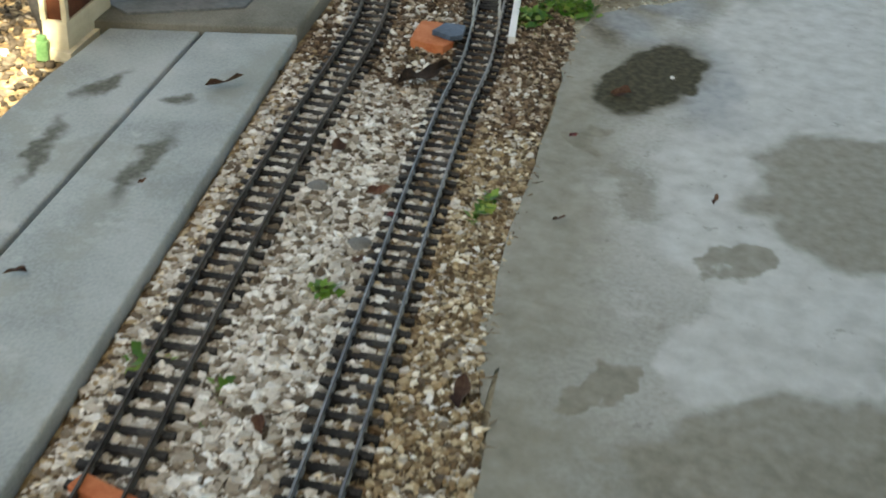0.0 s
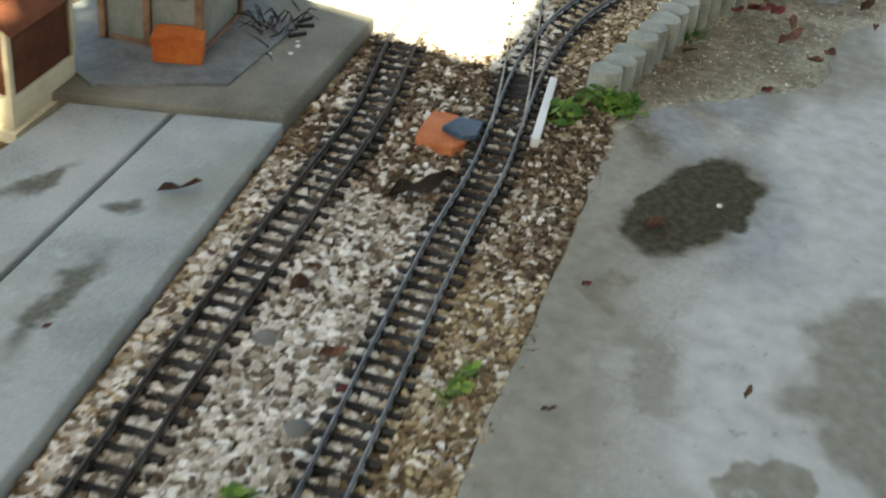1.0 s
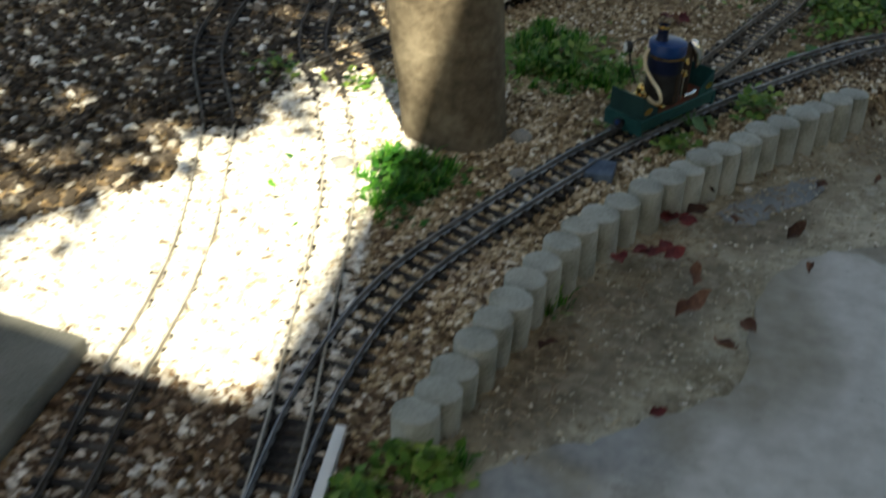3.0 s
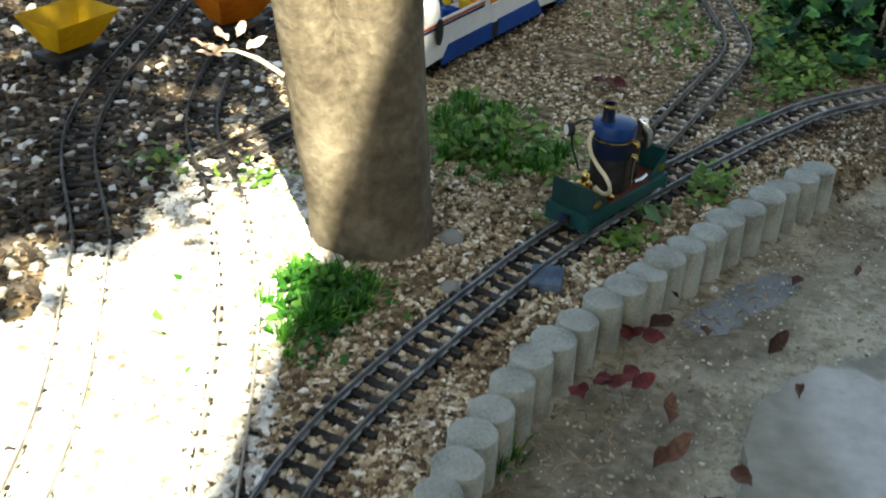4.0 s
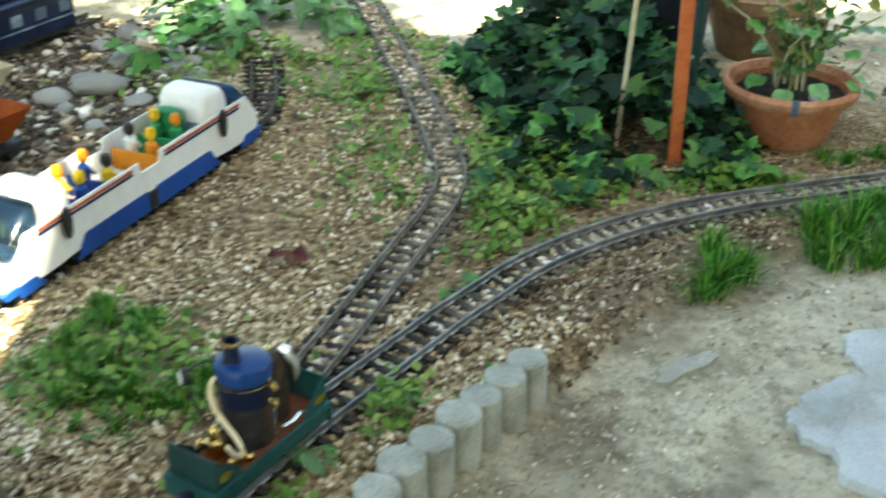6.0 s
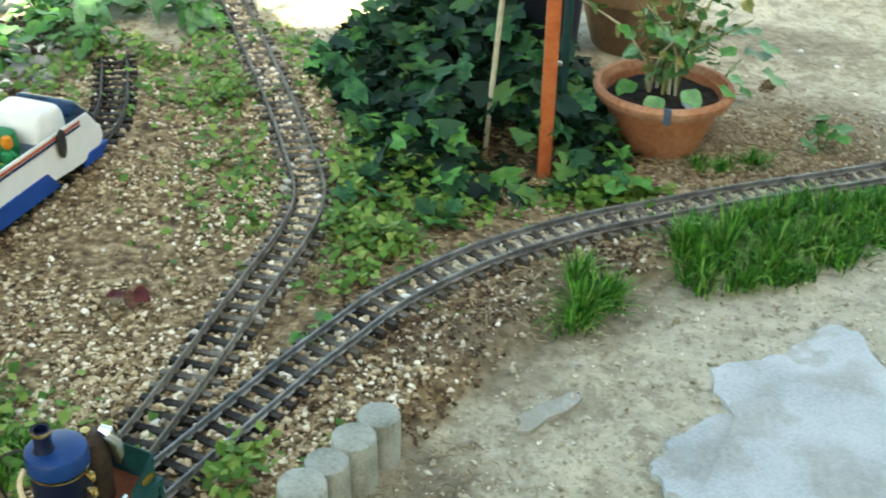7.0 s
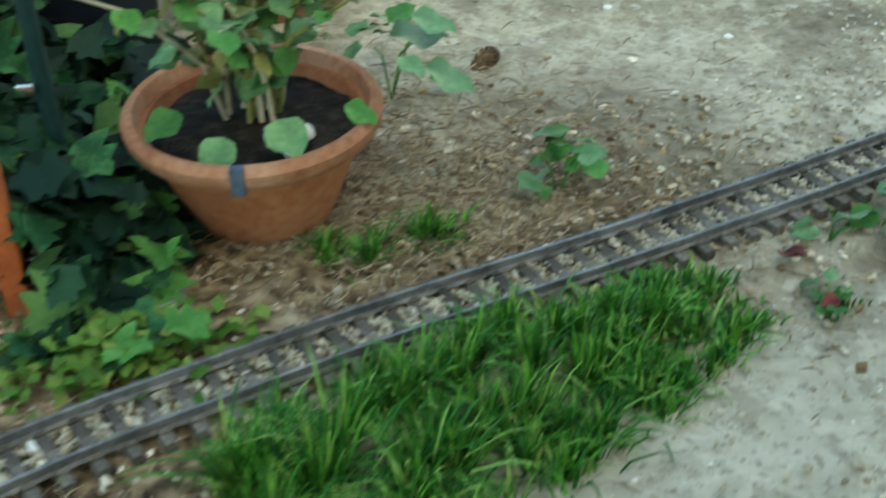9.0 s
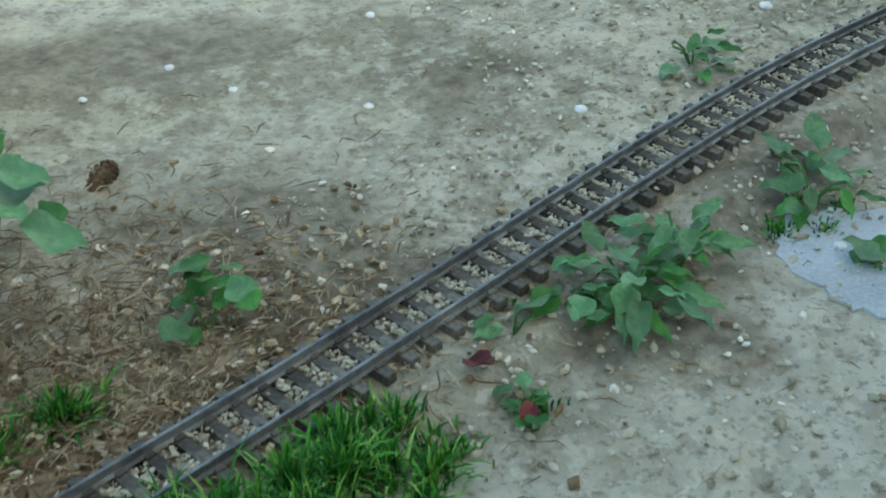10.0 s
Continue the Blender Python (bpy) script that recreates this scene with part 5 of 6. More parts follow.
# ---- bits beside the line ----
bm = bmesh.new()
sheet(bm, [Vector(p) for p in ((-0.150, -0.090), (-0.118, -0.096), (-0.088, -0.092), (-0.080, -0.062), (-0.098, -0.050), (-0.108, -0.020), (-0.114, 0.004), (-0.140, 0.002), (-0.164, -0.004), (-0.158, -0.05))], 0.012, 0.016)
bmesh.ops.bevel(bm, geom=bm.edges[:], offset=0.0022, segments=2, affect="EDGES", profile=0.5)
solo("broken_brick", bm, M_BRICK, "flat piece of broken orange brick in the gravel", "brick", smooth=False)
bm = bmesh.new()
sheet(bm, [Vector(p) for p in ((-0.124, -0.056), (-0.086, -0.066), (-0.070, -0.050), (-0.080, -0.006), (-0.116, -0.012))], 0.021, 0.0085)
bmesh.ops.bevel(bm, geom=bm.edges[:], offset=0.0015, segments=2, affect="EDGES", profile=0.5)
solo("slate_piece", bm, M_SLATE, "small dark blue-grey slate lying on the broken brick", "slate", smooth=False)
bm = bmesh.new()
box(bm, -0.021, 0.021, -0.023, 0.023, -0.006, 0.010, 0.0015)
solo("slate_piece", bm, M_SLATE, "square blue-grey slate tile beside the points", "slate", at=pose(0.020, 0.900, 0.030, rx=3, ry=-3, rz=8))
bm = bmesh.new()
box(bm, -0.0062, 0.0062, -0.110, 0.110, -0.012, 0.008, 0.001)
solo("white_strip", bm, M_WHITE, "white plastic strip lying along the rails", "strip", at=pose(-0.028, 0.110, 0.006, rz=15.6))
bm = bmesh.new()
box(bm, -0.05, 0.05, -0.012, 0.012, -0.005, 0.008, 0.002)
solo("brick_piece", bm, M_BRICK, "orange brick edge half buried in gravel", "brick", at=pose(0.035, -1.24, 0.002, rz=-8))

sprout = thing("tree_sprout", "small pale sprout of pinkish leaves beside the trunk", "twig", at=pose(-0.385, 0.845, 0.285))
bm = bmesh.new()
tube(bm, [(0.06, 0.01, -0.02), (0.03, 0.0, 0.0), (0.0, 0.0, 0.005), (-0.03, 0, 0.0)], [0.003, 0.0028, 0.0022, 0.0012], 7)
part("stem", bm, M_CREAMW, sprout, "pale woody stem")


# ---- flower pot, stakes, ivy corner ----
pot = thing("flower_pot", "large round terracotta flower pot with dark soil", "flower pot", at=pose(0.685, 2.200, 0.0) @ Matrix.Diagonal((1.035, 1.035, 1.2, 1)))
R = 0.113
bm = bmesh.new()
lathe(bm, [(0.052, -0.01), (0.058, 0.004), (0.085, 0.060), (0.100, 0.092), (0.100, 0.097), (0.094, 0.097), (0.082, 0.06), (0.075, 0.05)], 48, closed=False)
part("body", bm, M_TERRA, pot)
bm = bmesh.new()
lathe(bm, [(0.1005, 0.086), (0.108, 0.089), (R, 0.096), (R + 0.001, 0.103), (R - 0.003, 0.108), (R - 0.010, 0.108), (R - 0.013, 0.102), (R - 0.016, 0.085)], 56, closed=False)
part("rim", bm, M_RIM, pot, "paler worn rolled rim")
bm = bmesh.new()
lathe(bm, [(R - 0.016, 0.086), (R * 0.7, 0.090), (R * 0.35, 0.094), (0, 0.095)], 40, closed=False)
for v in bm.verts:
    v.co.z += 0.005 * noise.noise((v.co.x * 40, v.co.y * 40, 1))
part("soil", bm, M_POTSOIL, pot, "crumbly black soil")
bm = bmesh.new()
box(bm, -0.006, 0.006, -R - 0.003, -R + 0.006, 0.088, 0.111, 0.002)
part("clip", bm, M_SLATE, pot, "blue-grey clip on the rim")


def leaf_mesh(name, lobes, length, width, mat, fold=0.12, curl=0.1):
    """A leaf with a lobed outline, folded along its midrib; base at the origin, tip along +x."""
    bm = bmesh.new()
    n = 9 if lobes > 0.2 else 6
    mid = [bm.verts.new((length * k / n, 0, -curl * length * (k / n) ** 2)) for k in range(n + 1)]
    for s in (-1, 1):
        edge = []
        for k in range(1, n):
            t = k / n
            w = width * 0.5 * math.sin(math.pi * t ** 0.75) ** 0.8 * (1 + lobes * math.cos(t * 3 * math.pi * 2 + 0.6))
            edge.append(bm.verts.new((length * t, s * w, fold * w - curl * length * t * t + 0.004 * math.sin(9 * t) * length / 0.05)))
        ch = [mid[0]] + edge + [mid[-1]]
        for k in range(n):
            q = list(dict.fromkeys([mid[k], mid[k + 1], ch[k + 1], ch[k]]))
            if len(q) > 2:
                bm.faces.new(q if s > 0 else list(reversed(q)))
    return finish(bm, name, mat, True)


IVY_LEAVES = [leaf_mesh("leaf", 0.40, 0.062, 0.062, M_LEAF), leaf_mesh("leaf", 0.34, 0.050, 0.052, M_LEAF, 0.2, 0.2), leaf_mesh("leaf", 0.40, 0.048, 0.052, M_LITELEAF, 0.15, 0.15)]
ROUND_LEAVES = [leaf_mesh("leaf", 0.0, 0.040, 0.036, M_GREYLEAF, 0.1, 0.15), leaf_mesh("leaf", 0.0, 0.034, 0.032, M_LITELEAF, 0.1, 0.2)]
BROAD_LEAVES = [leaf_mesh("leaf", 0.05, 0.075, 0.040, M_GREYLEAF, 0.15, 0.25), leaf_mesh("leaf", 0.12, 0.060, 0.030, M_LITELEAF, 0.2, 0.35)]

DOCK_LEAVES = [leaf_mesh("leaf", 0.06, 0.070, 0.026, M_GREYLEAF, 0.25, 0.35), leaf_mesh("leaf", 0.15, 0.062, 0.022, M_LITELEAF, 0.3, 0.5), leaf_mesh("leaf", 0.04, 0.050, 0.026, M_GREYLEAF, 0.15, 0.2)]

M_OLIVE = material('olive_leaf', [(0.09, 0.10, 0.03), (0.16, 0.17, 0.055), (0.25, 0.24, 0.10)], 30, 0.6, vary=0.3, spec=0.12)
OLIVE_LEAVES = [leaf_mesh('leaf', 0.0, 0.036, 0.024, M_OLIVE, 0.2, 0.2)]
M_PALE = material('pale_pink_leaf', [(0.42, 0.29, 0.22), (0.54, 0.40, 0.32), (0.62, 0.50, 0.41)], 30, 0.6)
PALE_LEAF = leaf_mesh('leaf', 0.1, 0.038, 0.014, M_PALE, 0.3, 0.1)


def leaf_part(parent, data, place, head, pitch, roll=0.0, size=1.0):
    ob = new("leaf", data)
    ob.parent = parent
    ob.matrix_world = Matrix.Translation(place) @ Euler((radians(roll), radians(pitch), radians(head))).to_matrix().to_4x4() @ Matrix.Scale(size, 4)
    return ob


# plant in the pot
plant = thing("potted_plant", "bushy green plant with round leaves growing in the pot", "plant", at=pose(0.681, 2.205, 0.114))
rnd = random.Random(8)
stems = []
for k in range(18):
    a, l = rnd.uniform(0, 6.28), rnd.uniform(0.10, 0.26)
    lean = rnd.uniform(0.2, 0.95)
    base = Vector((0.681 + rnd.uniform(-0.03, 0.03), 2.215 + rnd.uniform(-0.03, 0.03), 0.108))
    pts = [base + Vector((math.cos(a) * lean * l * t * t, math.sin(a) * lean * l * t * t, l * t)) for t in (0, 0.3, 0.6, 1.0)]
    bm = bmesh.new()
    tube(bm, pts, [0.003, 0.0026, 0.002, 0.0012], 7)
    ob = part("stem", bm, M_OLIVE if k % 2 else M_CANE, plant, "pale woody stem")
    ob.matrix_parent_inverse = plant.matrix_world.inverted()
    for j in range(14):
        t = rnd.uniform(0.3, 1.0)
        p = base + Vector((math.cos(a) * lean * l * t * t, math.sin(a) * lean * l * t * t, l * t))
        leaf_part(plant, rnd.choice(ROUND_LEAVES + OLIVE_LEAVES), p, rnd.uniform(0, 360), rnd.uniform(-35, 50), rnd.uniform(-40, 40), rnd.uniform(0.35, 0.9))
for q, h, pt, sc, kd in (((0.715, 2.14, 0.145), -60, 20, 1.1, 0), ((0.67, 2.13, 0.135), -110, 25, 1.0, 0), ((0.63, 2.15, 0.15), -130, 10, 1.2, 1), ((0.77, 2.17, 0.14), -20, 15, 1.0, 1), ((0.81, 2.22, 0.18), 10, 0, 1.4, 0), ((0.84, 2.20, 0.16), -10, 20, 1.3, 0), ((0.78, 2.25, 0.20), 40, -10, 1.3, 0), ((0.80, 2.24, 0.21), 20, -5, 1.2, 0), ((0.83, 2.22, 0.20), -15, 10, 1.1, 0)):
    leaf_part(plant, ROUND_LEAVES[kd], q, h, pt, 0, sc)
for q in ((0.72, 2.15, 0.117), (0.735, 2.165, 0.117), (0.725, 2.135, 0.116)):
    bm = bmesh.new()
    bmesh.ops.create_icosphere(bm, subdivisions=2, radius=0.008)
    for v in bm.verts:
        v.co *= 1 + 0.3 * noise.noise(v.co * 120)
    solo("white_pebble", bm, M_WHITE, "white pebble on the potting soil", "pebble", group="pot pebbles", at=pose(*q))

for k, (q, h) in enumerate((((-0.395, 0.845, 0.30), 150), ((-0.41, 0.843, 0.288), 190), ((-0.38, 0.841, 0.31), 100), ((-0.37, 0.843, 0.295), 60), ((-0.40, 0.841, 0.28), 210), ((-0.415, 0.842, 0.285), 170), ((-0.39, 0.838, 0.292), 240))):
    leaf_part(sprout, PALE_LEAF, q, h, -20, 10 * k, 0.9)

# stakes
bm = bmesh.new()
box(bm, -0.0105, 0.0105, -0.009, 0.009, -0.05, 0.62, 0.002)
solo("garden_stake", bm, M_STAKE, "upright orange-stained square wooden stake", "stake", at=pose(0.494, 2.045, 0.0, rx=-2, ry=0.2, rz=8))
bm = bmesh.new()
tube(bm, [(0, 0, -0.02), (0.001, 0, 0.12), (0.002, 0, 0.25), (0.003, 0, 0.39)], [0.0045, 0.0048, 0.0045, 0.004], 10)
solo("bamboo_cane", bm, M_CANE, "thin grey bamboo cane standing in the ivy", "cane", at=pose(0.393, 2.11, 0.01, rx=-3, ry=3.3))
bm = bmesh.new()
tube(bm, [(0, 0, -0.02), (0, 0, 0.2), (0, 0, 0.4)], 0.008, 10)
solo("garden_stake", bm, M_TEALD, "dark green plastic stake behind the wooden one", "stake", at=pose(0.515, 2.16, 0.0, ry=0.5))
bm = bmesh.new()
box(bm, -0.008, 0.008, -0.004, 0.004, -0.005, 0.005, 0.001)
solo("metal_tag", bm, M_CHROME, "small bright metal tag on the dark stake", "tag", at=pose(0.505, 2.149, 0.175))
# dark tub and brown pot behind
dark_bin = thing("dark_bin", "dark navy plastic bin behind the ivy", "bin", at=pose(0.44, 2.50, 0.0))
bm = bmesh.new()
lathe(bm, [(0.085, 0), (0.095, 0.02), (0.115, 0.284), (0.108, 0.286), (0.10, 0.26), (0, 0.25)], 36)
part("body", bm, M_NAVYBIN, dark_bin)
bm = bmesh.new()
lathe(bm, [(0.1152, 0.282), (0.122, 0.285), (0.122, 0.30), (0.108, 0.30), (0.1075, 0.284)], 36, closed=False)
part("rim", bm, M_NAVYBIN, dark_bin, "rolled rim")
bm = bmesh.new()
lathe(bm, [(0.075, 0), (0.08, 0.01), (0.115, 0.13), (0.13, 0.135), (0.13, 0.16), (0.115, 0.16), (0.105, 0.13), (0, 0.125)], 40)
solo("brown_pot", bm, M_BROWNPOT, "wide brown clay pot behind the terracotta pot", "flower pot", at=pose(0.655, 2.66, 0.0))
bm = bmesh.new()
sheet(bm, blob([(0.555, 2.03), (0.595, 2.02), (0.632, 2.062), (0.605, 2.092), (0.565, 2.078)], 3, 0.004, 44), 0.026, 0.035)
solo("flat_stone", bm, M_STONE, "flat pale stone at the foot of the ivy", "stone", smooth=False)

# ivy: hundreds of lobed leaves over a low mound
ivy = thing("ivy", "dense dark green ivy spilling over the ground behind the line", "ivy", at=pose(0.35, 2.3, 0.0))
rnd = random.Random(21)
IVY_OUT = [(0.05, 2.45), (0.15, 2.22), (0.25, 1.98), (0.40, 1.93), (0.57, 1.99), (0.64, 2.10), (0.60, 2.22), (0.56, 2.42), (0.40, 2.72), (0.15, 2.72)]


def inside(x, y, poly):
    hit = False
    for (a, b), (c, d) in zip(poly, poly[1:] + poly[:1]):
        if (b > y) != (d > y) and x < (c - a) * (y - b) / (d - b) + a:
            hit = not hit
    return hit


def depth_in(x, y, poly):
    best = 9
    for (a, b), (c, d) in zip(poly, poly[1:] + poly[:1]):
        e = Vector((c - a, d - b))
        t = max(0, min(1, ((x - a) * e.x + (y - b) * e.y) / e.length_squared))
        best = min(best, math.hypot(x - a - t * e.x, y - b - t * e.y))
    return best


made, extra = 0, []
while made < 2300:
    x, y = rnd.uniform(0.04, 0.66), rnd.uniform(1.92, 2.74)
    if not inside(x, y, IVY_OUT):
        continue
    h = 0.015 + min(0.13 + 0.20 * sstep(2.1, 2.5, y), 0.8 * depth_in(x, y, IVY_OUT)) * rnd.uniform(0.3, 1.0) * (1 + 0.75 * noise.noise((x * 11, y * 11, 2)))
    if rnd.random() < 0.10:
        h += rnd.uniform(0.01, 0.045)
    if noise.noise((x * 15, y * 15, 5)) > 0.30 and h > 0.03 and rnd.random() < 0.8:
        continue
    for px, py in ((0.490, 2.045), (0.393, 2.11)):
        if abs(x - px - 0.15 * (py - y)) < 0.045 and py - 0.16 < y < py + 0.005:
            h = min(h, 0.012) if rnd.random() < 0.25 else -1
    if h < 0:
        continue
    made += 1
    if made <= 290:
        # Lighter leaves in front and on the left; the left ones paint brighter skylight.
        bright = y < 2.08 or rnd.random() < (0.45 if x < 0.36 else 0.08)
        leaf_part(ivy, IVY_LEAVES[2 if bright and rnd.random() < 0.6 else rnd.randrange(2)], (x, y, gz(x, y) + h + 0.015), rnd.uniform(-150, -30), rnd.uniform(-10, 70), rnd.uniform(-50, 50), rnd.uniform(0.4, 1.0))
    else:
        extra.append((x, y, h))


def merged_leaves(name, spots, datas, parent, label, mat, seed, lo=0.6, hi=1.1):
    """Many leaves of the same cut in one mesh."""
    r = random.Random(seed)
    V, F = [], []
    for x, y, h in spots:
        d = r.choice(datas)
        m = Matrix.Translation((x, y, gz(x, y) + h)) @ Euler((radians(r.uniform(-30, 30)), radians(r.uniform(0, 55)), radians(r.uniform(-180, 180)))).to_matrix().to_4x4() @ Matrix.Scale(r.uniform(lo, hi), 4)
        k = len(V)
        V += [m @ v.co for v in d.vertices]
        F += [[k + i for i in p.vertices] for p in d.polygons]
    me = mesh(name, V, F, True)
    me.materials.append(mat)
    ob = new(name, me)
    ob.parent = parent
    if parent:
        ob.matrix_parent_inverse = parent.matrix_world.inverted()
    return tagged(ob, label, kind="stuff")


# The other leaves take darker colours that paint shade within the ivy.
merged_leaves("leaves", extra, IVY_LEAVES, ivy, "ivy leaves coloured dark for the shade inside", M_IVY_SHADE, 5, 0.45, 0.95)

# low creeping greenery: small leaves in patches
creep = [((-0.17, 1.27), 0.15, 0.12, 560, 0.028), ((-0.225, 0.73), 0.06, 0.09, 330, 0.022), ((-0.255, 0.765), 0.04, 0.06, 150, 0.025), ((0.20, 1.98), 0.10, 0.12, 420, 0.025), ((0.33, 1.90), 0.12, 0.05, 260, 0.02), ((0.60, 1.98), 0.09, 0.05, 260, 0.025),
         ((0.04, 0.21), 0.045, 0.03, 170, 0.03), ((0.0, 0.13), 0.03, 0.05, 120, 0.02), ((0.09, 1.06), 0.03, 0.05, 90, 0.02), ((0.17, 1.27), 0.04, 0.07, 160, 0.03), ((0.24, 1.70), 0.06, 0.10, 150, 0.02), 
         ((0.0, 2.0), 0.12, 0.25, 260, 0.012), ((-0.1, 2.35), 0.12, 0.2, 240, 0.015), ((0.20, 2.15), 0.06, 0.12, 200, 0.03), ((0.28, 2.0), 0.10, 0.08, 420, 0.045), ((0.20, 1.82), 0.06, 0.05, 260, 0.03), ((0.27, 1.79), 0.06, 0.04, 240, 0.03), ((-0.08, 2.28), 0.06, 0.1, 200, 0.03), ((-0.11, 2.53), 0.06, 0.1, 200, 0.03),  ((0.58, 1.98), 0.08, 0.05, 200, 0.03), ((-0.40, 2.25), 0.2, 0.15, 300, 0.04), ((-0.34, 2.42), 0.09, 0.08, 320, 0.04), ((-0.06, -1.04), 0.02, 0.03, 60, 0.02), ((-0.5, 1.0), 0.10, 0.06, 130, 0.02), ((0.05, -0.83), 0.012, 0.02, 40, 0.01), ((0.155, -0.55), 0.008, 0.04, 40, 0.015)]
for k, ((x, y), sx, sy, n, h) in enumerate(creep):
    def spot(m, r, x=x, y=y, sx=sx, sy=sy, h=h):
        q = r.normal(0, 0.55, (m, 2)) * (sx, sy) + (x, y)
        near = (((q[:, None, :] - np.array(TIES)[None, :, :2]) ** 2).sum(2) < 0.042 ** 2).any(1) & (r.uniform(0, 1, m) < 0.85)
        q[near, 0] += np.where(r.uniform(0, 1, near.sum()) < 0.5, -0.1, 0.1)
        d = np.exp(-(((q - (x, y)) / (sx, sy)) ** 2).sum(1))
        return np.stack([q[:, 0], q[:, 1], np.array([gz(*p) for p in q]) + 0.004 + h * d * r.uniform(0.2, 1.0, m)], 1)
    ob = leaf_cloud("creeping_weeds", n, spot, 0.017, M_MOSSD if 0 < k < 3 else M_MOSS, None, 50 + k, 0.75, 0.7)
    tagged(ob, "low patch of small green creeping weeds on the gravel", "weeds", kind="stuff")


# grass
def grass(name, outline, n, length, label, seed, lean=0.6):
    """Clumps of bent blades that spread from their crowns."""
    r = random.Random(seed)
    xs, ys = [p[0] for p in outline], [p[1] for p in outline]
    V, F, clumps = [], [], []
    while len(clumps) < max(3, n // 60):
        x, y = r.uniform(min(xs), max(xs)), r.uniform(min(ys), max(ys))
        if inside(x, y, outline):
            clumps.append((x, y, length * r.uniform(0.55, 1.15) * (1 - 0.55 * sstep(0.85, 1.06, x)) * (0.6 + min(0.4, 10 * depth_in(x, y, outline))), r.uniform(0, 6.28)))
    for k in range(n):
        cx, cy, cl, ca = r.choice(clumps)
        a, q = r.uniform(0, 6.28), abs(r.gauss(0, 0.011))
        x, y = cx + math.cos(a) * q, cy + math.sin(a) * q
        a += r.gauss(0, 0.6) + 0.4 * math.sin(ca - a)
        l = cl * r.uniform(0.45, 1.15)
        out = lean * (0.15 + 55 * q * r.uniform(0.5, 1.6) + (0.7 if r.random() < 0.15 else 0))
        out = min(out, 1.5)
        w = 0.0012 * r.uniform(0.6, 1.5)
        sx, sy = -math.sin(a) * w, math.cos(a) * w
        z = gz(x, y)
        k = len(V)
        for t, ww in ((0, 1), (0.4, 0.95), (0.75, 0.7)):
            px, py, pz = x + math.cos(a) * l * out * t * t, y + math.sin(a) * l * out * t * t, z + l * (t - 0.4 * out * t * t)
            V += [(px + sx * ww, py + sy * ww, pz), (px - sx * ww, py - sy * ww, pz)]
        V.append((x + math.cos(a) * l * out, y + math.sin(a) * l * out, z + l * (1 - 0.5 * out)))
        F += [(k, k + 1, k + 3, k + 2), (k + 2, k + 3, k + 5, k + 4), (k + 4, k + 5, k + 6)]
    me = mesh(name, V, F)
    me.materials.append(M_GRASS)
    return tagged(new(name, me), label, "grass", kind="stuff")


grass("grass_tuft", [(0.69, 1.83), (0.74, 1.90), (0.81, 1.955), (0.91, 2.015), (1.05, 2.08), (1.12, 2.06), (1.12, 2.0), (1.04, 1.94), (0.93, 1.85), (0.83, 1.785), (0.72, 1.755)], 7000, 0.078, "long tuft of lush green grass beside the rails", 1)
grass("grass_tuft", [(0.515, 1.70), (0.56, 1.735), (0.61, 1.73), (0.60, 1.665), (0.56, 1.62), (0.52, 1.65)], 800, 0.085, "small tuft of green grass beside the rails", 2)
grass("grass_tuft", [(0.76, 2.11), (0.83, 2.16), (0.86, 2.14), (0.80, 2.10)], 170, 0.03, "sparse grass at the foot of the pot", 3)
grass("grass_tuft", [(0.02, 0.215), (0.07, 0.24), (0.085, 0.20), (0.04, 0.17)], 260, 0.035, "grass tuft at the end of the edging", 4)
grass("grass_tuft", [(0.045, 0.57), (0.065, 0.60), (0.075, 0.59), (0.06, 0.56)], 70, 0.05, "few tall grass blades against the edging", 5)
grass("grass_tuft", [(-0.11, 1.13), (-0.03, 1.27), (-0.10, 1.38), (-0.27, 1.43), (-0.30, 1.28), (-0.25, 1.14)], 2300, 0.045, "thin green grass by the tree", 6)
grass("grass_tuft", [(0.76, 2.09), (0.93, 2.175), (0.85, 2.24), (0.72, 2.15)], 420, 0.042, "dry sparse grass behind the rails", 7)
grass("grass_tuft", [(1.48, 2.19), (1.55, 2.265), (1.62, 2.235), (1.54, 2.18)], 300, 0.04, "grass tuft beside the concrete patch", 8)
grass("grass_tuft", [(1.163, 2.04), (1.193, 2.08), (1.213, 2.06), (1.193, 2.03)], 140, 0.03, "little grass tuft in the dirt", 9)
grass("grass_tuft", [(-0.29, 0.68), (-0.21, 0.61), (-0.16, 0.74), (-0.19, 0.83), (-0.29, 0.83)], 1100, 0.045, "grass at the foot of the tree", 10)


def weed(x, y, n, datas, spread, size, label, seed, rise=0.03):
    w = thing("weed", label, "weed", group="weeds", at=pose(x, y, gz(x, y)))
    r = random.Random(seed)
    for k in range(n):
        a = r.uniform(0, 360)
        d = spread * r.uniform(0.0, 1.0)
        p = (x + math.cos(radians(a)) * d, y + math.sin(radians(a)) * d, gz(x, y) + rise * r.uniform(0.15, 1.0))
        leaf_part(w, r.choice(datas), p, a + r.uniform(-40, 40), r.uniform(-35, 25), r.uniform(-25, 25), size * r.uniform(0.6, 1.15))
    for k in range(4):
        bm = bmesh.new()
        a = r.uniform(0, 6.28)
        tube(bm, [(0, 0, -0.005), (math.cos(a) * spread * 0.4, math.sin(a) * spread * 0.4, rise * 0.6), (math.cos(a) * spread * 0.8, math.sin(a) * spread * 0.8, rise * 0.8)], 0.0012, 5)
        part("stem", bm, M_LITELEAF, w)


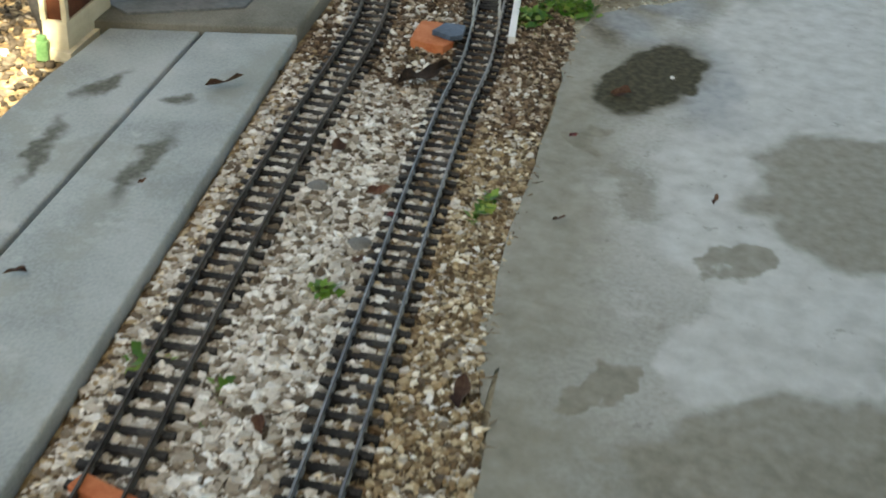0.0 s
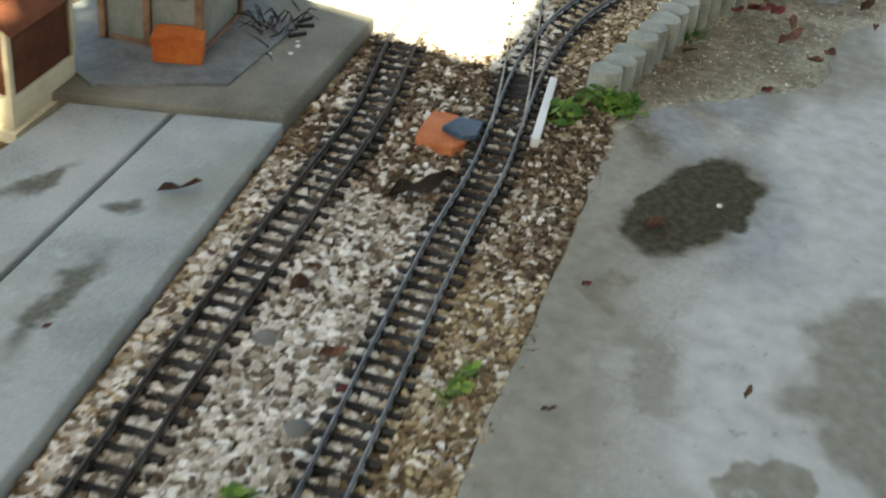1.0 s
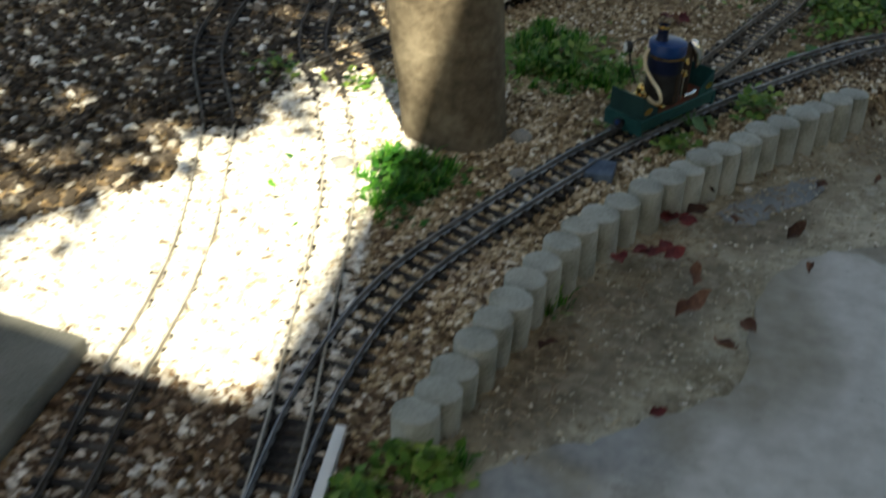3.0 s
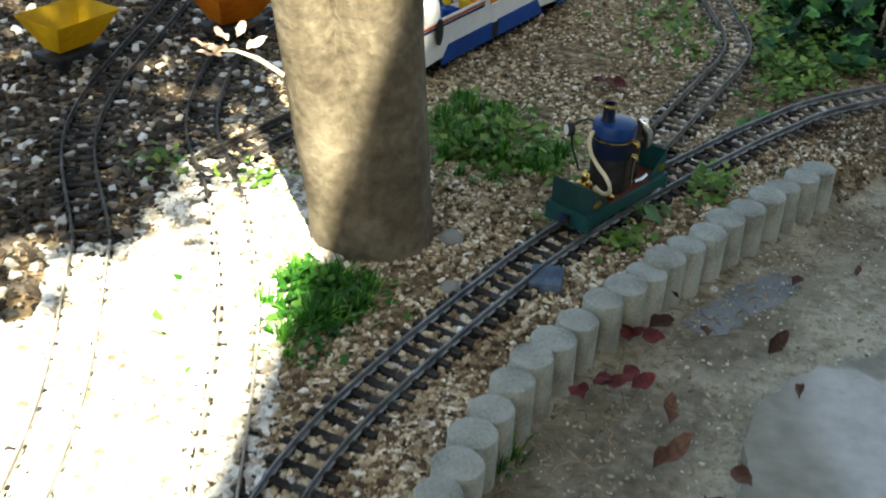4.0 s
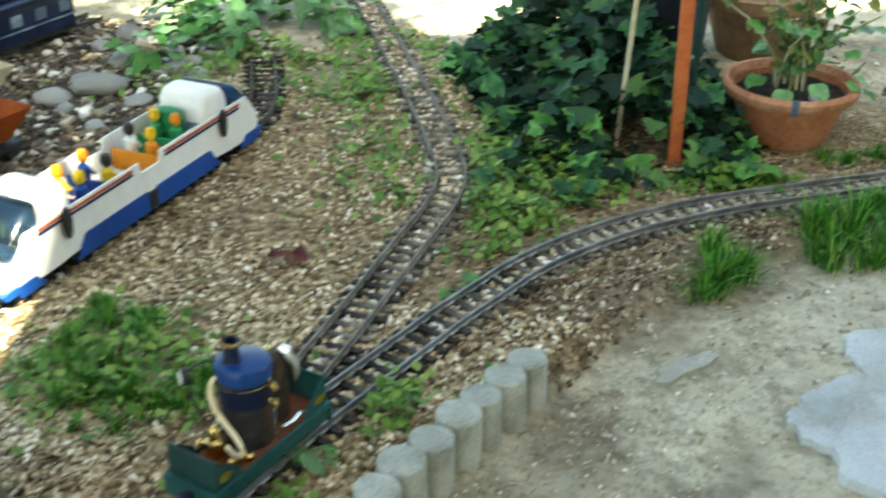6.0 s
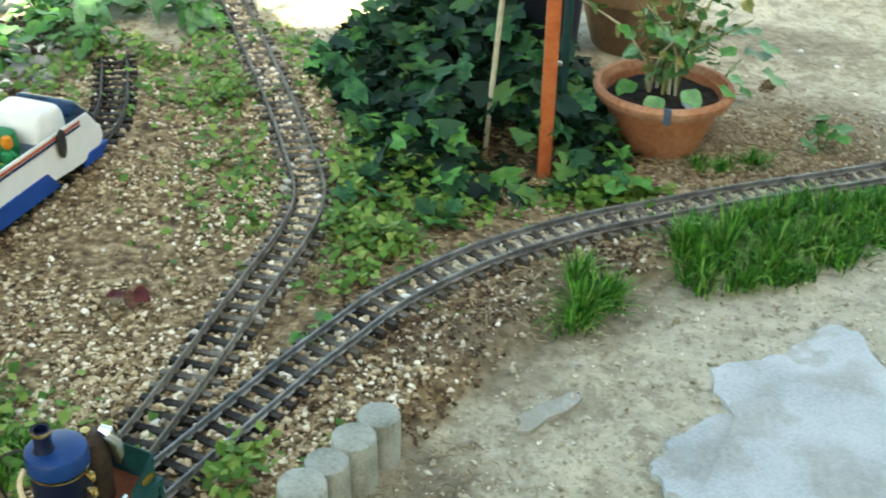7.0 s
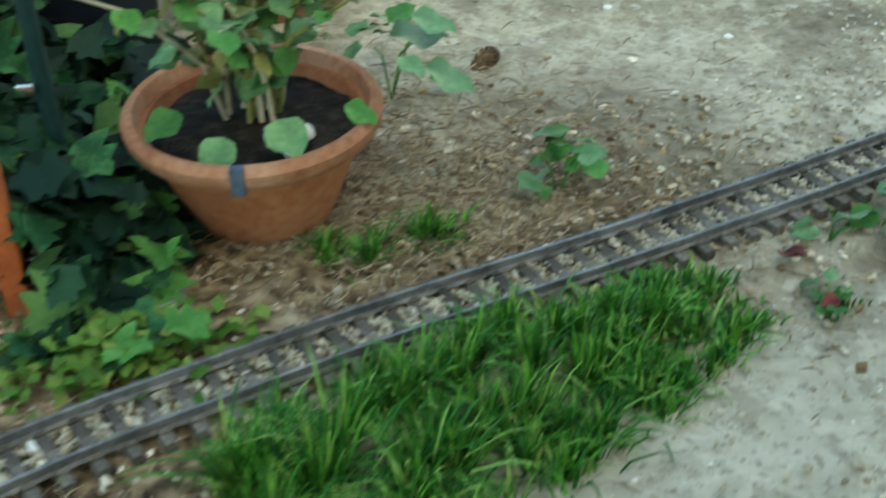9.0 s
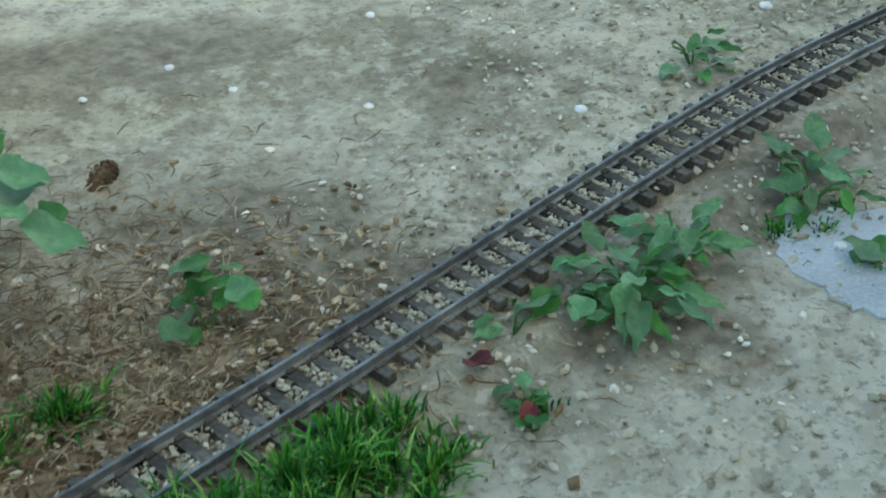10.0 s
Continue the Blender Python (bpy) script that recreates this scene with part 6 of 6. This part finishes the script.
weed(1.318, 2.146, 44, DOCK_LEAVES + ROUND_LEAVES[:1], 0.046, 0.72, "leafy broad-leaved weed beside the rails", 1, 0.045)
weed(1.377, 2.181, 24, DOCK_LEAVES, 0.035, 0.65, "leafy broad-leaved weed beside the rails", 14, 0.06)
weed(1.207, 2.141, 5, DOCK_LEAVES, 0.02, 0.6, "flat weed leaves beside the rails", 15, 0.02)
weed(1.261, 2.162, 6, ROUND_LEAVES, 0.03, 0.8, "small weed beside the rails", 2, 0.02)
weed(0.965, 2.22, 14, ROUND_LEAVES, 0.025, 0.85, "pale green weed behind the rails", 3, 0.06)
weed(1.557, 2.505, 12, BROAD_LEAVES, 0.03, 0.5, "small weed in the dry dirt", 4, 0.03)
weed(1.55, 2.238, 18, BROAD_LEAVES, 0.04, 0.6, "leafy weed beside the concrete patch", 5, 0.04)
weed(1.184, 2.055, 9, ROUND_LEAVES, 0.018, 0.5, "tiny weed in the dirt", 6, 0.02)
weed(1.555, 2.125, 4, ROUND_LEAVES, 0.02, 0.9, "flat round leaf on the concrete patch", 7, 0.01)
weed(0.205, 1.545, 6, ROUND_LEAVES, 0.03, 0.7, "small weed between the lines", 8, 0.02)
weed(0.335, 1.86, 9, IVY_LEAVES, 0.05, 0.7, "runner of ivy leaves on the gravel", 9, 0.02)
weed(0.235, 1.93, 10, IVY_LEAVES, 0.06, 0.7, "runner of ivy leaves on the gravel", 10, 0.025)
weed(0.585, 1.965, 9, IVY_LEAVES, 0.05, 0.8, "runner of ivy leaves by the stone", 11, 0.03)
weed(0.10, 1.13, 7, BROAD_LEAVES, 0.025, 0.5, "small weed behind the edging", 12, 0.03)
weed(0.80, 2.405, 10, ROUND_LEAVES, 0.05, 0.9, "blue-green leafy twig beside the pot", 13, 0.10)

for k, (x, y, n, sp, sz) in enumerate(((-0.46, 2.54, 34, 0.07, 1.2), (-0.33, 2.70, 34, 0.08, 1.3), (-0.55, 2.33, 24, 0.05, 0.9), (-0.24, 2.62, 18, 0.05, 0.9), (-0.40, 2.44, 20, 0.05, 0.8), (-0.57, 2.62, 22, 0.06, 1.1))):
    weed(x, y, n, BROAD_LEAVES + DOCK_LEAVES[:1], sp, sz, "lush broad-leaved plant in dappled sun behind the railcar", 30 + k, 0.08)

# fallen leaves, bark bits, cone, pebbles
DRY = [leaf_mesh("dead_leaf", 0.1, 0.040, 0.018, M_DEADLEAF, 0.5, -0.25), leaf_mesh("dead_leaf", 0.05, 0.030, 0.016, M_DEADLEAF, 0.7, 0.3)]
RED = [leaf_mesh("red_leaf", 0.1, 0.038, 0.024, M_REDLEAF, 0.4, -0.2), leaf_mesh("red_leaf", 0.05, 0.032, 0.026, M_REDLEAF, 0.3, 0.15)]


def fallen(kind, data, x, y, z, head, size, label):
    ob = new(kind, data)
    ob.matrix_world = Matrix.Translation((x, y, z + 0.004)) @ Euler((radians(25 * math.sin(head * 3)), radians(12 * math.cos(head * 5) - 6), radians(head))).to_matrix().to_4x4() @ Matrix.Scale(size, 4)
    tagged(ob, label, "leaf", group=kind + "s")


rnd = random.Random(77)
for x, y, z, s in ((0.232, 0.889, 0.004, 0.6), (0.307, 0.879, 0.004, 0.8), (0.218, 0.693, 0.004, 0.8), (0.215, 0.609, 0.004, 1.1), (0.296, 0.645, 0.004, 0.8), (0.275, 0.582, 0.004, 1.1), (0.085, 0.459, 0.004, 0.8), (0.184, 0.966, 0.004, 0.7), (0.32, 1.06, 0.004, 0.7), (0.16, 0.88, 0.004, 1.0), (0.245, -0.10, 0.004, 1.3),
                   (0.44, -0.40, 0.004, 0.5), (0.251, -0.55, 0.006, 0.5), (0.68, -0.03, 0.004, 0.5), (-0.255, -0.985, 0.024, 0.9), (-0.26, -0.75, 0.024, 0.35), (-0.09, -0.48, 0.004, 1.1), (0.0, -0.60, 0.004, 0.9), (0.096, -1.07, 0.004, 0.9), (0.28, -0.97, 0.004, 1.3), (-0.03, 1.55, 0.03, 0.9), (0.06, -0.75, 0.004, 0.8), (0.35, 0.83, 0.004, 0.5), (0.40, 1.12, 0.004, 0.6), (1.02, 2.06, 0.004, 0.8)):
    fallen("dead_leaf", rnd.choice(DRY), x, y, z, rnd.uniform(0, 360), s * (1.35 if 0.4 < y < 1.1 else 1), "curled brown dead leaf on the ground")
for x, y, z, s in ((0.142, 0.868, 0.005, 1.0), (0.155, 0.855, 0.005, 0.8), (0.120, 0.735, 0.005, 1.1), (0.138, 0.75, 0.005, 1.0), (0.150, 0.765, 0.005, 0.7), (0.128, 0.862, 0.007, 1.0), (0.105, 0.72, 0.006, 0.8), (0.165, 0.742, 0.005, 0.8), (-0.078, 1.58, 0.032, 0.9), (-0.045, 1.595, 0.032, 0.9), (1.19, 2.048, 0.004, 0.5), (1.158, 2.116, 0.004, 0.9), (-0.10, 1.24, 0.03, 0.8), (0.06, -0.63, 0.004, 0.5), (0.24, 0.40, 0.004, 0.5), (0.20, -0.30, 0.004, 0.4)):
    fallen("red_leaf", rnd.choice(RED), x, y, z, rnd.uniform(0, 360), s * 1.15, "dark red fallen leaf on the ground")
fallen("dead_leaf", DRY[0], -0.335, -0.455, 0.026, 35, 1.5, "long brown dead leaf on the concrete path")
BARK = leaf_mesh("bark_strip", 0.25, 0.115, 0.028, M_BARKBIT, 0.5, -0.08)
ob = new("bark_strip", BARK)
ob.matrix_world = pose(-0.10, -0.265, 0.010, rx=12, rz=62)
tagged(ob, "long dark curled strip of bark on the gravel", "bark")
cone = bmesh.new()
for k in range(46):
    t = k / 46
    a = k * 2.4
    rr = 0.014 * math.sin(math.pi * (0.12 + 0.85 * t)) ** 0.7
    box(cone, 0.2 * rr, rr, -0.0035, 0.0035, -0.001, 0.001, m=Matrix.Translation((0, 0, 0.042 * t)) @ Matrix.Rotation(a, 4, "Z") @ Matrix.Rotation(-0.5, 4, "Y"))
lathe(cone, [(0.002, 0), (0.005, 0.01), (0.005, 0.03), (0, 0.042)], 8)
solo("pine_cone", cone, M_WOODBIT, "open brown pine cone lying on the dirt", "pine cone", at=pose(0.890, 2.464, 0.012, ry=80, rz=50))
PEB = bmesh.new()
bmesh.ops.create_icosphere(PEB, subdivisions=2, radius=1.0)
for v in PEB.verts:
    v.co *= 1 + 0.25 * noise.noise(v.co * 1.3)
    v.co.z *= 0.6
PEB_W = finish(PEB, "pebble", M_WHITE, True)
PEB_G = PEB_W.copy()
PEB_G.materials.clear()
PEB_G.materials.append(M_STONE)
for x, y, s, w in ((0.221, 1.042, 0.006, 1), (0.218, 0.821, 0.003, 1), (0.289, 0.005, 0.004, 1), (1.06, 2.626, 0.006, 1), (1.191, 2.540, 0.006, 1), (1.400, 2.452, 0.007, 1), (1.708, 2.606, 0.008, 1), (1.535, 2.164, 0.006, 1), (-0.43, 0.03, 0.004, 1), (-0.425, 0.0, 0.004, 1), (-0.44, 0.045, 0.003, 1), (-0.45, -0.02, 0.003, 1), (-0.069, -0.602, 0.016, 0), (0.044, -0.71, 0.016, 0), (-0.13, 0.96, 0.018, 0), (-0.09, 0.84, 0.014, 0), (-0.40, 1.0, 0.018, 0), (-0.33, 0.74, 0.02, 0), (1.0, 2.7, 0.005, 1), (0.9, 2.65, 0.005, 1), (1.25, 2.75, 0.006, 1)):
    ob = new("pebble" if w else "grey_stone", PEB_W if w else PEB_G)
    ob.matrix_world = Matrix.Translation((x, y, max(gz(x, y), 0.001 if x > 0.1 and y < 1.0 else -1) + (0.03 if x < -0.41 and y < 0.06 else 0) + 0.3 * s)) @ Matrix.Rotation(rnd.uniform(0, 6), 4, "Z") @ Matrix.Scale(s, 4)
    tagged(ob, "small white pebble on the ground" if w else "grey rounded stone half sunk in the gravel", "pebble" if w else "stone", group="loose pebbles" if w else "loose stones")


rnd = random.Random(91)
for x, y, q in [(-0.595, 2.185, 0.052), (-0.66, 2.12, 0.035)] + [(rnd.uniform(-0.72, -0.42), rnd.uniform(1.78, 2.55), rnd.uniform(0.012, 0.03)) for _ in range(34)]:
    if abs((x + 0.343) * 0.97 - (y - 1.70) * 0.24) < 0.085 and y < 2.1:
        continue
    ob = new("rock", PEB_G)
    ob.matrix_world = Matrix.Translation((x, y, gz(x, y) + 0.25 * q)) @ Euler((rnd.uniform(-0.3, 0.3), rnd.uniform(-0.3, 0.3), rnd.uniform(0, 6))).to_matrix().to_4x4() @ Matrix.Diagonal((q * rnd.uniform(0.8, 1.3), q, q * rnd.uniform(0.7, 1.1), 1))
    tagged(ob, "pale grey rock lying in the litter", "rock", group="pale rocks")


# ---- gravel, chips and crumbs ----
def chips(name, n, place, lo, hi, mat, label, seed, flat=0.55, cover=0.07, rise=0.0008, patchy=0.0):
    """Broken chips; patchy thins them out where a broad noise is low, down to bare soil."""
    r = np.random.default_rng(seed)
    xy = place(n, r)
    if patchy:
        thin = np.array([noise.noise((x * 7, y * 7, 1.5)) + 0.5 * noise.noise((x * 19, y * 19, 8.5)) for x, y in xy])
        xy = xy[r.uniform(0, 1, len(xy)) < np.clip(0.75 + patchy * thin, 0.06, 1)]
    keep, low = np.ones(len(xy), bool), np.zeros(len(xy))
    T = np.array(TIES)
    for k in range(0, len(xy), 4000):
        q = xy[k:k + 4000]
        dx, dy = q[:, :1] - T[None, :, 0], q[:, 1:2] - T[None, :, 1]
        al, ac = np.abs(dx * T[None, :, 2] + dy * T[None, :, 3]), np.abs(dy * T[None, :, 2] - dx * T[None, :, 3])
        ties = ((al < 0.0065) & (ac < 0.043)).any(1) & (r.uniform(0, 1, len(q)) > cover)
        rails = ((al < 0.02) & (np.abs(ac - 0.0235) < 0.005)).any(1)
        keep[k:k + 4000] = ~(ties | rails)
        low[k:k + 4000] = np.where(((al < 0.02) & (ac < 0.046)).any(1), -rise, 0.0)
    xy, low = xy[keep], low[keep]
    n = len(xy)
    base = np.array([(1, 0.1, -0.5), (0.1, 1, -0.5), (-1, -0.1, -0.5), (-0.1, -1, -0.5), (0.55, 0.5, 0.7), (-0.5, 0.55, 0.7), (-0.6, -0.5, 0.7), (0.5, -0.6, 0.7)], float)
    tri = np.array([(0, 1, 4, 4), (1, 2, 5, 5), (2, 3, 6, 6), (3, 0, 7, 7), (1, 5, 4, 4), (2, 6, 5, 5), (3, 7, 6, 6), (0, 4, 7, 7), (4, 5, 6, 7)])
    s = (lo * 0.8 + (hi * 1.12 - lo * 0.8) * r.uniform(0, 1, (n, 1)) ** 1.5) * np.stack([r.uniform(0.8, 1.3, n), r.uniform(0.5, 0.9, n), r.uniform(0.3, 0.7, n) * flat / 0.55], 1)
    v = base[None] * s[:, None, :] * r.uniform(0.7, 1.25, (n, 8, 1))
    a, b = r.uniform(0, 2 * np.pi, n), r.normal(0, 0.3, n)
    ca, sa, cb, sb = np.cos(a), np.sin(a), np.cos(b), np.sin(b)
    x, y, z = v[..., 0], v[..., 1], v[..., 2]
    x, z = x * cb[:, None] + z * sb[:, None], -x * sb[:, None] + z * cb[:, None]
    x, y = x * ca[:, None] - y * sa[:, None], x * sa[:, None] + y * ca[:, None]
    g = np.array([gz(*p) for p in xy])
    v = np.stack([x + xy[:, :1], y + xy[:, 1:2], z + (g + 0.0035 - low)[:, None]], -1).reshape(-1, 3)
    f = (tri[None] + 8 * np.arange(n)[:, None, None]).reshape(-1, 4)
    me = mesh(name, v.tolist(), [q[:3] if q[2] == q[3] else q for q in f.tolist()])
    me.materials.append(mat)
    return tagged(new(name, me), label, "gravel", kind="stuff")


def strip_place(y0, y1, left, right, power=1.0):
    def go(n, r):
        y = r.uniform(y0, y1, n)
        l, q = np.array([left(v) for v in y]), np.array([right(v) for v in y])
        return np.stack([l + (q - l) * r.uniform(0, 1, n) ** power, y], 1)
    return go


left_a = lambda y: lerp_list(PATH_SIDE, y) + 0.004
main_x = lambda y: lerp_list([(p[1], p[0]) for p in MAIN], y)
def along(pts, half, y0, y1, x0=-9.0):
    """Places between the rails of a track."""
    line = [(p, d) for p, d in spline(pts, 0.01) if y0 < p.y < y1 and p.x > x0]
    P, D = np.array([tuple(p) for p, _ in line]), np.array([tuple(d) for _, d in line])

    def go(n, r):
        k, w = r.integers(0, len(P), n), r.uniform(-half, half, n)
        return P[k] + np.stack([-D[k, 1], D[k, 0]], 1) * w[:, None] + r.uniform(-0.005, 0.005, (n, 2))
    return go


chips("gravel", 20000, strip_place(-1.75, -0.25, left_a, lambda y: main_x(y) + 0.01), 0.004, 0.0105, M_CHIP, "pale broken gravel between the tracks", 1)
chips("gravel", 900, strip_place(-0.35, 0.1, left_a, lambda y: main_x(y) + 0.01), 0.004, 0.0095, M_CHIP, "scattered pale gravel near the points", 12)
chips("gravel", 10500, strip_place(-0.45, 0.24, left_a, lambda y: main_x(y) + 0.01), 0.003, 0.0085, M_CHIPD, "brown weathered gravel near the points", 13, patchy=0.5)
chips("gravel", 3600, strip_place(-1.75, -0.2, left_a, lambda y: left_a(y) + 0.075, 1.6), 0.003, 0.008, M_CHIPB, "brown gravel along the concrete path", 14)
chips("gravel", 9500, strip_place(-1.75, -0.3, lambda y: main_x(y) - 0.02, lambda y: edge_x(y) + 0.004), 0.003, 0.0085, M_CHIPB, "brown weathered gravel beside the patio", 2)
chips("gravel", 4200, strip_place(-0.35, 0.3, lambda y: main_x(y) - 0.02, lambda y: edge_x(y) + 0.004), 0.003, 0.0085, M_CHIPD, "dark brown gravel beside the patio", 19)
chips("gravel", 2400, strip_place(-1.75, -0.1, lambda y: main_x(y) - 0.02, lambda y: edge_x(y)), 0.003, 0.009, M_CHIP, "pale broken gravel", 3)
chips("gravel", 17000, strip_place(0.2, 0.8, lambda y: lerp_list([(0.2, -0.19), (0.8, -0.25)], y), lambda y: edge_x(y) - 0.022), 0.002, 0.0066, M_CHIPB, "brown and pale gravel of the raised bed", 4, patchy=1.0)
chips("gravel", 3500, strip_place(0.2, 0.6, lambda y: main_x(y) - 0.1, lambda y: edge_x(y) - 0.022), 0.003, 0.0080, M_CHIPD, "dark brown gravel behind the edging", 15, patchy=1.0)
chips("gravel", 11000, strip_place(0.8, 1.5, lambda y: -0.5 - 0.1 * y, lambda y: edge_x(y) - 0.022), 0.002, 0.0064, M_CHIPB, "brown and pale gravel of the raised bed", 16, patchy=1.0)
chips("gravel", 18000, strip_place(0.45, 1.5, lambda y: lerp_list([(0.2, -0.19), (0.8, -0.25), (1.0, -0.6)], y), lambda y: edge_x(y) - 0.022), 0.002, 0.0064, M_CHIPT, "pale gravel of the raised bed", 5, patchy=1.0)
chips("ballast", 2600, along(SIDING, 0.030, -1.7, 0.15), 0.004, 0.0075, M_CHIP, "pale ballast between the sleepers of the siding", 21, cover=0.02, rise=0.0015)
chips("ballast", 3000, along(SIDING_SUN, 0.048, 0.2, 1.0), 0.004, 0.009, M_CHIP_SUN, "pale ballast over the sleepers, coloured lighter for the sun", 22, cover=0.8, rise=0.003)
chips("ballast", 3200, along(BRANCH_A, 0.048, 0.21, 1.0), 0.004, 0.009, M_CHIP_SUN, "pale ballast over the sleepers, coloured lighter for the sun", 23, cover=0.8, rise=0.003)
chips("ballast", 1500, along(BRANCH_B, 0.024, 1.15, 2.9), 0.003, 0.008, M_CHIPT, "tan ballast between the sleepers of the branch line", 24, cover=0.03, rise=0.002)
chips("ballast", 500, along(BRANCH_B, 0.042, 1.15, 2.9), 0.004, 0.008, M_CHIP, "white chips between the sleepers", 25, cover=0.03, rise=0.003)
chips("ballast", 1300, along(MAIN, 0.024, 0.2, 1.9), 0.003, 0.008, M_CHIPT, "tan ballast between the sleepers of the main line", 26, cover=0.03, rise=0.003)
chips("ballast", 600, along(MAIN, 0.022, -1.6, 1.9), 0.003, 0.008, M_CHIP, "white chips between the sleepers", 27, cover=0.05, rise=0.004)
chips("ballast", 9000, along(MAIN, 0.021, 1.7, 2.7), 0.0012, 0.0036, M_CLOD, "pale dirt packed between the sleepers", 28, cover=0.04, rise=0.0055)
chips("gravel", 9000, strip_place(1.3, 2.7, lambda y: -0.6, lambda y: min(0.55, main_x(y) + 0.05)), 0.0015, 0.0052, M_CHIPB, "brown and pale gravel round the branch line", 6, patchy=1.0)
chips("gravel", 15000, strip_place(1.1, 2.5, lambda y: -0.4, lambda y: 0.16), 0.0015, 0.0055, M_CHIPT, "pale gravel beside the railcar", 7, patchy=1.0)
chips("gravel", 3200, strip_place(1.38, 2.0, lambda y: main_x(y) + 0.03, lambda y: main_x(y) + 0.20, 1.5), 0.0015, 0.005, M_CHIPD, "scattered chips in the grey-brown soil beside the line", 18, patchy=1.4)
chips("crumbs", 12000, strip_place(1.3, 3.3, lambda y: max(0.15, main_x(min(y, 2.5)) - 0.5), lambda y: 2.4), 0.001, 0.0042, M_CRUMB, "crumbs of dirt and chips on the bare ground", 8)
chips("clods", 4500, strip_place(1.25, 3.2, lambda y: max(0.35, main_x(min(y, 2.5)) - 0.35), lambda y: 2.4), 0.0015, 0.0062, M_CLOD, "flat clods of dry dirt", 29, flat=0.5, patchy=1.5)
chips("crumbs", 1500, strip_place(0.25, 1.4, lambda y: edge_x(y) + 0.03, lambda y: edge_x(y) + 0.28), 0.001, 0.0035, M_CRUMB, "crumbs of dirt beside the edging", 9)
chips("gravel", 11000, strip_place(0.2, 1.05, lambda y: -0.36 - 0.2 * y, lambda y: -0.16 - 0.1 * y), 0.004, 0.009, M_CHIP_SUN, "pale gravel under the branch line, coloured lighter for the sun", 11, cover=0.6)
chips("gravel", 9000, strip_place(0.2, 0.62, lambda y: lerp_list([(0.2, -0.80), (0.37, -0.66), (0.62, -0.48)], y), lambda y: -0.36 - 0.1 * y), 0.004, 0.009, M_CHIP_SUN, "pale gravel behind the platform, coloured lighter for the sun", 17, cover=0.5)
chips("bark_crumbs", 1500, lambda n, r: r.normal(0, 1, (n, 2)) * (0.16, 0.10) + (0.90, 2.20), 0.0015, 0.006, M_CHIPB, "brown bark crumbs around the pot", 33)
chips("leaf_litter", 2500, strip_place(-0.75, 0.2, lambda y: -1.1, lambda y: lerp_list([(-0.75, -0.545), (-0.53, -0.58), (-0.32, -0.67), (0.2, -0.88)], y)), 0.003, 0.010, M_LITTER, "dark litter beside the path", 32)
chips("stones", 480, strip_place(1.3, 2.5, lambda y: -1.0, lambda y: -0.42), 0.006, 0.016, M_CHIP, "pale broken stones in the dappled litter", 30)
chips("stones", 500, strip_place(0.5, 1.4, lambda y: -1.3, lambda y: -0.5), 0.005, 0.014, M_CHIP, "pale broken stones in the dappled litter", 31)
# Litter ends at the sun's edge; its near-black colours deepen the shade there.
chips("leaf_litter", 26000, strip_place(0.27, 2.6, lambda y: -1.5, lambda y: lerp_list([(0.27, -0.74), (0.37, -0.66), (0.58, -0.49), (1.2, -0.53), (1.8, -0.45)], y)), 0.004, 0.011, M_LITTER, "coarse litter, coloured near-black for the dappled shade", 10)


def needles(name, n, place, length, label, seed):
    """Thin dry needles and stalks lying flat."""
    r = np.random.default_rng(seed)
    xy = place(n, r)
    a, l, w = r.uniform(0, 2 * np.pi, n), length * r.uniform(0.3, 1.3, n), r.uniform(0.0004, 0.0009, n)
    g = np.array([gz(*p) for p in xy]) + 0.003 + r.uniform(0, 0.003, n)
    dx, dy = np.cos(a) * l, np.sin(a) * l
    sx, sy = -np.sin(a) * w, np.cos(a) * w
    bend = r.uniform(-0.2, 0.2, n)
    x, y = xy[:, 0], xy[:, 1]
    mx, my = x + dx / 2 - dy * bend, y + dy / 2 + dx * bend
    v = np.stack([np.stack(q, 1) for q in ((x + sx, y + sy, g), (x - sx, y - sy, g), (mx + sx, my + sy, g + 0.002), (mx - sx, my - sy, g + 0.002), (x + dx, y + dy, g + r.uniform(-0.002, 0.003, n)), (mx, my, g + 0.0035))], 1).reshape(-1, 3)
    k = np.arange(n)[:, None] * 6
    f = np.concatenate([k + [[0, 1, 5]], k + [[0, 5, 2]], k + [[1, 3, 5]], k + [[2, 5, 4]], k + [[5, 3, 4]]]).tolist()
    me = mesh(name, v.tolist(), f)
    me.materials.append(M_STRAW)
    return tagged(new(name, me), label, "plant litter", kind="stuff")


def round_place(x, y, sx, sy):
    return lambda n, r: r.normal(0, 1, (n, 2)) * (sx, sy) + (x, y)


needles("dry_needles", 3600, round_place(0.86, 2.22, 0.15, 0.12), 0.028, "brown dry needles and stalks around the pot", 1)
needles("dry_needles", 2200, strip_place(1.6, 2.3, lambda y: 0.15, lambda y: 0.6), 0.022, "dry stalks on the gravel", 2)
needles("dry_needles", 350, strip_place(2.0, 3.2, lambda y: 0.7, lambda y: 2.2), 0.02, "sparse dry stalks on the dirt", 3)
needles("dry_needles", 700, strip_place(0.25, 1.4, lambda y: edge_x(y) + 0.02, lambda y: edge_x(y) + 0.12), 0.02, "dry stalks along the edging", 4)
needles("dry_needles", 2600, strip_place(-1.6, 0.25, lambda y: main_x(y) - 0.02, lambda y: edge_x(y) + 0.01), 0.018, "dry stalks in the brown gravel", 5)
needles("dry_needles", 2500, strip_place(0.3, 2.4, lambda y: -0.7, lambda y: min(edge_x(y) - 0.03, 0.3)), 0.02, "dry stalks in the gravel bed", 6)
